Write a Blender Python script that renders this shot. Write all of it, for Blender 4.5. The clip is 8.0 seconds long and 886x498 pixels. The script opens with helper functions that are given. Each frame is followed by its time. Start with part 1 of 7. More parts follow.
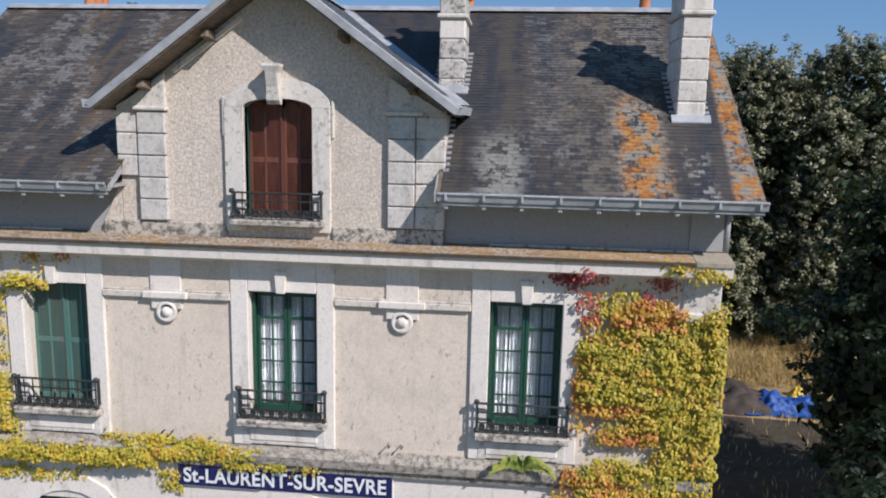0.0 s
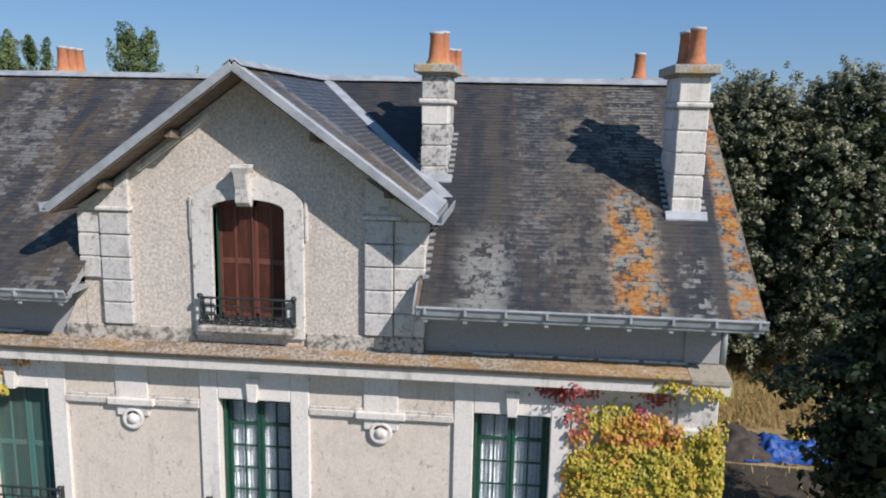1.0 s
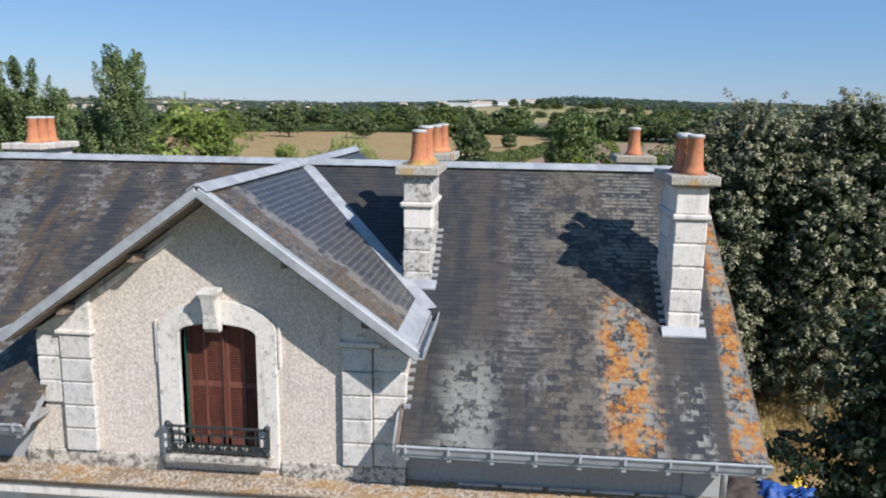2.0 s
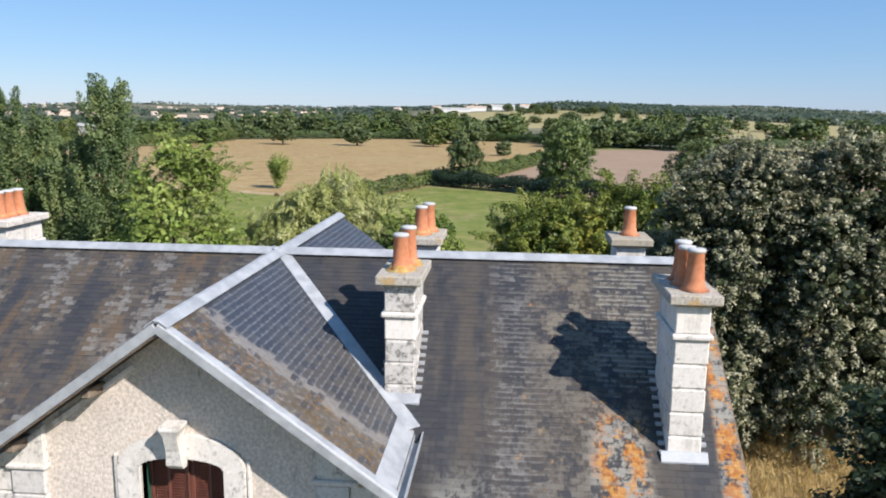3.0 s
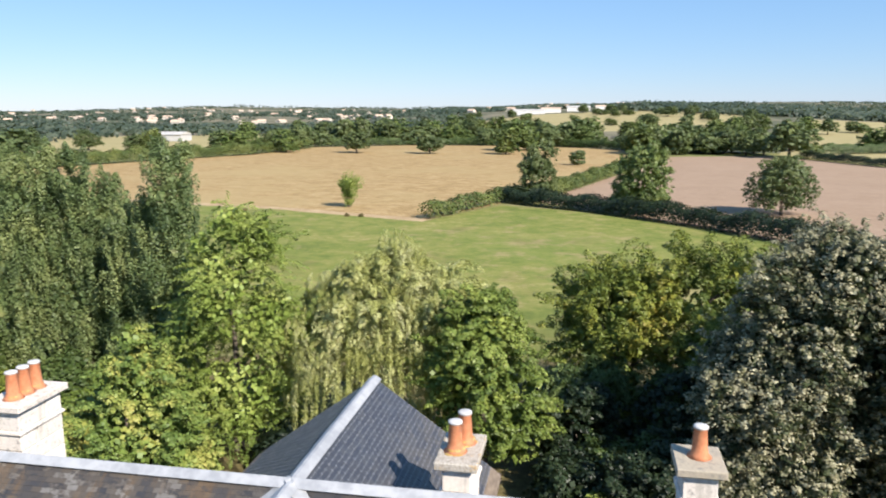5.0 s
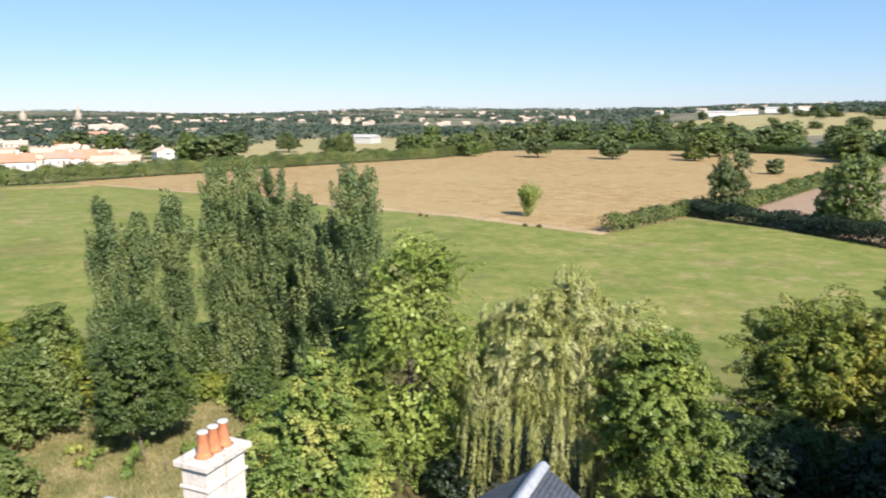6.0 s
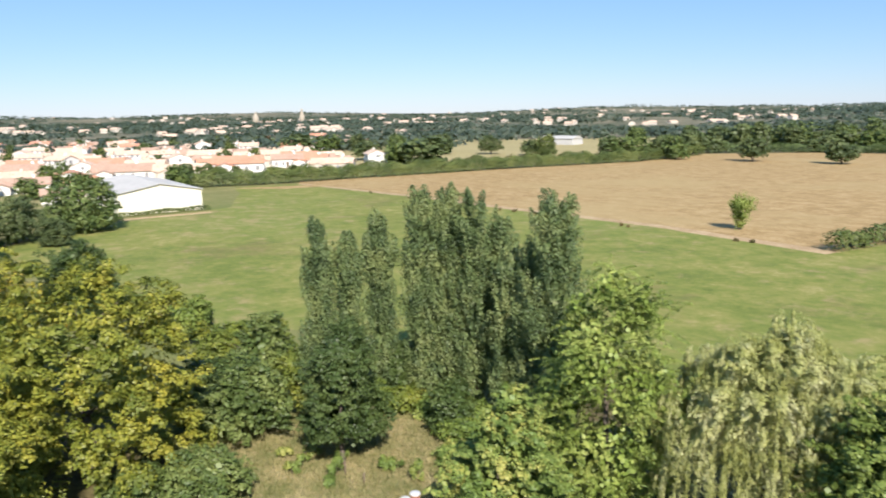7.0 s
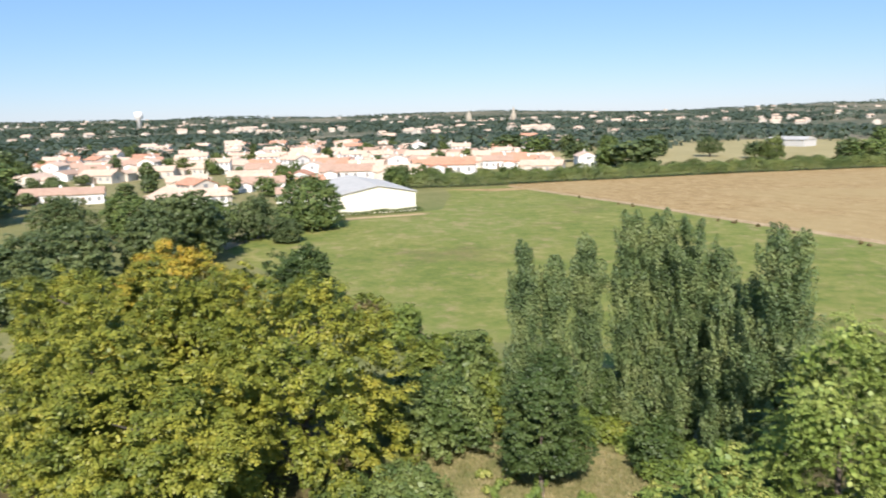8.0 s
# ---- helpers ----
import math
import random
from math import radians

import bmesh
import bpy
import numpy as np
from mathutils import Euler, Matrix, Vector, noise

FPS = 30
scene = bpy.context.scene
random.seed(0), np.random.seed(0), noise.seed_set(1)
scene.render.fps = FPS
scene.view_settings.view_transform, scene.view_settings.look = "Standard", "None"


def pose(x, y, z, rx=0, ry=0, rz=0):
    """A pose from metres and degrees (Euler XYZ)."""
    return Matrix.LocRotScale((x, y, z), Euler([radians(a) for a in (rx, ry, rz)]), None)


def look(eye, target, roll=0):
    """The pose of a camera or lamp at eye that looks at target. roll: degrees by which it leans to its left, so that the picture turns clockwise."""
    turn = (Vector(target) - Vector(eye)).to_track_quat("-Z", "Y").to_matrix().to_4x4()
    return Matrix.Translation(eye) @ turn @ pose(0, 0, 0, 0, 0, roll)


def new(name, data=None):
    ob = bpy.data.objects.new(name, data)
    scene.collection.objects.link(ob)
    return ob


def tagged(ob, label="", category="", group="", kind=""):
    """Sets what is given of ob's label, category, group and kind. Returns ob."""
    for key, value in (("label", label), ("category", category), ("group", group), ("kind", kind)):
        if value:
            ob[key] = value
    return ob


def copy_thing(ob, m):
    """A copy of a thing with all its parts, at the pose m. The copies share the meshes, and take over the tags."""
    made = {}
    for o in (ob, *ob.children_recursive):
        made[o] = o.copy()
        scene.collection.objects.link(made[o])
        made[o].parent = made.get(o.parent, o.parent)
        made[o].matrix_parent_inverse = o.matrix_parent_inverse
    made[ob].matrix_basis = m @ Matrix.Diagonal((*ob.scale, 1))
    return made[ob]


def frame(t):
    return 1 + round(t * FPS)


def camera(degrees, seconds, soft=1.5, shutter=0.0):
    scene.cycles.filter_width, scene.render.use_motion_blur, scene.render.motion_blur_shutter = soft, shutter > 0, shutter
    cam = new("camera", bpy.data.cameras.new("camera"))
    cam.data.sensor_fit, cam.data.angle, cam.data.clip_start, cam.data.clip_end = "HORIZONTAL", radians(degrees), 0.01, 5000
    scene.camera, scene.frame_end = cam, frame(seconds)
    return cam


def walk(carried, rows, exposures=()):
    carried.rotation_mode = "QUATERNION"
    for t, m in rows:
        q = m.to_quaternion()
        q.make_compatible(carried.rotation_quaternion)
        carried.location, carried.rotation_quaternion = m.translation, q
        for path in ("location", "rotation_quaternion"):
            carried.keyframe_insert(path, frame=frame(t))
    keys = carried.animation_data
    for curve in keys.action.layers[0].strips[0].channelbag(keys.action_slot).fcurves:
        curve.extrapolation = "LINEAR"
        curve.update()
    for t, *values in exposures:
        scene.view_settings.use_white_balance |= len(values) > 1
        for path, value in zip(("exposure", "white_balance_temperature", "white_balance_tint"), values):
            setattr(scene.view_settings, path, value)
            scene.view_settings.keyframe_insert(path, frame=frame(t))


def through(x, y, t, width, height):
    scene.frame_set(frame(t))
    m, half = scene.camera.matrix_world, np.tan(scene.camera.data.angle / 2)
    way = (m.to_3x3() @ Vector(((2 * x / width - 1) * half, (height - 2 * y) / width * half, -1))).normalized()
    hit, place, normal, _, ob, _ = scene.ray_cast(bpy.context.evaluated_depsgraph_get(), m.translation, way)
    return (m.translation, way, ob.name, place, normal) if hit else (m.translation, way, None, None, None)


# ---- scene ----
cam = camera(60.6, 8.0, soft=1.9, shutter=0.25)
PATH = [
    (0, (0.085, -0.304, 9.027), (-0.107, 1.659, 8.691), 1.2),
    (0.5, (0.139, 0.136, 9.764), (-0.049, 2.096, 9.412), 1.2),
    (1, (0.249, 0.614, 10.518), (0.056, 2.573, 10.166), 1.1),
    (1.5, (0.315, 1.06, 11.264), (0.121, 3.019, 10.912), 1.0),
    (2, (0.321, 1.563, 12.113), (0.137, 3.52, 11.744), 0.8),
    (3.3, (0.429, 2.866, 13.942), (0.261, 4.827, 13.584), 0.5),
    (3.5, (0.484, 3.103, 14.316), (0.314, 5.062, 13.948), 0.3),
    (4, (0.568, 3.777, 15.109), (0.385, 5.734, 14.741), 0.1),
    (4.2, (0.61, 4.038, 15.401), (0.411, 5.994, 15.034), -0.1),
    (5.3, (0.687, 5.096, 17.017), (0.214, 7.005, 16.657), 0.0),
    (5.5, (0.671, 5.201, 17.322), (0.109, 7.087, 16.962), -0.0),
    (6, (0.519, 5.644, 18.049), (-0.288, 7.438, 17.691), -0.3),
    (6.5, (0.292, 5.949, 18.76), (-0.732, 7.63, 18.403), -0.6),
    (7, (-0.007, 6.419, 19.529), (-1.253, 7.942, 19.173), -0.9),
    (7.5, (-0.441, 6.812, 20.257), (-1.877, 8.158, 19.902), -1.1),
    (8, (-0.777, 6.988, 21.07), (-2.389, 8.118, 20.718), -1.3),
]
walk(cam, [(t, look(eye, target, roll)) for t, eye, target, roll in PATH],
     exposures=[(0, 0.01, 6030, 15), (1, 0.04, 6000, 13), (2, 0.3, 5990, 11), (3.5, 0.65, 6300, 13), (4, 0.73, 6330, 13), (5.5, 0.85, 6600, 12.5), (6.5, 0.8, 6500, 12.5), (8, 0.72, 6380, 13)])

# ---- light ----
SUN = Vector((0.64, -0.51, 0.66)).normalized()
world = bpy.data.worlds.new("world")
scene.world = world
world.use_nodes = True
wn = world.node_tree.nodes
sky = wn.new("ShaderNodeTexSky")
sky.sky_type = "NISHITA"
sky.sun_disc = False
sky.sun_elevation = math.asin(SUN.z)
sky.sun_rotation = math.atan2(SUN.x, SUN.y)
sky.altitude = 100
sky.air_density, sky.dust_density, sky.ozone_density = 1.0, 0.05, 3.0
wn["Background"].inputs["Strength"].default_value = 0.078
haze = wn.new("ShaderNodeMix")
haze.data_type = "RGBA"
haze.inputs[0].default_value = 0.5
haze.inputs[7].default_value = (1.5, 3.75, 7.4, 1)
world.node_tree.links.new(sky.outputs[0], haze.inputs[6])
world.node_tree.links.new(haze.outputs[2], wn["Background"].inputs["Color"])
sun = new("sun", bpy.data.lights.new("sun", "SUN"))
sun.data.energy, sun.data.angle, sun.data.color = 5.0, radians(0.53), (1.0, 0.935, 0.85)
sun.matrix_world = look(SUN * 60, (0, 0, 0))


# ---- materials ----
class Nodes:
    """A small writer of node trees for one material."""

    def __init__(self, name):
        self.m = bpy.data.materials.new(name)
        self.m.use_nodes = True
        self.t = self.m.node_tree
        self.b = self.t.nodes["Principled BSDF"]
        self.pos = self.t.nodes.new("ShaderNodeNewGeometry").outputs["Position"]

    def put(self, socket, value):
        if isinstance(value, bpy.types.NodeSocket):
            self.t.links.new(value, socket)
        elif isinstance(value, (tuple, list)) and len(value) == 3 and socket.type == "RGBA":
            socket.default_value = (*value, 1)
        else:
            socket.default_value = value

    def noise(self, scale, detail=4.0, rough=0.55, stretch=None, at=None):
        n = self.t.nodes.new("ShaderNodeTexNoise")
        src = at or self.pos
        if stretch:
            mp = self.t.nodes.new("ShaderNodeMapping")
            mp.inputs["Scale"].default_value = stretch
            self.t.links.new(src, mp.inputs["Vector"])
            src = mp.outputs[0]
        self.t.links.new(src, n.inputs["Vector"])
        n.inputs["Scale"].default_value, n.inputs["Detail"].default_value, n.inputs["Roughness"].default_value = scale, detail, rough
        return n.outputs["Fac"]

    def offset(self, by):
        n = self.t.nodes.new("ShaderNodeVectorMath")
        self.t.links.new(self.pos, n.inputs[0])
        n.inputs[1].default_value = by
        return n.outputs[0]

    def cell(self):
        """The middle of the slate, in metres."""
        n = self.t.nodes.new("ShaderNodeUVMap")
        n.uv_map = "cell"
        return n.outputs[0]

    def step(self, value, lo, hi, a=0.0, b=1.0):
        n = self.t.nodes.new("ShaderNodeMapRange")
        n.interpolation_type = "SMOOTHSTEP"
        self.put(n.inputs["Value"], value)
        for k, v in (("From Min", lo), ("From Max", hi), ("To Min", a), ("To Max", b)):
            n.inputs[k].default_value = v
        return n.outputs[0]

    def math(self, op, a, b=0.0):
        n = self.t.nodes.new("ShaderNodeMath")
        n.operation = op
        self.put(n.inputs[0], a)
        self.put(n.inputs[1], b)
        return n.outputs[0]

    def axis(self, k):
        n = self.t.nodes.new("ShaderNodeSeparateXYZ")
        self.t.links.new(self.pos, n.inputs[0])
        return n.outputs[k]

    def mix(self, fac, a, b, blend="MIX"):
        n = self.t.nodes.new("ShaderNodeMix")
        n.data_type, n.blend_type = "RGBA", blend
        self.put(n.inputs[0], fac)
        self.put(n.inputs[6], a)
        self.put(n.inputs[7], b)
        return n.outputs[2]

    def ramp(self, fac, stops):
        n = self.t.nodes.new("ShaderNodeValToRGB")
        self.put(n.inputs[0], fac)
        e = n.color_ramp.elements
        while len(e) < len(stops):
            e.new(0.5)
        for el, (p, c) in zip(e, stops):
            el.position, el.color = p, (*c, 1)
        return n.outputs[0]

    def island(self):
        return self.t.nodes.new("ShaderNodeNewGeometry").outputs["Random Per Island"]

    def objrand(self):
        return self.t.nodes.new("ShaderNodeObjectInfo").outputs["Random"]

    def done(self, color, rough=0.8, bump=None, strength=0.3, dist=0.01, metal=0.0, spec=None):
        self.put(self.b.inputs["Base Color"], color)
        self.put(self.b.inputs["Roughness"], rough)
        self.b.inputs["Metallic"].default_value = metal
        if spec is not None:
            self.b.inputs["Specular IOR Level"].default_value = spec
        if bump is not None:
            n = self.t.nodes.new("ShaderNodeBump")
            n.inputs["Strength"].default_value, n.inputs["Distance"].default_value = strength, dist
            self.put(n.inputs["Height"], bump)
            self.t.links.new(n.outputs[0], self.b.inputs["Normal"])
        return self.m


def mat_render(name, base, dark, grain, strength, grime=0.5):
    """Old plaster: grain, small pits, soft grey mottling and streaks that run down."""
    n = Nodes(name)
    fine = n.noise(grain, 3, 0.7)
    big = n.noise(0.9, 6, 0.65)
    mid = n.noise(3.6, 7, 0.72)
    drip = n.noise(2.4, 6, 0.65, (2.2, 1.0, 0.2))
    pits = n.noise(15, 5, 0.75, (1.0, 1.0, 0.45))
    patch = n.noise(1.3, 4, 0.6)
    c = n.mix(n.step(fine, 0.35, 0.66), dark, base)
    c = n.mix(n.step(n.math("ADD", big, n.math("MULTIPLY", mid, 0.4)), 0.62, 0.9, 0, grime * 0.55), c, (0.36, 0.32, 0.265))
    c = n.mix(n.step(drip, 0.54, 0.72, 0, grime * 0.6), c, (0.3, 0.275, 0.24))
    c = n.mix(n.math("MULTIPLY", n.step(pits, 0.585, 0.65, 0, 0.6), n.step(patch, 0.36, 0.6, 0.25, 1.0)), c, (0.19, 0.17, 0.145))
    return n.done(c, 0.92, fine, strength, 0.012, spec=0.2)


def mat_stone(name, base=(0.55, 0.53, 0.48), dirt=0.75, lo=0.52, black=(0.17, 0.165, 0.15)):
    n = Nodes(name)
    fine = n.noise(38, 5, 0.7)
    spots = n.noise(10, 9, 0.8)
    rough = n.noise(24, 8, 0.82)
    drip = n.noise(2.6, 6, 0.65, (1.5, 1.5, 0.35))
    c = n.mix(n.step(fine, 0.3, 0.7), tuple(v * 0.86 for v in base), base)
    c = n.mix(n.step(rough, 0.46, 0.66, 0, 0.42), c, tuple(v * 0.55 for v in base))
    c = n.mix(n.step(spots, lo, lo + 0.13, 0, dirt), c, black)
    c = n.mix(n.step(drip, 0.52, 0.7, 0, 0.5), c, (0.26, 0.24, 0.2))
    c = n.mix(n.math("MULTIPLY", n.objrand(), 0.14), c, (0.36, 0.32, 0.25))
    return n.done(c, 0.9, spots, 0.35, 0.01, spec=0.2)


def mat_lichencap():
    """Weathered cap stone with patches of orange lichen."""
    n = Nodes("lichened_cap")
    a, b, w = n.noise(9, 7, 0.75), n.noise(34, 5, 0.7), n.noise(3.2, 5, 0.7)
    c = n.mix(n.step(b, 0.35, 0.65), (0.3, 0.265, 0.215), (0.5, 0.455, 0.385))
    c = n.mix(n.step(a, 0.52, 0.66, 0, 0.75), c, (0.16, 0.145, 0.12))
    c = n.mix(n.step(n.math("ADD", w, n.math("MULTIPLY", b, 0.25)), 0.7, 0.76, 0, 0.75), c, n.mix(b, (0.42, 0.2, 0.03), (0.45, 0.31, 0.1)))
    return n.done(c, 0.92, b, 0.4, 0.012, spec=0.15)


def mat_moss():
    n = Nodes("lichened_ledge")
    a, b, c3 = n.noise(5, 8, 0.78, (0.55, 1.0, 1.0)), n.noise(22, 7, 0.82), n.noise(0.9, 4, 0.6)
    right = n.step(n.axis(0), -0.4, 1.4, 0.35, 1.0)
    c = n.mix(n.step(b, 0.43, 0.57), (0.11, 0.095, 0.08), (0.52, 0.46, 0.39))
    c = n.mix(n.step(a, 0.5, 0.58, 0, 0.65), c, (0.11, 0.09, 0.07))
    gold = n.math("MAXIMUM", n.math("MULTIPLY", right, n.step(a, 0.36, 0.47)), n.math("MULTIPLY", n.step(a, 0.43, 0.52), n.step(c3, 0.44, 0.54, 0.2, 0.9)))
    c = n.mix(n.math("MULTIPLY", n.math("MULTIPLY", gold, 0.85), n.step(b, 0.36, 0.6, 1.0, 0.35)), c, n.mix(b, (0.36, 0.15, 0.02), (0.52, 0.33, 0.1)))
    # front lip darkened: the shadow line at the slab's edge is in the colour
    c = n.mix(n.step(n.math("ADD", n.axis(1), n.math("MULTIPLY", n.math("SUBTRACT", a, 0.5), 0.03)), 10.42, 10.395, 0, 0.85), c, (0.06, 0.05, 0.04))
    return n.done(c, 0.95, b, 0.5, 0.015, spec=0.1)


def mat_slate(name, source):
    """Weathered slates: pale crusts that take slate by slate, brown runs down the slope, orange lichen in one band and on the verge."""
    n = Nodes(name)
    r = n.island() if source == "island" else n.objrand()
    cell = n.cell()
    x, y = n.axis(0), n.axis(1)
    base = n.ramp(r, [(0.0, (0.036, 0.036, 0.039)), (0.5, (0.041, 0.041, 0.044)), (0.85, (0.046, 0.045, 0.046)), (1.0, (0.056, 0.054, 0.052))])
    spot, mid, wide = n.noise(13, 6, 0.8), n.noise(3.4, 7, 0.8), n.noise(0.7, 3, 0.6)
    run = n.noise(1.2, 6, 0.7, (2.2, 0.3, 0.3), n.offset((7.3, 0, 0)))
    one = n.noise(2.4, 3, 0.7, (1.3, 1.0, 1.0), cell)
    two = n.noise(1.1, 4, 0.7, (1.5, 0.45, 1.0), cell)
    sep = n.t.nodes.new("ShaderNodeSeparateXYZ")
    n.t.links.new(cell, sep.inputs[0])
    low = n.step(n.math("SUBTRACT", y, sep.outputs[1]), -0.026, -0.036)   # the lower edge of each slate
    # how readily a slate is crusted: its own chance, its neighbourhood, and a ragged edge inside it
    mark = n.math("ADD", n.math("ADD", n.math("MULTIPLY", r, 0.18), n.math("MULTIPLY", one, 0.76)), n.math("MULTIPLY", n.math("SUBTRACT", spot, 0.46), 1.1))

    def zone(x0, x1, soft=0.12):
        jog = n.math("ADD", x, n.math("MULTIPLY", n.math("SUBTRACT", one, 0.5), 0.5))
        return n.math("MULTIPLY", n.step(jog, x0 - soft, x0 + soft), n.step(jog, x1 - soft, x1 + soft, 1, 0))

    def below(y1, soft=0.25):
        return n.step(n.math("ADD", y, n.math("MULTIPLY", n.math("SUBTRACT", mid, 0.5), 0.6)), y1 - soft, y1 + soft, 1, 0)

    def both(*f):
        out = f[0]
        for g in f[1:]:
            out = n.math("MULTIPLY", out, g)
        return out

    def lay(c, where, lo, amount, colour):
        return n.mix(n.math("MULTIPLY", both(where, n.step(mark, lo, lo + 0.09)), amount), c, colour)

    pale = n.mix(spot, (0.17, 0.165, 0.145), (0.36, 0.345, 0.295))
    grey = n.mix(spot, (0.11, 0.105, 0.1), (0.25, 0.24, 0.22))
    brown = n.mix(mid, (0.075, 0.06, 0.045), (0.13, 0.105, 0.075))
    c = n.mix(n.step(run, 0.44, 0.62, 0, 0.7), base, (0.062, 0.053, 0.045))
    # the left slope: brown runs and pale blotches
    left = n.step(x, -3.6, -4.4)
    c = lay(c, n.math("MULTIPLY", left, n.step(two, 0.4, 0.52)), 0.36, 0.6, brown)
    c = lay(c, n.math("MULTIPLY", left, n.step(run, 0.5, 0.6)), 0.4, 0.45, n.mix(spot, (0.1, 0.058, 0.03), (0.17, 0.11, 0.055)))
    c = lay(c, n.math("MULTIPLY", left, n.step(two, 0.5, 0.58)), 0.44, 0.75, grey)
    # the right slope, band by band
    c = lay(c, both(zone(-1.2, 3.4), n.step(run, 0.42, 0.56)), 0.42, 0.3, brown)
    c = lay(c, both(zone(0.15, 1.05, 0.2), n.math("SUBTRACT", 1.0, below(10.9))), 0.56, 0.5, grey)
    c = n.mix(both(zone(0.25, 1.1, 0.2), n.math("SUBTRACT", 1.0, below(11.2)), low, n.step(mark, 0.38, 0.48), 0.5), c, grey)
    c = lay(c, zone(0.7, 2.3, 0.2), 0.4, 0.48, brown)
    c = lay(c, both(zone(0.95, 2.25, 0.2), below(14.2)), 0.5, 0.55, n.mix(mid, (0.11, 0.095, 0.075), (0.21, 0.19, 0.155)))
    c = lay(c, both(zone(0.95, 2.5), n.math("SUBTRACT", 1.0, below(12.9))), 0.52, 0.5, n.mix(mid, (0.12, 0.09, 0.05), (0.23, 0.21, 0.165)))
    c = n.mix(both(zone(1.7, 2.6), n.math("SUBTRACT", 1.0, below(12.7)), low, n.step(mark, 0.42, 0.5), 0.65), c, pale)
    c = lay(c, both(zone(0.15, 1.0, 0.2), below(11.6)), 0.6, 0.55, grey)
    blot = both(zone(-0.5, 0.15, 0.2), below(11.4, 0.4))
    c = n.mix(n.math("MULTIPLY", n.math("MULTIPLY", blot, n.step(mark, 0.42, 0.52)), 0.8), c, pale)
    c = lay(c, both(zone(1.55, 2.22), below(12.35)), 0.44, 0.75, pale)
    c = lay(c, both(zone(2.5, 2.86, 0.06), below(11.2)), 0.55, 0.8, pale)
    verge = n.step(n.math("SUBTRACT", x, n.math("MULTIPLY", n.math("SUBTRACT", y, 10.3), 0.06)), 2.98, 3.08)
    c = lay(c, verge, 0.42, 0.8, pale)
    # orange lichen: round patches that pass over the joints
    blob = n.math("ADD", n.noise(3.6, 7, 0.7, (1.0, 0.75, 0.75), n.offset((3.1, 0, 0))), n.math("MULTIPLY", n.math("SUBTRACT", spot, 0.5), 0.3))
    band = both(zone(1.6, 2.2, 0.1), below(12.3))
    orange = n.math("MULTIPLY", n.math("MAXIMUM", band, n.math("MULTIPLY", verge, below(14.2))), n.step(blob, 0.465, 0.54))
    loose = both(zone(0.6, 2.3), n.step(blob, 0.64, 0.7))
    c = n.mix(n.math("MULTIPLY", n.math("MAXIMUM", orange, loose), 0.85), c, n.ramp(spot, [(0.3, (0.19, 0.06, 0.012)), (0.48, (0.36, 0.12, 0.014)), (0.58, (0.44, 0.21, 0.03)), (0.7, (0.42, 0.33, 0.16))]))
    rough = n.step(run, 0.35, 0.65, 0.5, 0.75)
    return n.done(c, rough, n.noise(60, 3), 0.15, 0.004, spec=0.32)


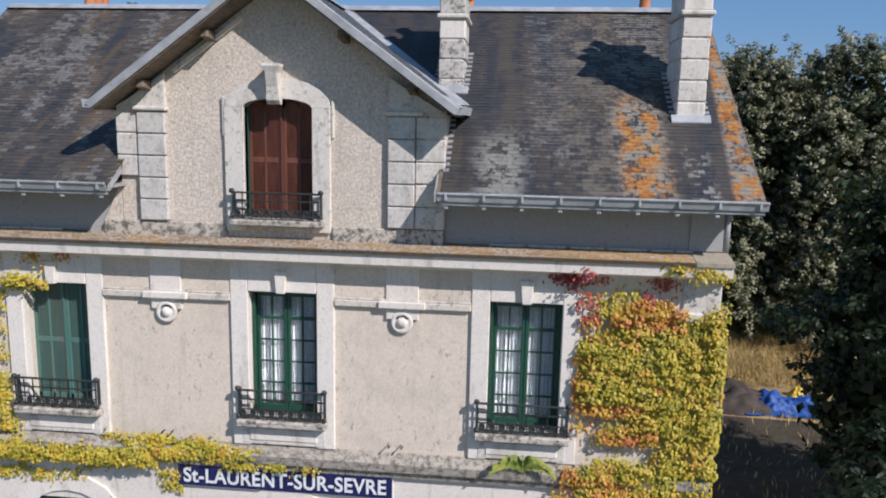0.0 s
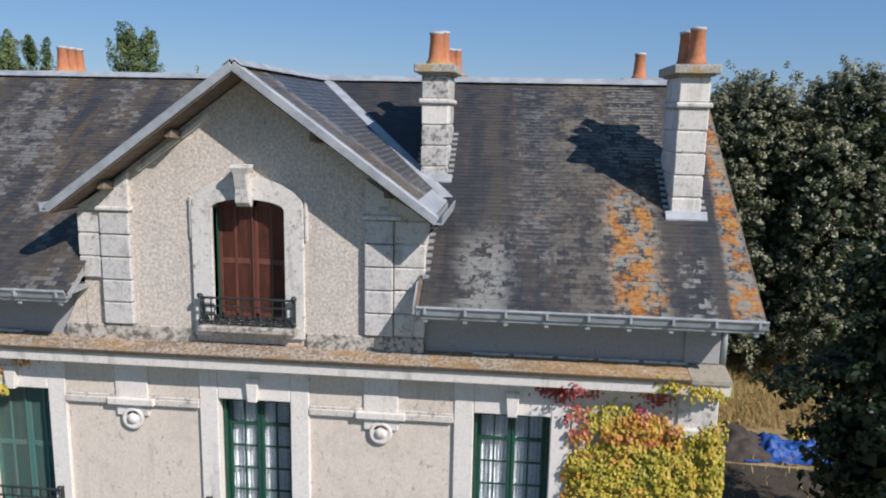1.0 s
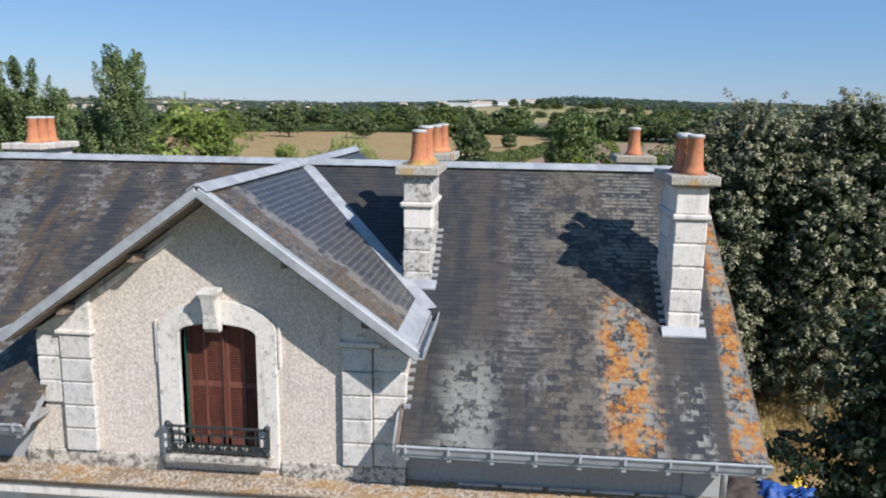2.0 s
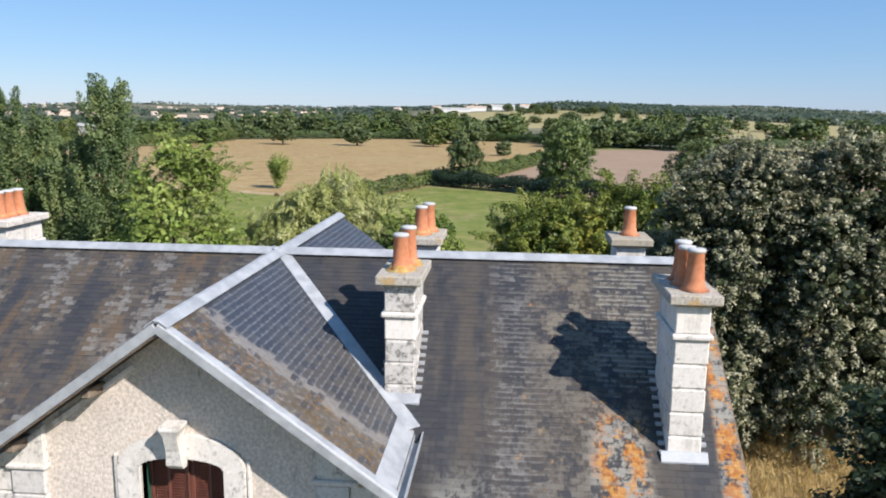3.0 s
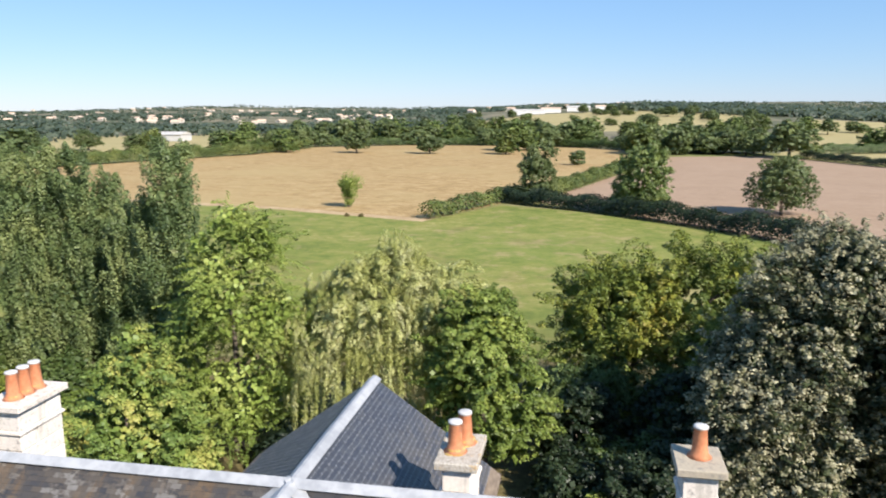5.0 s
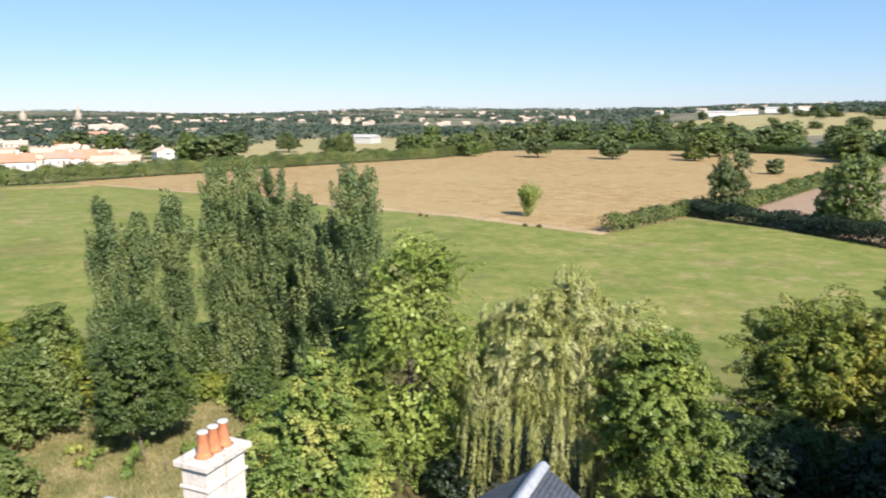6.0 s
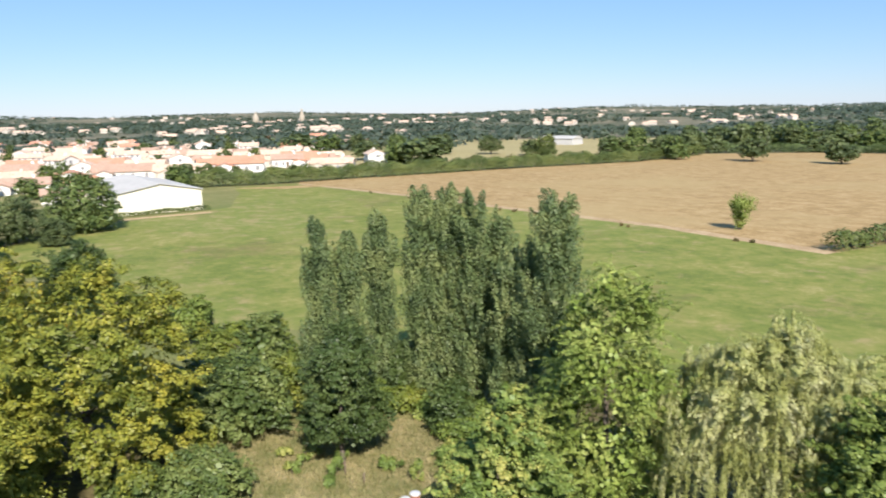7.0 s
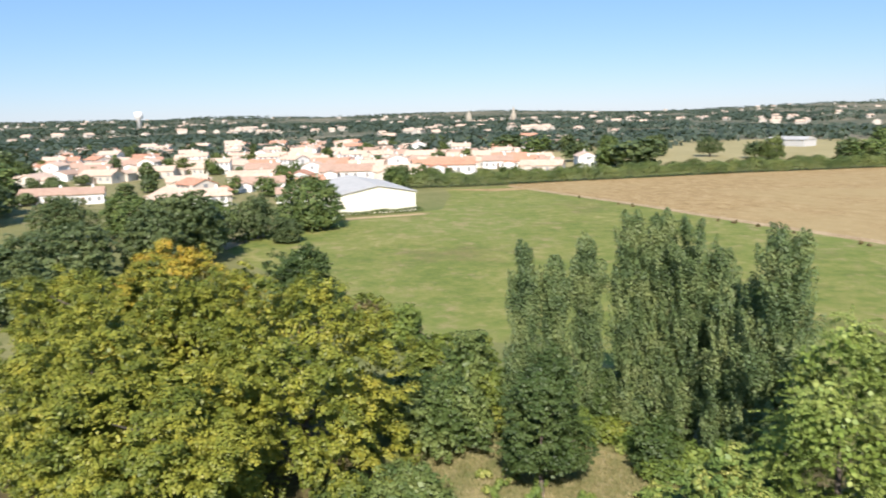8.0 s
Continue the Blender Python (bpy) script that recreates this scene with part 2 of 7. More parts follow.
def mat_slate_gable(name, source):
    """Cleaner blue-black slates; a mossy belt behind the front verge where the crust takes slate by slate."""
    n = Nodes(name)
    r = n.island() if source == "island" else n.objrand()
    cell = n.cell()
    base = n.ramp(r, [(0.0, (0.036, 0.040, 0.050)), (0.6, (0.043, 0.047, 0.057)), (1.0, (0.056, 0.060, 0.067))])
    x, y = n.axis(0), n.axis(1)
    mid, spot, one = n.noise(2.4, 6, 0.7), n.noise(12, 6, 0.75), n.noise(1.6, 4, 0.7, None, cell)
    mark = n.math("ADD", n.math("ADD", n.math("MULTIPLY", r, 0.5), n.math("MULTIPLY", one, 0.5)), n.math("MULTIPLY", n.math("SUBTRACT", spot, 0.5), 0.55))
    sep = n.t.nodes.new("ShaderNodeSeparateXYZ")
    n.t.links.new(cell, sep.inputs[0])
    drop = n.math("SUBTRACT", n.math("ABSOLUTE", n.math("ADD", x, 3.47)), n.math("ABSOLUTE", n.math("ADD", sep.outputs[0], 3.47)))
    edge = n.math("MULTIPLY", n.step(drop, 0.04, 0.05), n.step(spot, 0.36, 0.5))   # pale worn, lichened lower edges, with sky glare put into the colour
    jog = n.math("ADD", y, n.math("MULTIPLY", n.math("SUBTRACT", one, 0.5), 0.7))
    low = n.step(n.math("ADD", x, n.math("MULTIPLY", n.math("SUBTRACT", one, 0.5), 1.4)), -2.9, -1.9)
    c = n.mix(n.math("MULTIPLY", low, n.step(mark, 0.3, 0.5, 0.2, 0.75)), base, n.mix(mid, (0.065, 0.058, 0.05), (0.1, 0.088, 0.074)))
    c = n.mix(n.math("MULTIPLY", edge, 0.45), c, (0.2, 0.205, 0.215))
    belt = n.math("MULTIPLY", n.step(jog, 11.42, 11.18), n.step(mark, 0.3, 0.5, 0.35, 1.0))
    c = n.mix(n.math("MULTIPLY", belt, 0.85), c, n.mix(n.step(n.math("ADD", mid, n.math("MULTIPLY", low, 0.1)), 0.42, 0.62), (0.092, 0.064, 0.032), (0.108, 0.09, 0.068)))
    fleck = n.math("MULTIPLY", n.step(jog, 11.38, 11.2), n.step(spot, 0.53, 0.58))
    c = n.mix(n.math("MULTIPLY", fleck, 0.7), c, n.mix(n.step(mid, 0.46, 0.56), (0.23, 0.12, 0.03), (0.24, 0.205, 0.155)))
    rim = n.math("MULTIPLY", n.math("MULTIPLY", n.step(jog, 11.1, 11.2), n.step(jog, 11.42, 11.3)), n.step(mark, 0.34, 0.4))
    c = n.mix(n.math("MULTIPLY", rim, 0.85), c, n.mix(spot, (0.15, 0.135, 0.12), (0.26, 0.24, 0.215)))
    return n.done(c, n.step(mid, 0.3, 0.7, 0.38, 0.55), n.noise(60, 3), 0.12, 0.004, spec=0.45)


def mat_zinc():
    n = Nodes("zinc")
    a, b = n.noise(4, 6, 0.65), n.noise(22, 4, 0.6)
    c = n.mix(n.step(a, 0.35, 0.65), (0.325, 0.332, 0.338), (0.435, 0.442, 0.445))
    c = n.mix(n.step(b, 0.55, 0.75, 0, 0.35), c, (0.25, 0.258, 0.265))
    return n.done(c, n.step(a, 0.3, 0.7, 0.52, 0.72), b, 0.08, 0.004, metal=0.25)


def mat_plain(name, a, b, scale, rough=0.6, bump=0.1, metal=0.0, stretch=None, spec=None):
    n = Nodes(name)
    f = n.noise(scale, 6, 0.65, stretch)
    g = n.noise(scale * 0.13, 4, 0.6)
    c = n.mix(n.step(f, 0.3, 0.7), a, b)
    c = n.mix(n.step(g, 0.5, 0.75, 0, 0.4), c, tuple(v * 0.7 for v in a))
    return n.done(c, rough, f, bump, 0.006, metal=metal, spec=spec)


def mat_terracotta():
    n = Nodes("terracotta")
    a, b = n.noise(9, 6, 0.7), n.noise(3, 4)
    c = n.mix(n.step(a, 0.35, 0.65), (0.42, 0.15, 0.065), (0.52, 0.21, 0.1))
    c = n.mix(n.step(b, 0.56, 0.7, 0, 0.6), c, (0.2, 0.09, 0.06))
    return n.done(c, 0.85, a, 0.2, 0.006)


def mat_leaf(name, stops, scale=0.5, through=0.2, rough=0.5):
    """Leaves: each leaf takes its own tone, and tones drift over the crown."""
    n = Nodes(name)
    f = n.math("ADD", n.math("MULTIPLY", n.island(), 0.34), n.math("MULTIPLY", n.step(n.noise(scale, 4), 0.28, 0.72), 0.7))
    c = n.ramp(f, stops)
    n.done(c, rough, spec=0.35)
    tr = n.t.nodes.new("ShaderNodeBsdfTranslucent")
    n.put(tr.inputs["Color"], n.mix(0.5, c, (0.16, 0.22, 0.03), "MIX"))
    mx = n.t.nodes.new("ShaderNodeMixShader")
    mx.inputs[0].default_value = through
    n.t.links.new(n.b.outputs[0], mx.inputs[1])
    n.t.links.new(tr.outputs[0], mx.inputs[2])
    n.t.links.new(mx.outputs[0], n.t.nodes["Material Output"].inputs["Surface"])
    return n.m


def mat_ground(name, stops, s1=0.12, s2=3.0, stretch=(1, 1, 1), bump=0.4, dry=None, bare=None):
    n = Nodes(name)
    a = n.noise(s1, 6, 0.62, stretch)
    b = n.noise(s2, 5, 0.7)
    w = n.noise(0.018, 4, 0.6)
    m = n.noise(s1 * 5, 6, 0.7)
    f = n.math("ADD", n.math("ADD", n.math("MULTIPLY", a, 0.34), n.math("MULTIPLY", m, 0.36)), n.math("MULTIPLY", b, 0.3))
    c = n.ramp(f, stops)
    if dry:
        c = n.mix(n.step(w, 0.46, 0.66, 0, 0.75), c, dry)
    if bare:
        spot = n.math("ADD", n.noise(0.26, 8, 0.75), n.math("MULTIPLY", w, 0.5))
        c = n.mix(n.step(spot, 0.76, 0.92, 0, 0.55), c, bare)
        c = n.mix(n.step(n.noise(0.045, 6, 0.7), 0.52, 0.68, 0, 0.45), c, tuple(v * 0.42 for v in bare))
        rough = n.math("ADD", n.math("SUBTRACT", n.axis(1), n.math("MULTIPLY", n.axis(0), 0.45)), n.math("MULTIPLY", n.noise(0.07, 5, 0.7), 40))
        c = n.mix(n.step(rough, 100, 62, 0, 0.7), c, (0.13, 0.118, 0.045))
    return n.done(c, 0.95, b, bump, 0.05, spec=0.1)


M = dict(
    render=mat_render("pale_render", (0.725, 0.625, 0.515), (0.63, 0.54, 0.44), 30, 0.2, 0.42),
    roughcast=mat_render("roughcast", (0.73, 0.635, 0.54), (0.5, 0.43, 0.36), 23, 0.9, 0.55),
    grey=mat_render("grey_render", (0.38, 0.375, 0.37), (0.33, 0.325, 0.32), 26, 0.15, 0.3),
    stone=mat_stone("limestone", (0.84, 0.77, 0.69), 0.55, 0.58),
    oldstone=mat_stone("stained_limestone", (0.74, 0.685, 0.615), 0.85, 0.52),
    capstone=mat_stone("crusted_stone", (0.42, 0.36, 0.27), 0.7, 0.5),
    dirtystone=mat_stone("grimy_limestone", (0.62, 0.58, 0.53), 0.95, 0.48, (0.11, 0.105, 0.095)),
    lichencap=mat_lichencap(),
    lichen=mat_plain("orange_lichen", (0.34, 0.17, 0.025), (0.46, 0.34, 0.14), 14, 0.95, 0.5),
    greystone=mat_stone("mottled_limestone", (0.66, 0.62, 0.575), 0.6, 0.49, (0.26, 0.25, 0.235)),
    capstone2=mat_stone("streaked_limestone", (0.7, 0.63, 0.55), 0.8, 0.5, (0.2, 0.185, 0.165)),
    ledge=mat_stone("blackened_stone", (0.46, 0.41, 0.345), 0.85, 0.45, (0.085, 0.075, 0.064)),
    sill=mat_stone("blackened_sill", (0.6, 0.54, 0.46), 0.95, 0.46, (0.08, 0.072, 0.062)),
    moss=mat_moss(),
    slate=mat_slate("slate", "island"),
    slate_one=mat_slate("slate_single", "object"),
    slate_g=mat_slate_gable("gable_slate", "island"),
    slate_g_one=mat_slate_gable("gable_slate_single", "object"),
    zinc=mat_zinc(),
    terracotta=mat_terracotta(),
    brown=mat_plain("brown_paint", (0.11, 0.037, 0.025), (0.18, 0.063, 0.04), 14, 0.55, 0.2, stretch=(1, 1, 0.15)),
    green=mat_plain("green_paint", (0.012, 0.055, 0.035), (0.02, 0.085, 0.055), 18, 0.45, 0.1),
    faded=mat_plain("faded_green_paint", (0.03, 0.175, 0.155), (0.16, 0.155, 0.12), 5, 0.7, 0.2, stretch=(3, 1, 0.06)),
    iron=mat_plain("black_iron", (0.028, 0.034, 0.034), (0.055, 0.062, 0.06), 30, 0.5, 0.2, metal=0.3),
    steel=mat_plain("dull_steel", (0.2, 0.205, 0.215), (0.34, 0.345, 0.36), 30, 0.45, 0.05, metal=0.4),
    wood=mat_plain("old_timber", (0.12, 0.09, 0.065), (0.22, 0.17, 0.12), 16, 0.85, 0.3, stretch=(1, 0.2, 1)),
    inside=mat_plain("plaster_inside", (0.3, 0.29, 0.27), (0.36, 0.35, 0.32), 5, 0.9, 0.05),
    lace=mat_plain("lace", (0.55, 0.55, 0.56), (0.85, 0.85, 0.85), 26, 0.9, 0.3),
    enamel=mat_plain("blue_enamel", (0.012, 0.016, 0.075), (0.018, 0.022, 0.1), 12, 0.25, 0.02),
    white=mat_plain("white_enamel", (0.72, 0.72, 0.7), (0.8, 0.8, 0.78), 12, 0.35, 0.02),
    bark=mat_plain("bark", (0.07, 0.055, 0.04), (0.16, 0.13, 0.1), 9, 0.95, 0.6, stretch=(1, 1, 0.3)),
    tarp=mat_plain("blue_plastic", (0.012, 0.05, 0.22), (0.025, 0.1, 0.34), 4, 0.6, 0.2),
    yellow=mat_plain("yellow_paint", (0.6, 0.38, 0.02), (0.7, 0.48, 0.04), 9, 0.5, 0.1),
    soil=mat_plain("dug_soil", (0.04, 0.03, 0.023), (0.08, 0.062, 0.048), 3, 0.95, 0.8),
    tileroof=mat_plain("clay_tiles", (0.42, 0.19, 0.105), (0.56, 0.3, 0.19), 1.4, 0.85, 0.2),
    paleroof=mat_plain("pale_clay_tiles", (0.53, 0.36, 0.25), (0.63, 0.48, 0.36), 1.4, 0.85, 0.2),
    brownroof=mat_plain("brown_clay_tiles", (0.36, 0.22, 0.15), (0.46, 0.32, 0.23), 1.4, 0.85, 0.2),
    beigewall=mat_plain("beige_plaster", (0.52, 0.46, 0.38), (0.6, 0.54, 0.45), 0.8, 0.9, 0.05),
    housewall=mat_plain("white_plaster", (0.7, 0.67, 0.62), (0.77, 0.74, 0.69), 0.8, 0.9, 0.05),
    metalroof=mat_plain("grey_sheet_roof", (0.4, 0.385, 0.35), (0.48, 0.46, 0.42), 0.7, 0.9, 0.05),
    cream=mat_plain("cream_cladding", (0.7, 0.65, 0.5), (0.76, 0.71, 0.56), 0.6, 0.7, 0.05),
    dark=mat_plain("shuttered_opening", (0.2, 0.2, 0.2), (0.3, 0.3, 0.29), 3, 0.4, 0.02),
    concrete=mat_plain("concrete", (0.42, 0.41, 0.39), (0.52, 0.51, 0.48), 2, 0.9, 0.1),
)
M["vine"] = mat_leaf("creeper_leaf", [(0.0, (0.17, 0.165, 0.024)), (0.3, (0.4, 0.345, 0.036)), (0.6, (0.6, 0.475, 0.055)), (0.85, (0.58, 0.38, 0.055)), (1.0, (0.54, 0.24, 0.055))], 4.5, 0.25)
M["vine_red"] = mat_leaf("red_creeper_leaf", [(0.0, (0.54, 0.42, 0.05)), (0.4, (0.6, 0.34, 0.05)), (0.65, (0.6, 0.25, 0.05)), (0.9, (0.56, 0.18, 0.06)), (1.0, (0.5, 0.1, 0.07))], 5.0, 0.25)
M["vine_crimson"] = mat_leaf("crimson_creeper_leaf", [(0.0, (0.5, 0.2, 0.06)), (0.4, (0.46, 0.1, 0.075)), (0.7, (0.4, 0.06, 0.08)), (1.0, (0.3, 0.035, 0.06))], 5.0, 0.25)
gl = Nodes("window_glass")
gl.b.inputs["Base Color"].default_value = (0.9, 0.93, 0.95, 1)
gl.b.inputs["Roughness"].default_value = 0.02
gl.b.inputs["Transmission Weight"].default_value = 1.0
gl.b.inputs["IOR"].default_value = 1.3
M["glass"] = gl.m
M["fernleaf"] = mat_leaf("fern_leaf", [(0.0, (0.14, 0.2, 0.03)), (0.5, (0.3, 0.36, 0.05)), (1.0, (0.5, 0.47, 0.08))], 3.0, 0.25)
LEAF = dict(
    poplar=mat_leaf("poplar_leaf", [(0.0, (0.05, 0.082, 0.032)), (0.5, (0.13, 0.18, 0.062)), (1.0, (0.275, 0.31, 0.115))]),
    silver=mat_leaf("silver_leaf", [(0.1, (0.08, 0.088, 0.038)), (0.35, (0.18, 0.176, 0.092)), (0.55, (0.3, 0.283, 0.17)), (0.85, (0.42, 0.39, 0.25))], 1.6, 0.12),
    # body leaves near black: shade between the pale sprays is put into the colour
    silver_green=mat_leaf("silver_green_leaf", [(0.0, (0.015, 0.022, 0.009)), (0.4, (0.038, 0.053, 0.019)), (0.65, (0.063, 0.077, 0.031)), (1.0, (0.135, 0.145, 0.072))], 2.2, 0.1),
    lime=mat_leaf("bright_leaf", [(0.0, (0.075, 0.115, 0.022)), (0.5, (0.2, 0.27, 0.05)), (1.0, (0.4, 0.44, 0.12))]),
    yellow=mat_leaf("yellow_green_leaf", [(0.0, (0.075, 0.13, 0.028)), (0.5, (0.178, 0.246, 0.055)), (0.8, (0.355, 0.370, 0.091)), (1.0, (0.492, 0.444, 0.129))]),
    willow=mat_leaf("willow_leaf", [(0.0, (0.235, 0.25, 0.065)), (0.4, (0.385, 0.4, 0.125)), (0.75, (0.51, 0.51, 0.22)), (1.0, (0.62, 0.6, 0.36))], 0.7, 0.3),
    round=mat_leaf("dark_leaf", [(0.0, (0.024, 0.045, 0.012)), (0.5, (0.069, 0.107, 0.027)), (1.0, (0.139, 0.183, 0.055))]),
    green=mat_leaf("green_leaf", [(0.0, (0.055, 0.095, 0.018)), (0.5, (0.15, 0.205, 0.04)), (1.0, (0.3, 0.345, 0.075))]),
    oak=mat_leaf("oak_leaf", [(0.0, (0.054, 0.085, 0.014)), (0.45, (0.140, 0.180, 0.030)), (0.78, (0.245, 0.262, 0.043)), (1.0, (0.300, 0.238, 0.045))], 0.35),
    chestnut=mat_leaf("chestnut_leaf", [(0.0, (0.066, 0.1, 0.015)), (0.4, (0.172, 0.195, 0.027)), (0.75, (0.3, 0.295, 0.04)), (1.0, (0.39, 0.335, 0.045))], 0.4),
    chestnut_gold=mat_leaf("golden_chestnut_leaf", [(0.0, (0.11, 0.15, 0.022)), (0.4, (0.25, 0.255, 0.036)), (0.65, (0.44, 0.34, 0.04)), (1.0, (0.52, 0.31, 0.04))], 0.3),
    hedge=mat_leaf("hedge_leaf", [(0.0, (0.045, 0.07, 0.018)), (0.5, (0.105, 0.14, 0.035)), (1.0, (0.2, 0.22, 0.06))], 0.2),
    # bluer and greyer than near leaves: distance haze is put into the colour
    far=mat_leaf("hazed_far_leaf", [(0.0, (0.034, 0.052, 0.036)), (0.5, (0.06, 0.083, 0.056)), (1.0, (0.1, 0.122, 0.08))], 0.02, 0.25),
    brownish=mat_leaf("rusty_leaf", [(0.0, (0.085, 0.075, 0.03)), (0.5, (0.165, 0.13, 0.052)), (1.0, (0.27, 0.2, 0.085))], 0.4),
    field=mat_leaf("hedgerow_leaf", [(0.0, (0.052, 0.078, 0.032)), (0.5, (0.115, 0.15, 0.055)), (1.0, (0.2, 0.235, 0.085))], 0.15, 0.3),
    shrub=mat_leaf("shrub_leaf", [(0.0, (0.04, 0.07, 0.018)), (0.5, (0.11, 0.155, 0.04)), (1.0, (0.215, 0.255, 0.075))]),
    # near-black leaves: deep shade is put into this colour
    shade_dark=mat_leaf("shade_dark_leaf", [(0.0, (0.008, 0.016, 0.007)), (0.5, (0.018, 0.032, 0.012)), (1.0, (0.04, 0.06, 0.025))], 0.5, 0.1),
    weeds=mat_leaf("weed_blade", [(0.0, (0.13, 0.15, 0.045)), (0.5, (0.29, 0.26, 0.11)), (1.0, (0.48, 0.4, 0.2))], 0.5, 0.2),
    drygrass=mat_leaf("dry_grass_blade", [(0.0, (0.3, 0.2, 0.07)), (0.5, (0.5, 0.35, 0.14)), (1.0, (0.6, 0.46, 0.21))], 0.3, 0.2),
)
GROUND = dict(
    base=mat_ground("rough_grass", [(0.3, (0.1, 0.12, 0.035)), (0.5, (0.19, 0.18, 0.07)), (0.7, (0.3, 0.25, 0.12))], 0.15, 2.5, dry=(0.12, 0.15, 0.045)),
    meadow=mat_ground("meadow_grass", [(0.36, (0.09, 0.122, 0.028)), (0.48, (0.155, 0.18, 0.043)), (0.56, (0.22, 0.212, 0.064)), (0.66, (0.36, 0.305, 0.14))], 0.075, 0.9, (1, 1.15, 1), dry=(0.16, 0.192, 0.048), bare=(0.34, 0.25, 0.13)),
    straw=mat_ground("straw_field", [(0.38, (0.2, 0.135, 0.056)), (0.5, (0.32, 0.22, 0.1)), (0.6, (0.44, 0.325, 0.168))], 0.25, 3.0, (1, 1.3, 1), dry=(0.35, 0.262, 0.125)),
    plough=mat_ground("ploughed_field", [(0.3, (0.245, 0.17, 0.11)), (0.5, (0.3, 0.212, 0.143)), (0.7, (0.345, 0.25, 0.172))], 0.06, 1.2),
    edge=mat_ground("bare_field_edge", [(0.36, (0.22, 0.145, 0.075)), (0.5, (0.37, 0.265, 0.15)), (0.62, (0.5, 0.39, 0.24))], 0.3, 2.0),
    pale=mat_ground("pale_pasture", [(0.3, (0.23, 0.205, 0.09)), (0.5, (0.32, 0.27, 0.13)), (0.7, (0.39, 0.32, 0.165))], 0.03, 0.6),
    dry=mat_ground("dry_grass", [(0.36, (0.11, 0.13, 0.04)), (0.47, (0.18, 0.175, 0.07)), (0.55, (0.27, 0.225, 0.11)), (0.66, (0.38, 0.31, 0.17))], 0.5, 5.0),
    # dark brown ground: the shade under the trees is put into the colour
    garden=mat_ground("shade_dark_garden", [(0.34, (0.055, 0.045, 0.022)), (0.5, (0.115, 0.095, 0.042)), (0.62, (0.19, 0.165, 0.07))], 0.5, 4.0),
    # soil made darker still, with the tree shadow over it in the colour
    earth=mat_ground("shade_dark_earth", [(0.3, (0.045, 0.035, 0.026)), (0.5, (0.075, 0.06, 0.043)), (0.7, (0.12, 0.1, 0.07))], 0.7, 6.0),
    # yard out of view: its tone is set for the light bounced onto the front
    yard=mat_ground("unseen_yard", [(0.3, (0.12, 0.112, 0.1)), (0.5, (0.18, 0.168, 0.148)), (0.7, (0.25, 0.232, 0.2))], 0.7, 9.0),
    # far field tones carry some of the distance haze in their colour
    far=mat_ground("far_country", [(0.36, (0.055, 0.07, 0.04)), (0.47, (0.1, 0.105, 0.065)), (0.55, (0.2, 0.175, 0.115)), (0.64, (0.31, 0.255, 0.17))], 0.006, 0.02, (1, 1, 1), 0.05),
)

# ---- mesh helpers ----
def box(bm, x0, x1, y0, y1, z0, z1):
    m = Matrix.Translation(((x0 + x1) / 2, (y0 + y1) / 2, (z0 + z1) / 2)) @ Matrix.Diagonal((x1 - x0, y1 - y0, z1 - z0, 1))
    return bmesh.ops.create_cube(bm, size=1, matrix=m)["verts"]


def bevelled(bm, width):
    bmesh.ops.bevel(bm, geom=bm.edges[:], offset=width, segments=1, affect="EDGES", clamp_overlap=True)
    return bm


def blocks(*boxes, bevel=0.0):
    bm = bmesh.new()
    for b in boxes:
        box(bm, *b)
    return bevelled(bm, bevel) if bevel else bm


def prism(bm, pts, y0, y1, axis="y"):
    """A polygon in the x-z plane (or, for axis 'x', y-z) with depth."""
    put = (lambda a, b, c: (a, c, b)) if axis == "y" else (lambda a, b, c: (c, a, b))
    lo = [bm.verts.new(put(a, b, y0)) for a, b in pts]
    hi = [bm.verts.new(put(a, b, y1)) for a, b in pts]
    n = len(pts)
    bm.faces.new(lo)
    bm.faces.new(hi[::-1])
    for i in range(n):
        bm.faces.new((lo[i], hi[i], hi[(i + 1) % n], lo[(i + 1) % n]))
    bmesh.ops.recalc_face_normals(bm, faces=bm.faces[:])


def beam(bm, a, b, w, h, up=(0, 0, 1)):
    """A bar of w by h from a to b."""
    a, b = Vector(a), Vector(b)
    d = (b - a).normalized()
    s = d.cross(Vector(up)).normalized()
    u = s.cross(d)
    m = Matrix((s, d, u)).transposed().to_4x4()
    m.translation = (a + b) / 2
    bmesh.ops.create_cube(bm, size=1, matrix=m @ Matrix.Diagonal((w, (b - a).length, h, 1)))


def lathe(bm, profile, at, seg=14):
    rings = []
    for r, z in profile:
        rings.append([bm.verts.new((at[0] + r * math.cos(2 * math.pi * i / seg), at[1] + r * math.sin(2 * math.pi * i / seg), at[2] + z)) for i in range(seg)])
    for a, b in zip(rings, rings[1:]):
        for i in range(seg):
            f = bm.faces.new((a[i], a[(i + 1) % seg], b[(i + 1) % seg], b[i]))
            f.smooth = True
    bm.faces.new(rings[-1])
    bm.faces.new(rings[0][::-1])


def mesh_of(bm, material, name):
    me = bpy.data.meshes.new(name)
    bm.to_mesh(me)
    bm.free()
    me.materials.append(material)
    return me


def part(name, bm, material, parent, label=""):
    ob = new(name, mesh_of(bm, material, name))
    ob.parent = parent
    if label:
        ob["label"] = label
    return ob


def thing(name, label, category, at=(0, 0, 0), group="", kind=""):
    ob = new(name)
    ob.location = at
    ob.empty_display_size = 0.2
    return tagged(ob, label, category, group, kind)


def structure(name, bm, material, label="", category=""):
    return tagged(new(name, mesh_of(bm, material, name)), label, category, "", "structure")


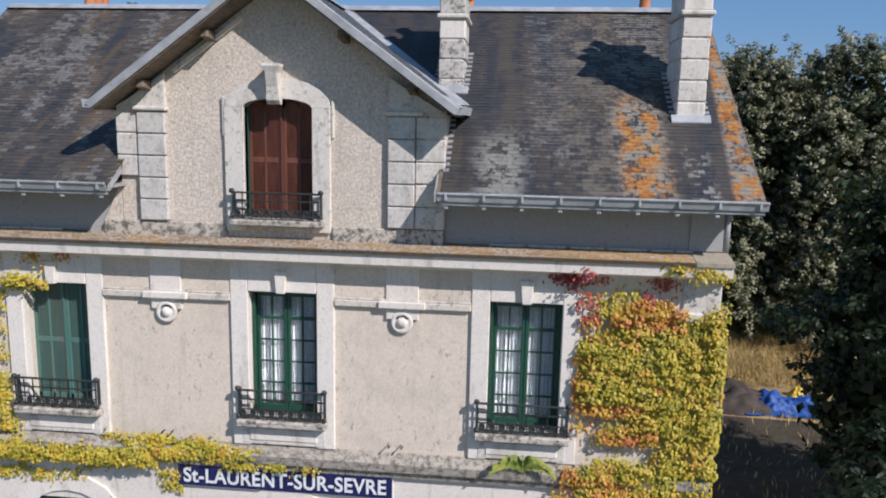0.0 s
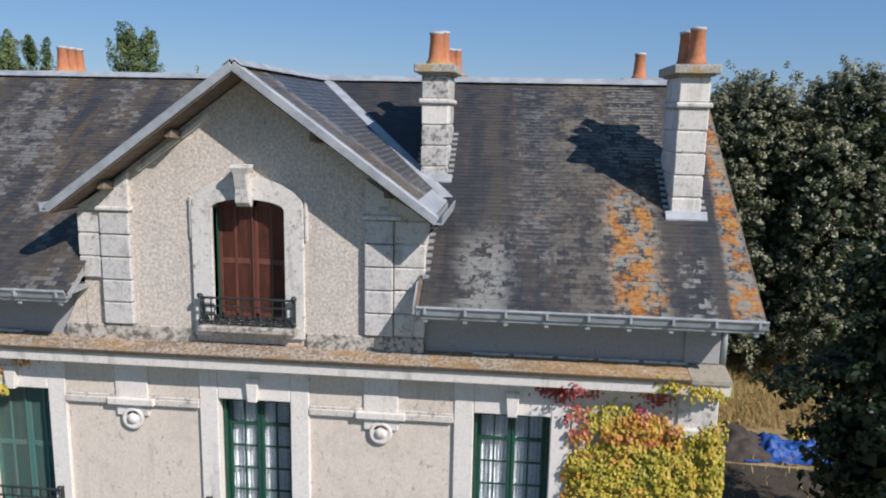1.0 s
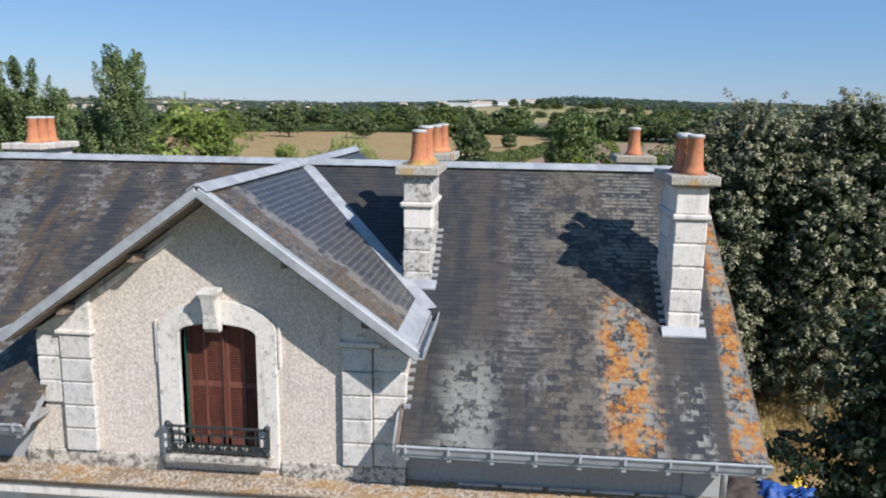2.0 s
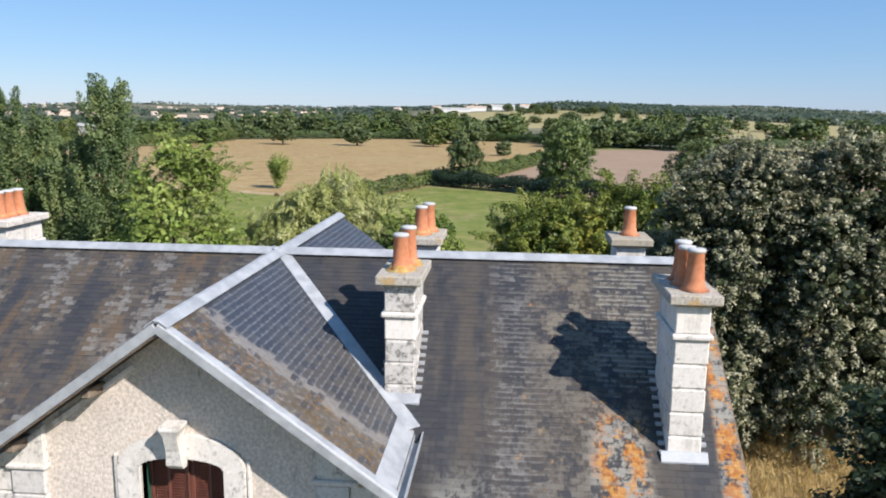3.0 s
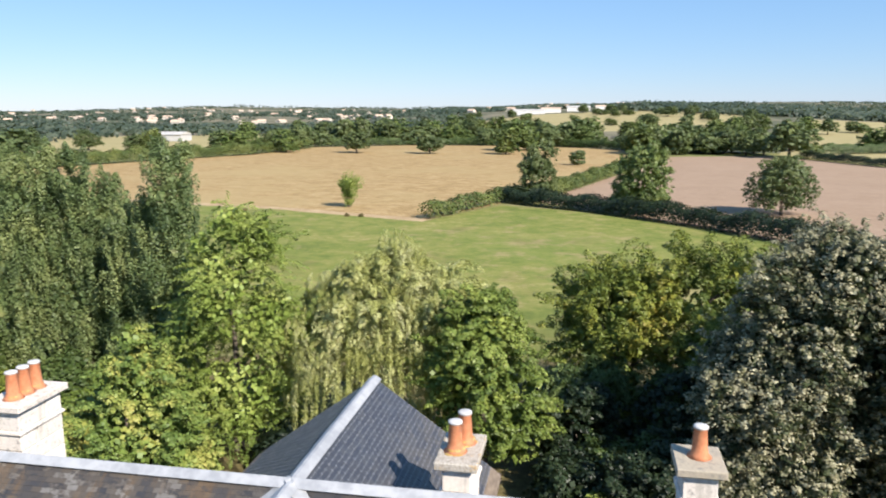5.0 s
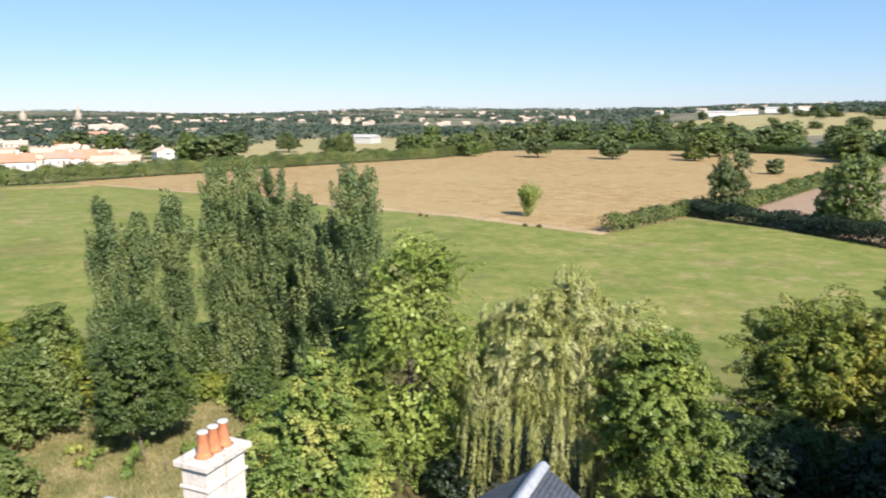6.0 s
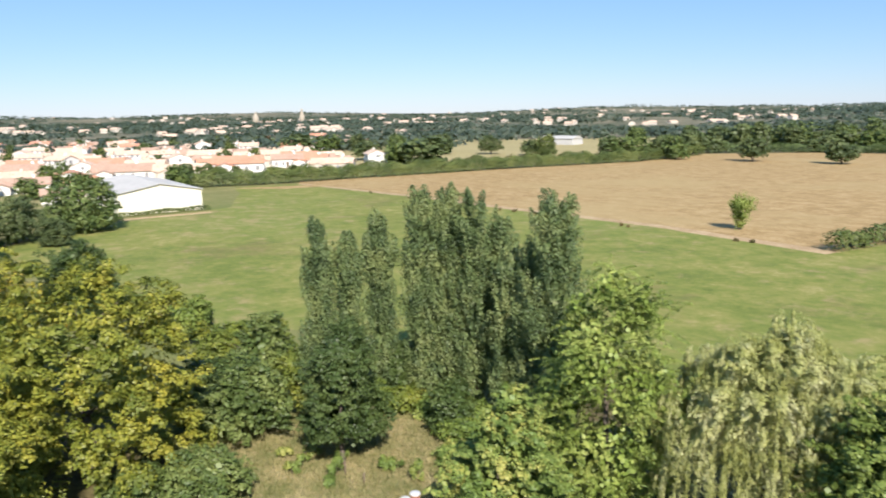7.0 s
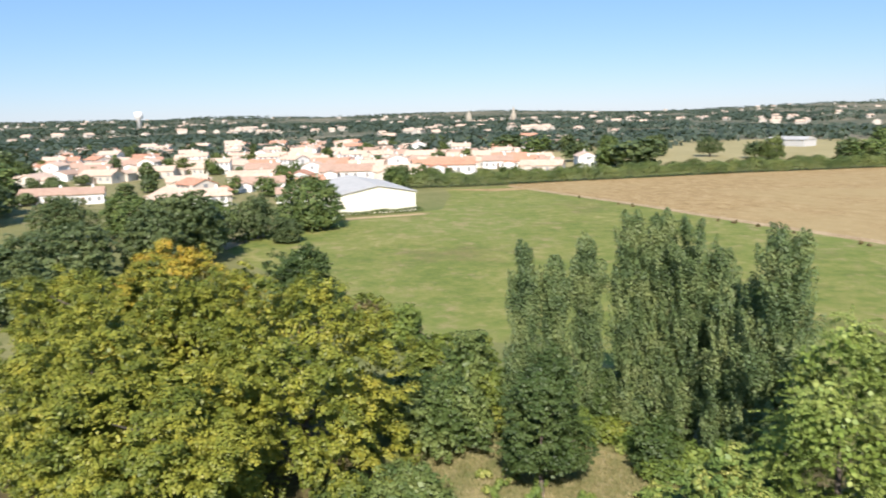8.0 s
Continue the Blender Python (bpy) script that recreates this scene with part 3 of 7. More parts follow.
def quads(name, v, material):
    """A mesh of separate quads from an array of n x 4 x 3."""
    n = len(v)
    me = bpy.data.meshes.new(name)
    me.vertices.add(4 * n)
    me.vertices.foreach_set("co", np.ascontiguousarray(v, dtype=np.float32).ravel())
    me.loops.add(4 * n)
    me.loops.foreach_set("vertex_index", np.arange(4 * n, dtype=np.int32))
    me.polygons.add(n)
    me.polygons.foreach_set("loop_start", np.arange(0, 4 * n, 4, dtype=np.int32))
    me.update(calc_edges=True)
    me.materials.append(material)
    return me


def unit(v):
    return v / np.maximum(np.linalg.norm(v, axis=-1, keepdims=True), 1e-6)


def leaves(rng, p, normal, length, width, along=None):
    """Leaf quads (diamonds) at the points p, facing normal, each turned at random or along a direction."""
    n = len(p)
    nrm = unit(normal)
    d = along if along is not None else rng.normal(size=(n, 3))
    d = unit(d - (d * nrm).sum(1, keepdims=True) * nrm)
    s = np.cross(nrm, d)
    ln = (length * rng.uniform(0.6, 1.3, n))[:, None]
    wd = (width * rng.uniform(0.6, 1.3, n))[:, None]
    bend = nrm * ln * 0.12
    return np.stack([p - d * ln / 2, p + s * wd / 2 + bend, p + d * ln / 2, p - s * wd / 2 + bend], 1)

# ---- the station building ----
XC, XL, XR = -3.47, -9.96, 3.02          # middle and ends of the front
YW, YB, GZ = 10.78, 18.8, -0.5           # front and back walls, ground
EY, EZ, RY, RZ = 10.3, 8.02, 14.78, 11.13  # eaves and ridge of the main roof
SLOPE = (RZ - EZ) / (RY - EY)
VL, VR = -10.36, 3.42                    # verges
GS, GH, GF, GB = 0.724, 2.64, 10.29, 19.35  # cross gable: slope, half width, front and back edges
WIN = (-7.17, -3.465, 0.27)


def zmain(y):
    return RZ - SLOPE * abs(y - RY)


def zgable(x):
    return RZ - GS * abs(x - XC)


station = thing("station_building", "old two-storey railway station with slate roof and limestone trim", "building", (XC, 14, GZ))


def spart(name, bm, material, label=""):
    ob = part(name, bm, material, station, label)
    ob.matrix_parent_inverse = Matrix.Translation(-station.location)
    return ob


def sub(name, bm, material, parent, label=""):
    ob = part(name, bm, material, parent, label)
    return ob


def wall_with_openings(x0, x1, z0, z1, y0, y1, openings):
    """One wall of cells; the cells of openings stay empty, with reveals round them."""
    xs = sorted({x0, x1, *[v for a, b, c, d in openings for v in (a, b)]})
    zs = sorted({z0, z1, *[v for a, b, c, d in openings for v in (c, d)]})
    bm = bmesh.new()

    def solid(i, k):
        if not (0 <= i < len(xs) - 1 and 0 <= k < len(zs) - 1):
            return False
        x, z = (xs[i] + xs[i + 1]) / 2, (zs[k] + zs[k + 1]) / 2
        return not any(a < x < b and c < z < d for a, b, c, d in openings)

    def quad(*c):
        bm.faces.new([bm.verts.new(v) for v in c])

    for i in range(len(xs) - 1):
        for k in range(len(zs) - 1):
            if not solid(i, k):
                continue
            a, b, c, d = xs[i], xs[i + 1], zs[k], zs[k + 1]
            quad((a, y0, c), (b, y0, c), (b, y0, d), (a, y0, d))
            quad((a, y1, d), (b, y1, d), (b, y1, c), (a, y1, c))
            for di, dk, p, q in ((-1, 0, (a, c), (a, d)), (1, 0, (b, d), (b, c)), (0, -1, (b, c), (a, c)), (0, 1, (a, d), (b, d))):
                if not solid(i + di, k + dk):
                    quad((p[0], y0, p[1]), (q[0], y0, q[1]), (q[0], y1, q[1]), (p[0], y1, p[1]))
    bmesh.ops.remove_doubles(bm, verts=bm.verts[:], dist=0.001)
    bmesh.ops.recalc_face_normals(bm, faces=bm.faces[:])
    return bm


HW = 0.545
spart("front_wall", wall_with_openings(XL, XR, 3.6, 7.05, YW, YW + 0.5, [(c - HW, c + HW, 4.3, 6.37) for c in WIN]), M["render"], "pale rendered wall with stains")
spart("ground_floor_wall", wall_with_openings(XL, XR, GZ, 3.6, YW, YW + 0.5, [(c - 0.65, c + 0.65, GZ, 2.7) for c in WIN]), M["stone"])
for c in WIN:
    d = spart("door", blocks((c - 0.65, c - 0.01, YW + 0.2, YW + 0.26, GZ, 2.7), (c + 0.01, c + 0.65, YW + 0.2, YW + 0.26, GZ, 2.7), bevel=0.01), M["green"])
    sub("door_knob", blocks((c - 0.07, c - 0.03, YW + 0.14, YW + 0.2, 0.5, 0.54), bevel=0.01), M["iron"], d)
spart("back_wall", blocks((XL, XR, YB - 0.4, YB, GZ, 8.0)), M["render"])
for x0, x1 in ((XL, XL + 0.4), (XR - 0.4, XR)):
    bm = bmesh.new()
    prism(bm, [(YW + 0.502, GZ), (YB - 0.402, GZ), (YB - 0.402, zmain(YB - 0.402) - 0.16), (RY, RZ - 0.16), (YW + 0.502, zmain(YW + 0.502) - 0.16)], x0, x1, "x")
    spart("end_wall", bm, M["render"])
spart("upper_floor", blocks((XL + 0.42, XR - 0.42, YW + 0.52, YB - 0.42, 3.7, 3.9)), M["inside"])
spart("attic_floor", blocks((XL + 0.42, XR - 0.42, YW + 0.52, YB - 0.42, 7.1, 7.3)), M["inside"])
spart("partition_wall", blocks((XL + 0.42, XR - 0.42, 14.2, 14.35, 3.95, 7.05)), M["inside"])

# low wall between cornice and gutter
for x0, x1 in ((XL, -5.96), (-1.0, XR)):
    spart("knee_wall", blocks((x0, x1, 10.88, 11.16, 7.0, 8.0)), M["grey"], "grey rendered low wall under the gutter")
spart("corner_board", blocks((XR - 0.44, XR + 0.03, 10.85, 10.879, 7.22, 7.96), bevel=0.008), M["grey"])

# cornice: moulded courses with a lichened sloping top
bm = bmesh.new()
PROF = [(10.779, 6.82), (10.72, 6.82), (10.68, 6.87), (10.52, 6.885), (10.49, 6.91), (10.44, 6.915), (10.43, 7.07), (10.779, 7.14)]
prism(bm, PROF, XL - 0.1, XR + 0.1, "x")
spart("cornice", bm, M["stone"], "moulded limestone cornice")
bm = bmesh.new()
prism(bm, [(10.392, 7.075), (10.384, 7.125), (10.878, 7.205), (10.878, 7.15), (10.42, 7.072)], XL - 0.13, XR - 0.42, "x")
spart("cornice_top", bm, M["moss"], "weathered top crusted with orange lichen")
bm = bmesh.new()
prism(bm, [(10.4, 7.074), (10.4, 7.13), (10.878, 7.21), (10.878, 7.15)], XR - 0.415, XR + 0.11, "x")
spart("cornice_end_slab", bm, M["capstone"], "lichen-crusted stone slab at the end of the cornice")
rc = random.Random(8)
x = XL + 0.3
while x < XR - 0.6:
    w = rc.uniform(0.55, 0.8)
    if x > -0.9 or x + w < -6.4:
        spart("wall_flashing", blocks((x, x + w - 0.07, 10.82, 10.879, 7.195, 7.228), bevel=0.006), M["oldstone"])
    x += w
# string course over the ground floor
bm = bmesh.new()
prism(bm, [(10.779, 3.45), (10.70, 3.47), (10.68, 3.56), (10.62, 3.6), (10.60, 3.74), (10.779, 3.86)], XL - 0.06, XR + 0.06, "x")
spart("string_course", bm, M["ledge"], "dark stained stone ledge")


def arch(bm, c, half, z0, zs, rise, width, y0, y1, n=9):
    """A surround: jambs and a segmental head."""
    inner = [(c - half, z0)] + [(c + half * math.sin(a), zs + rise * (math.cos(a * 1.0) - math.cos(math.pi / 2)) ) for a in np.linspace(-math.pi / 2, math.pi / 2, n)] + [(c + half, z0)]
    ho = half + width
    outer = [(c - ho, z0)] + [(c + ho * math.sin(a), zs + (rise + width) * math.cos(a)) for a in np.linspace(-math.pi / 2, math.pi / 2, n)] + [(c + ho, z0)]
    for (a, b), (p, q) in zip(zip(inner, inner[1:]), zip(outer, outer[1:])):
        prism(bm, [a, b, q, p], y0, y1)


for c in WIN:
    bm = bmesh.new()
    arch(bm, c, 0.65, GZ, 2.4, 0.45, 0.3, YW - 0.045, YW - 0.001)
    spart("door_surround", bm, M["stone"])


# first-floor stonework: surrounds, frieze panels, pilasters, brackets
def surround(c):
    s = spart("window_surround", blocks(
        (c - 0.82, c - HW + 0.004, YW - 0.05, YW + 0.12, 3.86, 6.88), (c + HW - 0.004, c + 0.82, YW - 0.05, YW + 0.12, 3.86, 6.88),
        (c - HW + 0.006, c + HW - 0.006, YW - 0.05, YW + 0.12, 6.365, 6.88), bevel=0.012), M["stone"], "smooth limestone window surround")
    bm = bmesh.new()
    prism(bm, [(c - 0.07, 6.36), (c + 0.07, 6.36), (c + 0.1, 6.72), (c - 0.1, 6.72)], YW - 0.13, YW - 0.045)
    bevelled(bm, 0.012)
    sub("keystone", bm, M["stone"], s)
    sub("sill_panel", blocks((c - 0.55, c + 0.55, YW - 0.075, YW - 0.04, 3.95, 4.16), bevel=0.02), M["stone"], s)
    sub("panel_moulding", blocks((c - 0.66, c + 0.66, YW - 0.058, YW - 0.045, 3.89, 4.2), bevel=0.005), M["oldstone"], s)
    sub("sill", blocks((c - 0.72, c + 0.72, YW - 0.22, YW + 0.2, 4.22, 4.33), bevel=0.02), M["sill"], s, "blackened weathered stone sill")
    return s


for c in WIN:
    surround(c)
for a, b in ((XL, WIN[0]), (WIN[0], WIN[1]), (WIN[1], WIN[2]), (WIN[2], XR + 0.62)):
    x0, x1 = (a + 0.822 if a > XL else XL + 0.3), b - 0.822
    m = (x0 + x1) / 2
    fr = spart("frieze", blocks((x0, x1, YW - 0.03, YW + 0.1, 6.345, 6.875)), M["render"])
    sub("frieze_moulding", blocks((x0, x1, YW - 0.07, YW + 0.05, 6.2, 6.3), (x0, x1, YW - 0.05, YW + 0.05, 6.3, 6.34), bevel=0.01), M["capstone2"], fr)
    if b < 2:
        bm = blocks((m - 0.25, m + 0.25, YW - 0.06, YW + 0.05, 6.31, 6.876), bevel=0.01)
        sub("pilaster", bm, M["stone"], fr)
        br = sub("bracket", blocks((m - 0.36, m + 0.36, YW - 0.115, YW + 0.03, 6.2, 6.31), (m - 0.25, m + 0.25, YW - 0.05, YW + 0.03, 6.02, 6.2), bevel=0.014), M["stone"], fr)
        bm = bmesh.new()
        lathe(bm, [(0.17, 0), (0.17, 0.035), (0.145, 0.05), (0.115, 0.03), (0.085, 0.03), (0.07, 0.06), (0.035, 0.085), (0.0001, 0.09)], (0, 0, 0), 20)
        bmesh.ops.transform(bm, matrix=Matrix.Translation((m, YW - 0.02, 5.98)) @ Matrix.Rotation(radians(90), 4, "X"), verts=bm.verts[:])
        sub("roundel", bm, M["stone"], fr, "carved stone roundel")
# corner pilaster at the end of the front
cp = spart("corner_pilaster", blocks((XR - 0.5, XR + 0.04, YW - 0.07, YW + 0.3, 3.86, 6.88), bevel=0.015), M["oldstone"])
sub("capital", blocks((XR - 0.56, XR + 0.1, YW - 0.13, YW + 0.32, 6.2, 6.34), bevel=0.02), M["oldstone"], cp)
cp = spart("corner_pilaster", blocks((XL - 0.04, XL + 0.5, YW - 0.07, YW + 0.3, 3.86, 6.88), bevel=0.015), M["oldstone"])


def casement(c):
    """A green french window with a transom light, lace behind the glass and folded shutters in the reveal."""
    w = spart("window", blocks((c - HW, c - HW + 0.055, YW + 0.220, YW + 0.300, 4.33, 6.37), (c + HW - 0.055, c + HW, YW + 0.220, YW + 0.300, 4.33, 6.37),
                               (c - HW + 0.055, c + HW - 0.055, YW + 0.220, YW + 0.300, 6.31, 6.37), bevel=0.006), M["green"], "dark green french window")
    for s in (-1, 1):
        a, b = (c - 0.488, c - 0.004) if s < 0 else (c + 0.004, c + 0.488)
        bars = [(a, a + 0.05, YW + 0.210, YW + 0.270, 4.35, 6.3), (b - 0.05, b, YW + 0.210, YW + 0.270, 4.35, 6.3),
                (a + 0.055, b - 0.055, YW + 0.210, YW + 0.270, 4.35, 4.47), (a + 0.055, b - 0.055, YW + 0.210, YW + 0.270, 6.245, 6.3)]
        lf = sub("casement", blocks(*bars, bevel=0.006), M["green"], w)
        m = (a + b) / 2
        thin = [(m - 0.012, m + 0.012, YW + 0.220, YW + 0.255, 4.47, 6.245)] + [(a + 0.055, b - 0.055, YW + 0.223, YW + 0.252, z - 0.012, z + 0.012) for z in (4.825, 5.18, 5.535)] + [(a + 0.055, b - 0.055, YW + 0.215, YW + 0.26, 5.87, 5.915)]
        sub("glazing_bar", blocks(*thin), M["green"], w)
        g = sub("pane", blocks((a + 0.055, b - 0.055, YW + 0.235, YW + 0.241, 4.47, 6.245)), M["glass"], w)
        g.visible_shadow = False
        # lace panel in soft folds
        bm = bmesh.new()
        cols = 40
        row = []
        for i in range(cols + 1):
            x = a + 0.02 + (b - a - 0.04) * i / cols
            y = YW + 0.320 + 0.018 * math.sin(i * 1.15) + 0.008 * math.sin(i * 0.37)
            row.append((bm.verts.new((x, y, 4.5)), bm.verts.new((x, y, 6.34))))
        for p, q in zip(row, row[1:]):
            f = bm.faces.new((p[0], q[0], q[1], p[1]))
            f.smooth = True
        cu = tagged(new("lace_curtain", mesh_of(bm, M["lace"], "lace_curtain")), "white lace curtain hanging behind a window", "curtain", "lace curtains")
    for s in (-1, 1):
        x = c + s * (HW - 0.035)
        sub("folded_shutter", blocks((x - 0.022, x + 0.022, YW + 0.13, YW + 0.2, 4.36, 6.34), bevel=0.006), M["green"], w)
    return w


def shutters(c, half, z0, z1, y, material, label, rise=0.0):
    """A pair of closed louvred shutters; a curved head where rise is set."""
    w = spart("shutter_frame", blocks((c - 0.012, c + 0.012, y - 0.03, y + 0.01, z0, z1 + rise * 0.8)), material, label)
    for s in (-1, 1):
        a, b = sorted((c + s * 0.014, c + s * (half - 0.003)))
        m = (a + b) / 2
        top = z1 + (rise * 0.55 if rise else 0)
        lf = sub("shutter", blocks((a, a + 0.05, y, y + 0.035, z0, top), (b - 0.05, b, y, y + 0.035, z0, top), (m - 0.02, m + 0.02, y, y + 0.035, z0, top), (a, b, y, y + 0.035, z0, z0 + 0.1),
                                  (a, b, y, y + 0.035, top - 0.07, top), (a, b, y + 0.002, y + 0.033, (z0 + top) / 2 - 0.04, (z0 + top) / 2 + 0.04), bevel=0.004), material, w)
        n = int((top - z0) / 0.036)
        bm = bmesh.new()
        for i in range(2, n - 1):
            z = z0 + (top - z0) * i / n
            beam(bm, (a + 0.04, y + 0.018, z), (b - 0.04, y + 0.018, z), 0.04, 0.007, up=(0, 1, 0.45))
        sub("louvre_panel", bm, material, w)
    if rise:
        bm = bmesh.new()
        prism(bm, [(c - half + 0.01, z1 - 0.01)] + [(c + (half - 0.01) * math.sin(a), z1 + rise * math.cos(a) - 0.005) for a in np.linspace(-math.pi / 2, math.pi / 2, 11)][1:-1] + [(c + half - 0.01, z1 - 0.01)], y + 0.036, y + 0.05)
        sub("head_panel", bm, material, w)
    return w


casement(WIN[1])
casement(WIN[2])
shutters(WIN[0], HW, 4.34, 6.36, YW + 0.22, M["faded"], "closed louvred shutters in faded green paint")


def railing(c, half, z0, h, y):
    """A cast-iron balustrade in front of a window."""
    r = thing("balcony_rail", "ornate black iron balustrade on a stone window sill", "railing", (c, y, z0), "window balustrades")

    def rp(name, bm):
        ob = part(name, bm, M["iron"], r)
        ob.matrix_parent_inverse = Matrix.Translation((-c, -y, -z0))

    bm = bmesh.new()
    box(bm, c - half, c + half, y - 0.02, y + 0.02, z0 + h - 0.03, z0 + h)
    rp("top_rail", bevelled(bm, 0.008))
    rp("bottom_rail", blocks((c - half, c + half, y - 0.015, y + 0.015, z0 + 0.05, z0 + 0.075)))
    rp("middle_rail", blocks((c - half, c + half, y - 0.011, y + 0.011, z0 + h * 0.66, z0 + h * 0.66 + 0.02)))
    rp("lower_rail", blocks((c - half, c + half, y - 0.011, y + 0.011, z0 + h * 0.34, z0 + h * 0.34 + 0.018)))
    n = 9
    for i in range(n + 1):
        x = c - half + 2 * half * i / n
        rp("baluster", blocks((x - 0.007, x + 0.007, y - 0.007, y + 0.007, z0 + 0.02, z0 + h - 0.036)))
        if i < n:
            bm = bmesh.new()
            m = x + half / n
            for q, dz in ((0.05, 0.0), (0.024, -0.035)):
                k = len(bm.verts)
                lathe(bm, [(q, -0.006), (q, 0.006), (q - 0.014, 0.0061), (q - 0.014, -0.0059)], (0, 0, 0), 12)
                bm.verts.ensure_lookup_table()
                bmesh.ops.transform(bm, matrix=Matrix.Translation((m, y, z0 + h * 0.34 - 0.05 + dz)) @ Matrix.Rotation(radians(90), 4, "X"), verts=bm.verts[k:])
            rp("scroll", bm)
    for s in (-1, 1):
        bm = bmesh.new()
        lathe(bm, [(0.02, 0), (0.04, 0.02), (0.045, 0.045), (0.03, 0.07), (0.001, 0.08)], (c + s * (half + 0.01), y, z0 + h - 0.03), 10)
        rp("finial", bm)
        bm = bmesh.new()
        lathe(bm, [(0.03, 0), (0.035, 0.03), (0.03, 0.06), (0.001, 0.065)], (c + s * (half + 0.01), y, z0 + 0.03), 10)
        rp("knob", bm)
        x = c + s * half
        rp("side_bar", blocks((x - 0.012, x + 0.012, y + 0.02, YW - 0.05, z0 + h - 0.03, z0 + h - 0.005), (x - 0.012, x + 0.012, y + 0.02, YW - 0.05, z0 + 0.05, z0 + 0.075),
                               *[(x - 0.009, x + 0.009, y + 0.05 * k, y + 0.05 * k + 0.018, z0 + 0.07, z0 + h - 0.03) for k in (1, 2)]))
    return r


for c in WIN:
    railing(c, 0.68, 4.33, 0.5, YW - 0.17)

# ---- cross gable with the attic window ----
DC, DH, DX0, DX1 = -3.505, 0.52, -5.99, -1.02
gable = bmesh.new()
zt = lambda x: zgable(x) - 0.17
prism(gable, [(DX0, 7.15), (DC - DH, 7.15), (DC - DH, zt(DC - DH)), (DX0, zt(DX0))], 10.83, 11.18)
prism(gable, [(DC + DH, 7.15), (DX1, 7.15), (DX1, zt(DX1)), (DC + DH, zt(DC + DH))], 10.83, 11.18)
box(gable, DC - DH, DC + DH, 10.83, 11.18, 7.15, 7.48)
head = [(DC + DH * math.sin(a), 9.16 + 0.13 * (math.cos(a) - 0) ) for a in np.linspace(-math.pi / 2, math.pi / 2, 11)]
prism(gable, [(DC - DH, zt(DC - DH))] + head + [(DC + DH, zt(DC + DH)), (XC, zt(XC))], 10.83, 11.18)
spart("gable_wall", gable, M["roughcast"], "roughcast gable wall")
for x0, x1 in ((DX0, DX0 + 0.3), (DX1 - 0.3, DX1)):
    bm = bmesh.new()
    prism(bm, [(11.182, 7.2), (12.2, 7.2), (12.2, 9.1), (11.182, 9.1)], x0, x1, "x")
    spart("gable_cheek", bm, M["oldstone"])
bm = bmesh.new()
prism(bm, [(DX0 - 0.01, 7.2), (DX0 - 0.36, 7.2), (DX0 - 0.34, 7.32), (DX0 - 0.03, 7.98), (DX0 - 0.01, 7.98)], 10.832, 11.1)
spart("gable_foot", bm, M["roughcast"], "flared roughcast foot of the gable")
spart("back_gable_wall", blocks((DX0, DX1, YB - 0.3, YB, 8.0, 9.1)), M["render"])
bm = bmesh.new()
prism(bm, [(DX0, 9.1), (DX1, 9.1), (XC, RZ - 0.18)], YB - 0.3, YB)
spart("back_gable_top", bm, M["render"])
# surround with segmental head and keystone
ds = spart("attic_surround", blocks((DC - DH - 0.3, DC - DH, 10.77, 10.98, 7.3, 9.16), bevel=0.01), M["oldstone"], "weathered stone surround with curved head")
sub("jamb", blocks((DC + DH, DC + DH + 0.28, 10.77, 10.98, 7.3, 9.16), bevel=0.01), M["oldstone"], ds)
outer = [(DC + (DH + 0.29) * math.sin(a), 9.16 + 0.44 * math.cos(a)) for a in np.linspace(-math.pi / 2, math.pi / 2, 11)]
for i in range(10):
    bm = bmesh.new()
    prism(bm, [head[i], head[i + 1], outer[i + 1], outer[i]], 10.77, 10.98)
    sub("voussoir", bm, M["oldstone"], ds)
bm = bmesh.new()
lo, hi = [], []
for z, y, w in ((9.2, 10.7, 0.095), (9.26, 10.64, 0.1), (9.45, 10.62, 0.085), (9.66, 10.56, 0.085), (9.74, 10.53, 0.12), (9.78, 10.54, 0.12)):
    lo.append([bm.verts.new((DC - 0.02 + q * w, y, z)) for q in (-1, 1)])
    hi.append([bm.verts.new((DC - 0.02 + q * w, 10.79, z)) for q in (-1, 1)])
for k in range(5):
    bm.faces.new((lo[k][0], lo[k][1], lo[k + 1][1], lo[k + 1][0]))
    bm.faces.new((hi[k][0], lo[k][0], lo[k + 1][0], hi[k + 1][0]))
    bm.faces.new((lo[k][1], hi[k][1], hi[k + 1][1], lo[k + 1][1]))
bm.faces.new((lo[0][0], hi[0][0], hi[0][1], lo[0][1]))
bm.faces.new((lo[5][0], lo[5][1], hi[5][1], hi[5][0]))
bmesh.ops.recalc_face_normals(bm, faces=bm.faces[:])
sub("keystone", bm, M["oldstone"], ds, "carved console keystone")
for q in (-1, 1):
    x0, x1 = sorted((DC + q * (DH + 0.29), DC + q * (DH + 0.335)))
    sub("ear", blocks((x0, x1, 10.785, 10.9, 8.72, 9.3), bevel=0.01), M["oldstone"], ds)
sub("sill", blocks((DC - 0.72, DC + 0.72, 10.6, 10.98, 7.4, 7.49), bevel=0.015), M["sill"], ds)
shutters(DC, DH, 7.5, 9.16, 11.0, M["brown"], "closed red-brown louvred shutters", 0.13)
for q in (-1, 1):
    x0, x1 = sorted((DC + q * (DH - 0.016), DC + q * (DH - 0.002)))
    sub("jamb_lining", blocks((x0, x1, 10.93, 10.995, 7.5, 9.15), bevel=0.004), M["green"], ds)
railing(DC, 0.67, 7.49, 0.42, 10.66)
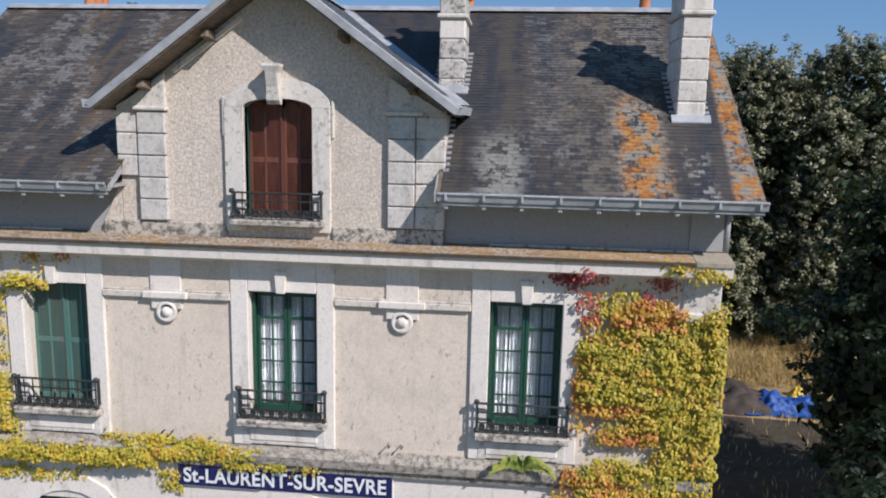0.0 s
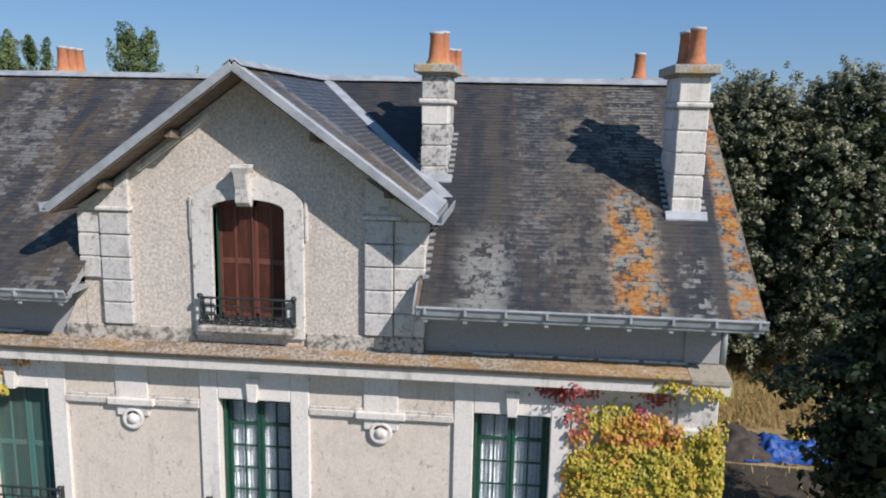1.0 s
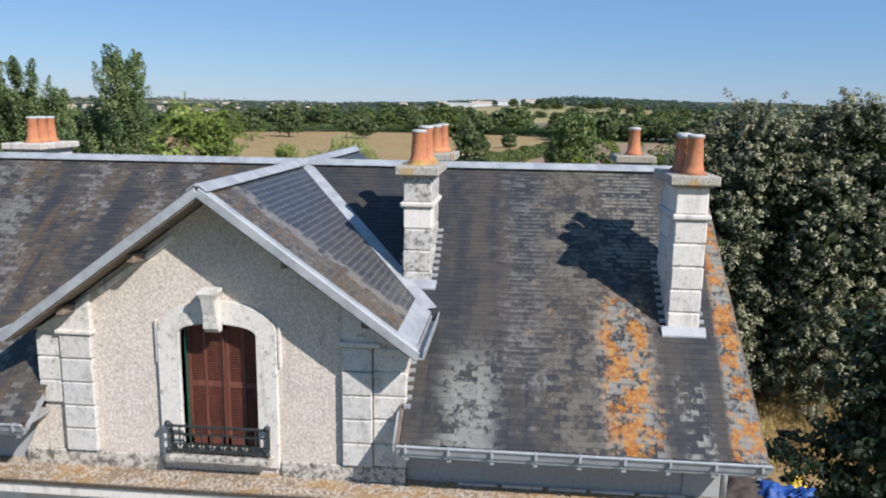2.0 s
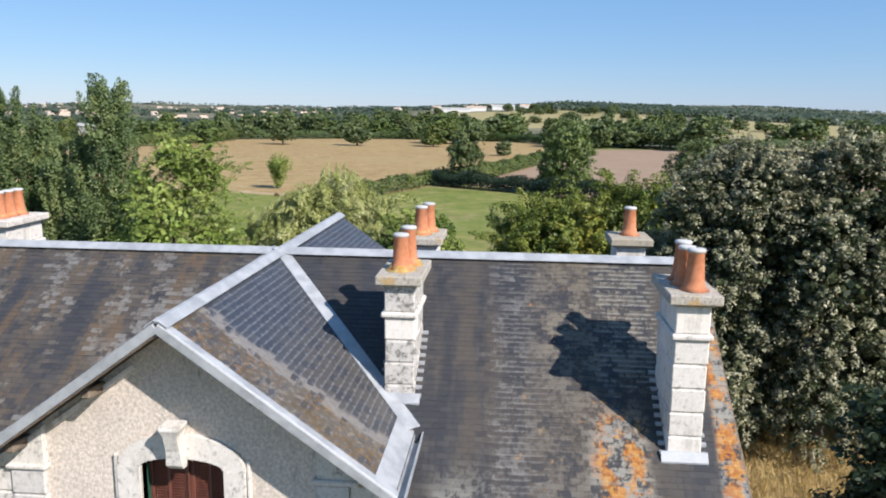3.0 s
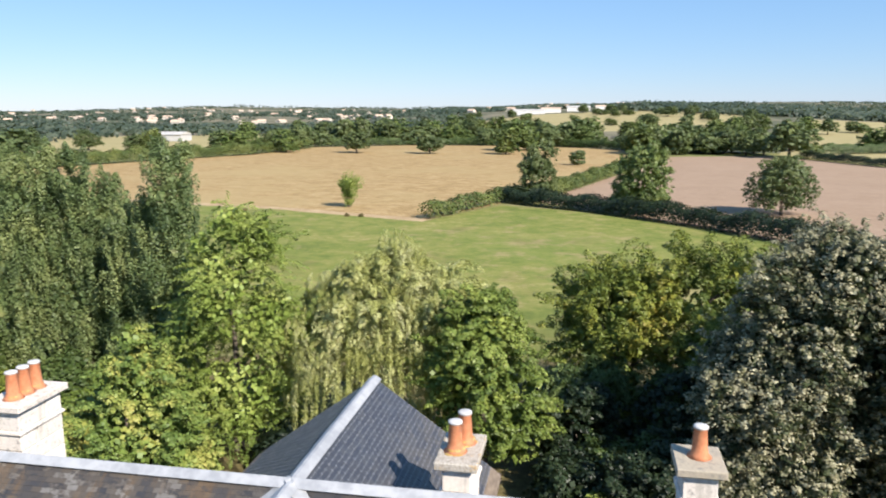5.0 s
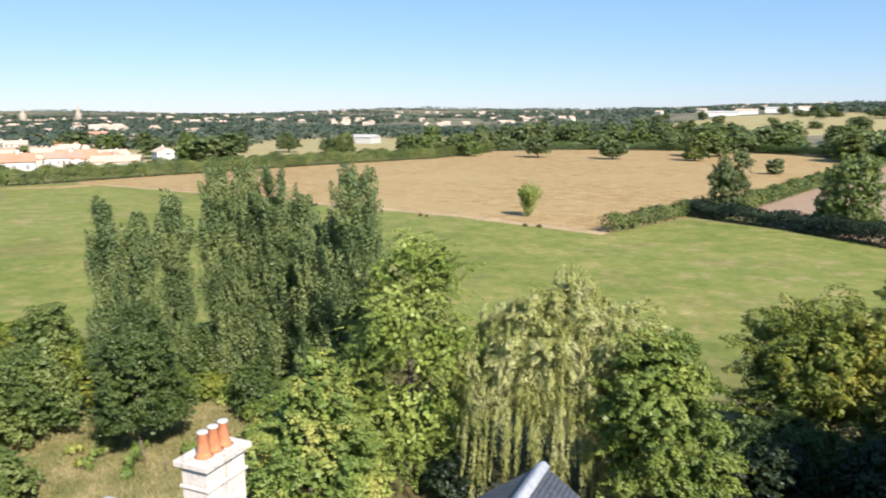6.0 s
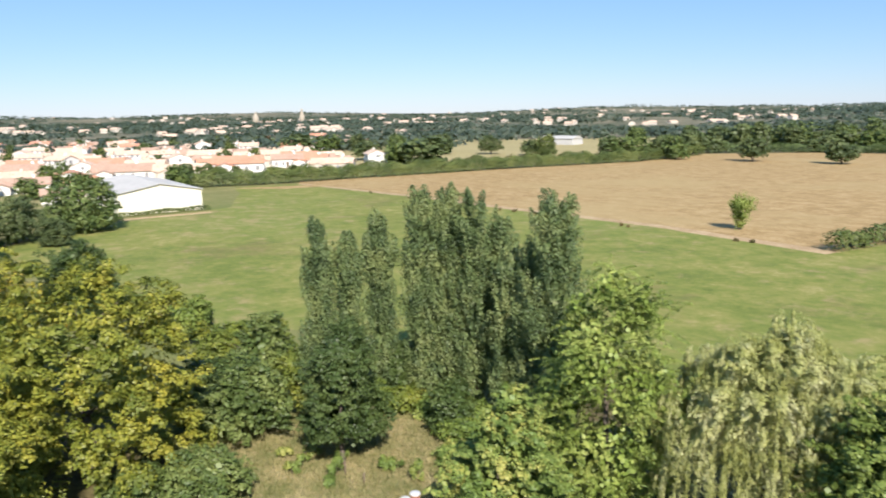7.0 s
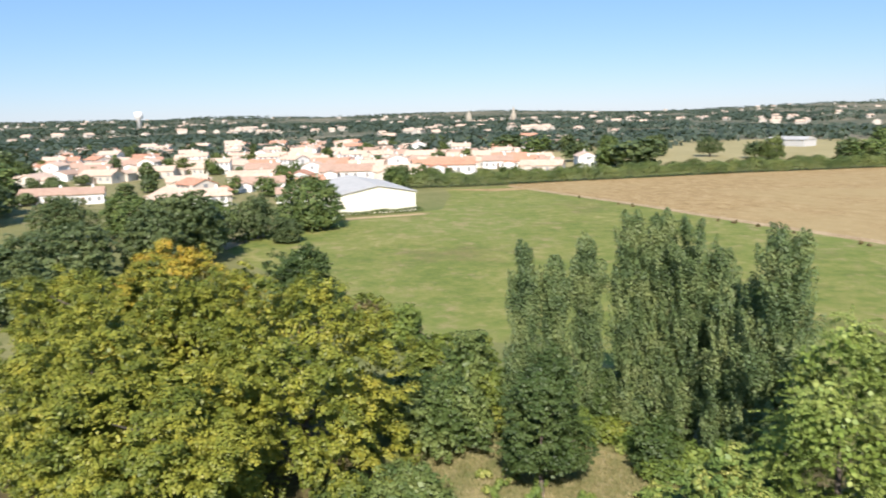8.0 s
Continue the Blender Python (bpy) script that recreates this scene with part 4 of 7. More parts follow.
# plinth with moss and the two stone corners
for x0, x1 in ((DX0 - 0.3, DC - 0.82), (DC + 0.82, DX1 + 0.02)):
    spart("gable_plinth", blocks((x0, x1, 10.78, 10.829, 7.17, 7.4), bevel=0.012), M["sill"], "blackened stone plinth")
rnd = random.Random(4)
for side in (-1, 1):
    corner = spart("stone_corner", blocks((DX0 - 0.015, DX0 + 0.3, 10.795, 10.829, 8.1, 9.12)) if side < 0 else blocks((DX1 - 0.3, DX1 + 0.015, 10.795, 10.829, 7.41, 9.12)), M["oldstone"], "pale stone quoins")
    z = 7.42
    for i in range(5):
        h = 0.33
        a, b = (DX0 + 0.32, DX0 + 0.76) if side < 0 else (DX1 - 0.82, DX1 - 0.42)
        sub("quoin", blocks((a, b, 10.735, 10.83, z, z + h - 0.015), bevel=0.014), M["greystone"], corner)
        a, b = (DX0 - 0.03, DX0 + 0.31) if side < 0 else (DX1 - 0.41, DX1 + 0.03)
        if z > 7.9 or side > 0:
            sub("quoin", blocks((a, b, 10.77, 10.83, z + (0 if i % 2 else 0.01), z + h - 0.012), bevel=0.014), M["oldstone"], corner)
        z += h
    a, b = (DX0 + 0.27, DX0 + 0.8) if side < 0 else (DX1 - 0.86, DX1 - 0.3)
    sub("capital", blocks((a, b, 10.7, 10.83, z, z + 0.07), bevel=0.02), M["oldstone"], corner)
    bm = bmesh.new()
    if side < 0:
        prism(bm, [(DX0 - 0.1, 9.12), (DX0 + 0.76, 9.145), (DX0 + 0.76, 9.62), (DX0 + 0.5, 9.42), (DX0 + 0.0, 9.13)], 10.74, 10.829)
    else:
        prism(bm, [(DX1 + 0.05, 9.12), (DX1 - 0.8, 9.145), (DX1 - 0.8, 9.62), (DX1 - 0.5, 9.42), (DX1, 9.13)], 10.74, 10.829)
    sub("kneeler", bm, M["oldstone"], corner)
    # raking moulding under the verge
    if side < 0:
        bm = bmesh.new()
        beam(bm, (XC - 1.62, 10.8, zgable(XC + 1.62) - 0.3), (XC - 0.55, 10.8, zgable(XC + 0.55) - 0.3), 0.06, 0.06, (0, -1, 0))
        spart("raking_moulding", bm, M["stone"])
    for dx in (1.0, 2.0):
        bm = bmesh.new()
        x = XC + side * dx
        beam(bm, (x, 10.48, zgable(x) - 0.22), (x, 10.84, zgable(x) - 0.26), 0.11, 0.13)
        spart("purlin_end", bevelled(bm, 0.015), M["wood"])

# ---- roofs ----
def slab(x0, x1, y0, z0, y1, z1, t):
    bm = bmesh.new()
    prism(bm, [(y0, z0 - t), (y1, z1 - t), (y1, z1), (y0, z0)], x0, x1, "x")
    return bm


RT = 0.12
for x0, x1, y0 in ((VL, DX0 + 0.05, EY), (DX1 - 0.05, VR, EY), (DX0 + 0.05, DX1 - 0.05, 11.2)):
    spart("roof_deck", slab(x0, x1, y0, zmain(y0) - 0.03, RY, RZ - 0.03, RT), M["wood"])
for x in (DX0 + 0.052, DX1 - 0.076):
    spart("deck_end_flashing", slab(x, x + 0.024, EY - 0.01, EZ - 0.03, 10.68, zmain(10.68) - 0.03, RT), M["zinc"])
spart("back_roof", slab(VL, VR, RY, RZ - 0.03, 2 * RY - EY, EZ - 0.03, RT), M["slate"])
for s in (-1, 1):
    bm = bmesh.new()
    x = XC + s * GH
    prism(bm, [(XC, RZ - 0.03), (x, zgable(x) - 0.03), (x, zgable(x) - 0.03 - RT), (XC, RZ - 0.03 - RT)], GF, GB)
    spart("gable_roof_deck", bm, M["wood"])


def slate_rows(origin, along, up, normal, width, height, keep, w=0.165, e=0.088, seed=1):
    """Slates in courses, each a thin tilted plate with its own small slip. Returns plates as arrays of eight corners."""
    rng = random.Random(seed)
    out = []
    rows = int(height / e)
    for j in range(rows):
        off = (j % 2) * w / 2
        for i in range(-1, int(width / w) + 1):
            u0, u1 = i * w + off + 0.0014, i * w + off + w - 0.0014
            u0, u1 = max(u0, 0.0), min(u1, width)
            if u1 - u0 < 0.04:
                continue
            v0 = j * e + rng.uniform(-0.005, 0.005)
            v1 = v0 + e * 1.5
            c = origin + along * (u0 + u1) / 2 + up * (v0 + e / 2)
            if not keep(c):
                continue
            lift = 0.0068 + rng.uniform(0, 0.0028)
            sk = rng.uniform(-0.004, 0.004)
            a = origin + along * u0 + up * (v0 + sk) + normal * lift
            b = origin + along * u1 + up * (v0 - sk) + normal * (lift + rng.uniform(-0.003, 0.003))
            c2 = origin + along * u1 + up * v1 + normal * 0.002
            d = origin + along * u0 + up * v1 + normal * 0.002
            dn = normal * 0.0045
            out.append([a, b, c2, d, a - dn, b - dn, c2 - dn, d - dn])
    return out


PLATE = [(0, 1, 2, 3), (4, 5, 1, 0), (5, 6, 2, 1), (7, 4, 0, 3)]


def slate_field(name, plates, pick, joined, single, label):
    """The plates that pick() chooses stand as single pieces, the rest as one field."""
    v, f = [], []
    lone, rest = [], []
    for p in plates:
        if pick(sum(p[:4], Vector()) / 4) and len(lone) < 295:
            lone.append(p)
            continue
        rest.append(p)
        k = len(v)
        v += [tuple(q) for q in p]
        f += [tuple(k + i for i in face) for face in PLATE]
    me = bpy.data.meshes.new(name)
    me.from_pydata(v, [], f)
    me.materials.append(joined)
    mid = np.array([tuple((sum(p[:4], Vector()) / 4).xy) for p in rest], dtype=np.float32)
    me.uv_layers.new(name="cell").data.foreach_set("uv", np.repeat(mid, 4 * len(PLATE), 0).ravel())
    ob = new(name, me)
    ob.parent = station
    ob.matrix_parent_inverse = Matrix.Translation(-station.location)
    tagged(ob, label, kind="stuff")
    for p in lone:
        c = sum(p[:4], Vector()) / 4
        me = bpy.data.meshes.new("slate")
        me.from_pydata([tuple(q - c) for q in p], [], PLATE)
        me.materials.append(single)
        me.uv_layers.new(name="cell").data.foreach_set("uv", [c.x, c.y] * 4 * len(PLATE))
        o = new("slate", me)
        o.location = c
        o.parent = ob
    return ob


upv = Vector((0, RY - EY, RZ - EZ)).normalized()
nrm = Vector((0, -(RZ - EZ), RY - EY)).normalized()
reach = math.hypot(RY - EY, RZ - EZ)
eave_at = lambda x: Vector((x, EY - 0.02, EZ - 0.03))
RIGHT0 = -1.0
right_plates = slate_rows(eave_at(RIGHT0), Vector((1, 0, 0)), upv, nrm, VR - RIGHT0, reach, lambda c: True, seed=1)
slate_field("slate_field", right_plates, lambda c: 0.5 < c.x < 2.3 and 10.9 < c.y < 12.0, M["slate"], M["slate_one"], "weathered slates with orange lichen")
left_plates = slate_rows(eave_at(VL), Vector((1, 0, 0)), upv, nrm, RIGHT0 - VL, reach, lambda c: c.x < DX0 + 0.02 or zmain(c.y) > zgable(c.x) - 0.05, seed=2)
slate_field("slate_field", left_plates, lambda c: False, M["slate"], M["slate_one"], "weathered dark slates")
for s in (-1, 1):
    ug = Vector((-s, 0, GS)).normalized()
    ng = Vector((s * GS, 0, 1)).normalized()
    al = Vector((0, 1, 0))
    sw = 2.43
    org = Vector((XC + s * sw, GF + 0.02, zgable(XC + sw) - 0.025))
    pl = slate_rows(org, al, ug, ng, GB - GF - 0.04, sw * math.hypot(1, GS) + 0.02, lambda c: zgable(c.x) > zmain(c.y) - 0.04 or c.y < 10.6, 0.17, 0.1, seed=5 + s)
    hooks = bmesh.new()
    rh = random.Random(70 + s)
    for p in pl:
        if rh.random() < 0.06:
            continue
        c = (p[0] + p[1]) / 2 + al * rh.uniform(-0.006, 0.006)
        beam(hooks, c - ug * 0.008 + ng * 0.004, c + ug * (0.03 + rh.uniform(0, 0.012)) + ng * 0.004, 0.006, 0.005, ng)
    tagged(spart("slate_hook", hooks, M["steel"], "bright steel hooks that hold the slates"), kind="stuff")
    slate_field("gable_slate_field", pl, lambda c: s > 0 and 10.7 < c.y < 12.4 and c.x < -1.9, M["slate_g"], M["slate_g_one"], "blue-black slates with brown moss")


def strip(name, a, b, w, t, up, label=""):
    bm = bmesh.new()
    beam(bm, a, b, w, t, up)
    return spart(name, bevelled(bm, t * 0.3), M["zinc"], label)


# zinc ridges, valleys and verges
for y0, y1 in ((GF - 0.02, GB),):
    for s in (-1, 1):
        strip("ridge_zinc", (XC + s * 0.075, y0, RZ - 0.012), (XC + s * 0.075, y1, RZ - 0.012), 0.15, 0.016, (s * GS, 0, 1))
for s in (-1, 1):
    strip("ridge_zinc", (VL, RY + s * 0.07, RZ + 0.0), (VR, RY + s * 0.07, RZ + 0.0), 0.17, 0.016, (0, s * SLOPE, 1))
bm = bmesh.new()
beam(bm, (VL, RY, RZ + 0.018), (VR, RY, RZ + 0.018), 0.05, 0.04)
beam(bm, (XC, GF - 0.02, RZ + 0.012), (XC, GB, RZ + 0.012), 0.05, 0.04)
spart("ridge_roll", bevelled(bm, 0.012), M["zinc"], "zinc ridge roll")
yv = EY + (zgable(XC + GH) - EZ) / SLOPE
for s in (-1, 1):
    a = Vector((XC + s * GH, yv, zgable(XC + GH) + 0.05))
    b = Vector((XC, RY, RZ + 0.045))
    strip("valley_zinc", a, b, 0.23, 0.015, (s * GS * 0.5, -SLOPE * 0.5, 1), "zinc valley lining")
    # verge strip and fascia of the gable front
    x = XC + s * (GH + 0.04)
    strip("gable_verge", (x, GF + 0.06, zgable(x) + 0.005), (XC, GF + 0.06, RZ + 0.005), 0.13, 0.02, (s * GS, 0, 1))
    strip("gable_fascia", (x, GF - 0.025 - 0.002 * s, zgable(x) - 0.055), (XC, GF - 0.025 - 0.002 * s, RZ - 0.055), 0.115, 0.02, (0, -1, 0), "zinc-clad fascia")
    # zinc apron below the slates, and an eaves channel with an open slot
    w0, w1 = 2.4, GH + 0.01
    strip("eaves_apron", (XC + s * (w0 + w1) / 2, GF + 0.03, zgable(XC + (w0 + w1) / 2) - 0.008), (XC + s * (w0 + w1) / 2, yv + 0.3, zgable(XC + (w0 + w1) / 2) - 0.008), (w1 - w0) * 1.2, 0.014, (s * GS, 0, 1), "zinc apron at the eaves")
    e, z = XC + s * (GH + 0.01), zgable(XC + GH) - 0.03
    bm = bmesh.new()
    prism(bm, [(e, z), (e, z - 0.09), (e + s * 0.11, z - 0.09), (e + s * 0.125, z + 0.03), (e + s * 0.105, z + 0.03), (e + s * 0.09, z - 0.07), (e + s * 0.015, z - 0.07), (e + s * 0.015, z)], GF - 0.03, yv + 0.2)
    spart("gable_gutter", bm, M["zinc"], "zinc eaves channel")
for x in (VL, VR):
    bm = bmesh.new()
    beam(bm, (x, EY, EZ - 0.1), (x, RY, RZ - 0.1), 0.03, 0.15, (0, -SLOPE, 1))
    beam(bm, (x, RY, RZ - 0.1), (x, 2 * RY - EY, EZ - 0.1), 0.03, 0.15, (0, SLOPE, 1))
    spart("verge_board", bm, M["wood"])


def gutter(x0, x1):
    """A box gutter with a rolled lip, a lower bar and brackets."""
    bm = bmesh.new()
    prism(bm, [(10.33, 7.9), (10.2, 7.9), (10.17, 8.0), (10.185, 8.0), (10.215, 7.915), (10.315, 7.915), (10.315, 7.99), (10.33, 7.99)], x0, x1, "x")
    g = spart("gutter", bm, M["zinc"], "zinc box gutter")
    bm = bmesh.new()
    beam(bm, (x0, 10.165, 8.012), (x1, 10.165, 8.012), 0.035, 0.035)
    sub("gutter_lip", bevelled(bm, 0.01), M["zinc"], g)
    sub("gutter_base", blocks((x0 + 0.03, x1 - 0.03, 10.23, 10.32, 7.84, 7.897), bevel=0.01), M["zinc"], g)
    n = int((x1 - x0) / 0.56)
    for i in range(n + 1):
        x = x0 + 0.12 + (x1 - x0 - 0.24) * i / n
        sub("gutter_bracket", blocks((x - 0.018, x + 0.018, 10.145, 10.2, 7.92, 8.03), bevel=0.006), M["zinc"], g)
        sub("rafter_end", blocks((x - 0.03, x + 0.03, 10.25, 10.3, 7.79, 7.84), bevel=0.006), M["zinc"], g)
    sub("soffit", blocks((x0 + 0.03, x1 - 0.03, 10.33, 10.87, 7.93, 7.96)), M["grey"], g)


gutter(-1.04, VR + 0.02)
gutter(VL - 0.02, -5.9)


def stepped(x, y0, y1, side, parent):
    """Stepped zinc soakers where a wall meets the slope."""
    y = y0
    while y < y1:
        z = zmain(y)
        sub("soaker", blocks((x if side > 0 else x - 0.09, x + 0.09 if side > 0 else x, y, y + 0.07, z - 0.03, z + 0.03)), M["zinc"], parent)
        y += 0.115


stepped(DX1, 10.7, 11.95, 1, spart("gable_flashing", blocks((DX1, DX1 + 0.03, 10.7, 11.95, zmain(10.7) - 0.1, zmain(10.7) - 0.05)), M["zinc"]))


def pot(bm, at, h=0.48, r=0.105):
    lathe(bm, [(r * 1.9, 0), (r * 1.35, 0.05), (r * 1.15, 0.14), (r * 0.95, h * 0.9), (r * 1.05, h * 0.93), (r * 1.05, h), (r * 0.85, h), (r * 0.8, h * 0.7), (0.001, h * 0.7)], at, 16)


def chimney(x0, x1, y0, y1, pots, ztop=11.1, label="limestone chimney with clay pots", cap="lichencap", clean=0.6, lichen=0.0):
    """Ashlar stack in courses, a neck band, a heavy cap and clay pots."""
    back = zmain(y1) if y1 > RY else zmain(y0)
    zb = min(zmain(y0), zmain(y1)) - 0.1
    ch = spart("chimney", blocks((x0 + 0.02, x1 - 0.02, y0 + 0.02, y1 - 0.02, zb, ztop)), M["oldstone"], label)
    rng = random.Random(int(x0 * 100))
    z, k = ztop - 0.36, 0
    courses = [(ztop - 0.36, ztop - 0.005)]
    z = ztop - 0.44
    while z > zb:
        courses.append((z - 0.315, z - 0.012))
        z -= 0.32
    for k, (a, b) in enumerate(courses):
        m = y0 + (y1 - y0) * (0.38 if k % 2 else 0.62)
        for p, q in ((y0, m - 0.008), (m + 0.008, y1)):
            o = rng.uniform(-0.006, 0.006)
            sub("stone_block", blocks((x0 + o, x1 + o, p, q, a, b), bevel=0.016), M["stone" if rng.random() < clean else "oldstone" if clean > 0.3 else "dirtystone"], ch)
    sub("neck_band", blocks((x0 - 0.045, x1 + 0.045, y0 - 0.045, y1 + 0.045, ztop - 0.44, ztop - 0.36), bevel=0.022), M["oldstone"], ch)
    sub("cap", blocks((x0 - 0.11, x1 + 0.11, y0 - 0.11, y1 + 0.11, ztop + 0.03, ztop + 0.16), (x0 - 0.05, x1 + 0.05, y0 - 0.05, y1 + 0.05, ztop, ztop + 0.03), bevel=0.02), M[cap], ch, "lichen-stained stone cap")
    for px, py, h in pots:
        bm = bmesh.new()
        pot(bm, (px, py, ztop + 0.155), h)
        sub("chimney_pot", bm, M["terracotta"], ch, "orange clay pot")
        bm = bmesh.new()
        lathe(bm, [(0.113, h - 0.025), (0.116, h - 0.002), (0.108, h + 0.014), (0.07, h + 0.022), (0.001, h + 0.024)], (px, py, ztop + 0.155), 16)
        sub("pot_lid", bm, M["concrete"], ch, "pale cement lid on the pot")
        if lichen:
            bm = bmesh.new()
            lathe(bm, [(lichen * 1.25, 0.004), (lichen * 1.2, 0.01), (lichen * 0.9, 0.03), (0.14, 0.075), (0.1, 0.08)], (px, py, ztop + 0.155), 22)
            for v in bm.verts:
                d = Vector((v.co.x - px, v.co.y - py))
                k = 1 + 0.45 * noise.noise(Vector((d.x * 9, d.y * 9, px * 7)))
                v.co.x, v.co.y = min(x1 + 0.1, max(x0 - 0.1, px + d.x * k)), min(y1 + 0.1, max(y0 - 0.1, py + d.y * k))
            sub("pot_bedding", bm, M["lichen"], ch, "mortar bedding overgrown with orange lichen")
    if y0 < RY:
        bm = bmesh.new()
        prism(bm, [(y0 - 0.1, zmain(y0 - 0.1) + 0.016), (y0 - 0.02, zmain(y0) + 0.05), (y0, zmain(y0) + 0.05), (y0, zmain(y0) - 0.05), (y0 - 0.1, zmain(y0 - 0.1) - 0.03)], x0 - 0.08, x1 + 0.08, "x")
        sub("flashing", bm, M["zinc"], ch)
        for s, x in ((1, x1), (-1, x0)):
            stepped(x, y0, y1, s, ch)
    return ch


chimney(-1.3, -0.88, 12.48, 13.5, [(-1.12, 12.85, 0.5), (-1.06, 13.22, 0.55)], clean=0.12, lichen=0.17)
chimney(2.47, 2.9, 11.9, 12.95, [(2.72, 12.12, 0.52), (2.67, 12.42, 0.5), (2.69, 12.72, 0.52)])
chimney(2.28, 2.8, 16.05, 16.75, [(2.56, 16.45, 0.5)], cap="capstone")
chimney(-1.36, -0.9, 15.6, 16.55, [(-1.2, 15.95, 0.5), (-1.1, 16.3, 0.52)], lichen=0.15)
chimney(-10.05, -9.4, 16.35, 17.5, [(-9.72, 16.65, 0.52), (-9.72, 16.95, 0.52), (-9.72, 17.25, 0.52)], cap="capstone2", clean=0.55, lichen=0.13)

# ---- enamel station sign ----
sign = thing("station_sign", "dark blue enamel station name sign with white letters", "sign", (-3.475, 10.7, 3.3))
SX0, SX1 = -5.23, -1.72


def signpart(name, ob):
    ob.parent = sign
    ob.matrix_parent_inverse = Matrix.Translation(-sign.location)
    return ob


signpart("plate", new("plate", mesh_of(blocks((SX0, SX1, 10.715, 10.735, 3.1, 3.5), bevel=0.006), M["enamel"], "plate")))
signpart("rim", new("rim", mesh_of(blocks((SX0 - 0.015, SX1 + 0.015, 10.736, 10.779, 3.085, 3.515), bevel=0.006), M["white"], "rim")))
cu = bpy.data.curves.new("lettering", "FONT")
cu.body = "St-LAURENT-SUR-SEVRE"
cu.size, cu.extrude, cu.align_x, cu.space_character = 0.34, 0.003, "CENTER", 1.05
cu.offset = 0.007
to = new("lettering_source", cu)
bpy.context.view_layer.update()
me = bpy.data.meshes.new_from_object(to.evaluated_get(bpy.context.evaluated_depsgraph_get()))
bpy.data.objects.remove(to)
xs = [v.co.x for v in me.vertices]
k = 3.32 / (max(xs) - min(xs))
me.transform(Matrix.Translation((-3.475, 10.711, 3.17)) @ Matrix.Rotation(radians(90), 4, "X") @ Matrix.Diagonal((k, 1.0, 1, 1)))
me.materials.append(M["white"])
signpart("lettering", new("lettering", me))


# ---- creeper ----
def creeper(name, label, spots, seed, material):
    """Creeper leaves on the wall. Spots: x0, x1, z0, z1, how many, wall y, thickness."""
    rng = np.random.default_rng(seed)
    out = []
    for x0, x1, z0, z1, n, y, t in spots:
        g = max(3, n // 34)
        cx, cz, cd = rng.uniform(x0, x1, g), rng.uniform(z0, z1, g), rng.uniform(0.1, 1.0, g) ** 1.4
        k = rng.integers(0, g, n)
        u, v = rng.normal(0, 0.11, n), rng.normal(0, 0.055, n)
        bulge = np.clip(1 - (u / 0.22) ** 2 - (v / 0.12) ** 2, 0.05, 1)
        p = np.stack([np.clip(cx[k] + u, x0 - 0.08, x1 + 0.08), y - 0.005 - (0.25 + 0.75 * rng.random(n)) * t * 1.8 * cd[k] * bulge, cz[k] + v - 0.15 * np.abs(u)], 1)
        nr = np.stack([rng.normal(0.1, 0.4, n) + u * 2.5, -np.ones(n), rng.normal(0.45, 0.35, n) + v * 5], 1)
        out.append(leaves(rng, p, nr, 0.056, 0.05, np.stack([rng.normal(0, 0.6, n), np.zeros(n), -np.ones(n)], 1)))
    return tagged(new(name, quads(name, np.concatenate(out), material)), label, "creeper", kind="stuff")


creeper("creeper", "yellow-green creeper covering the wall corner", [
    (1.15, 2.52, 5.35, 5.8, 5600, 10.70, 0.13), (1.15, 2.55, 4.92, 5.4, 5200, 10.70, 0.13), (1.7, 2.5, 5.75, 6.08, 1150, 10.70, 0.11), (1.25, 1.75, 5.75, 6.15, 400, 10.70, 0.08),
    (2.5, 3.0, 4.3, 5.85, 3900, 10.69, 0.11), (1.9, 2.55, 4.35, 4.95, 1300, 10.70, 0.1), (2.93, 3.08, 3.9, 6.3, 2000, 10.66, 0.12), (2.55, 3.0, 5.85, 6.15, 380, 10.69, 0.05), (1.25, 1.9, 4.35, 4.85, 150, 10.7, 0.05),
    (1.2, 2.5, 3.3, 4.0, 2300, 10.62, 0.1), (2.3, 3.05, 3.4, 4.3, 1750, 10.68, 0.09), (1.3, 1.9, 6.15, 6.6, 330, 10.7, 0.04), (1.75, 2.85, 7.02, 7.05, 110, 10.43, 0.03), (2.7, 2.95, 6.9, 7.0, 90, 10.44, 0.04), (3.02, 3.1, 6.3, 6.9, 90, 10.62, 0.04), (2.5, 3.0, 6.24, 6.28, 90, 10.62, 0.03)], 3, M["vine"])
creeper("red_creeper", "orange and red creeper leaves on the wall", [
    (1.08, 1.3, 4.5, 6.3, 560, 10.68, 0.07), (1.6, 2.5, 6.05, 6.34, 900, 10.68, 0.1), (1.8, 2.3, 6.32, 6.5, 240, 10.68, 0.07), (1.15, 2.0, 4.72, 4.95, 480, 10.66, 0.08), (1.4, 2.2, 4.3, 4.5, 380, 10.67, 0.07),
    (0.85, 1.8, 3.35, 3.8, 680, 10.6, 0.09), (1.2, 2.5, 5.7, 5.95, 260, 10.66, 0.06), (1.2, 2.8, 4.9, 5.7, 150, 10.64, 0.05), (-8.4, -6.6, 6.8, 6.88, 130, 10.64, 0.03)], 8, M["vine_red"])
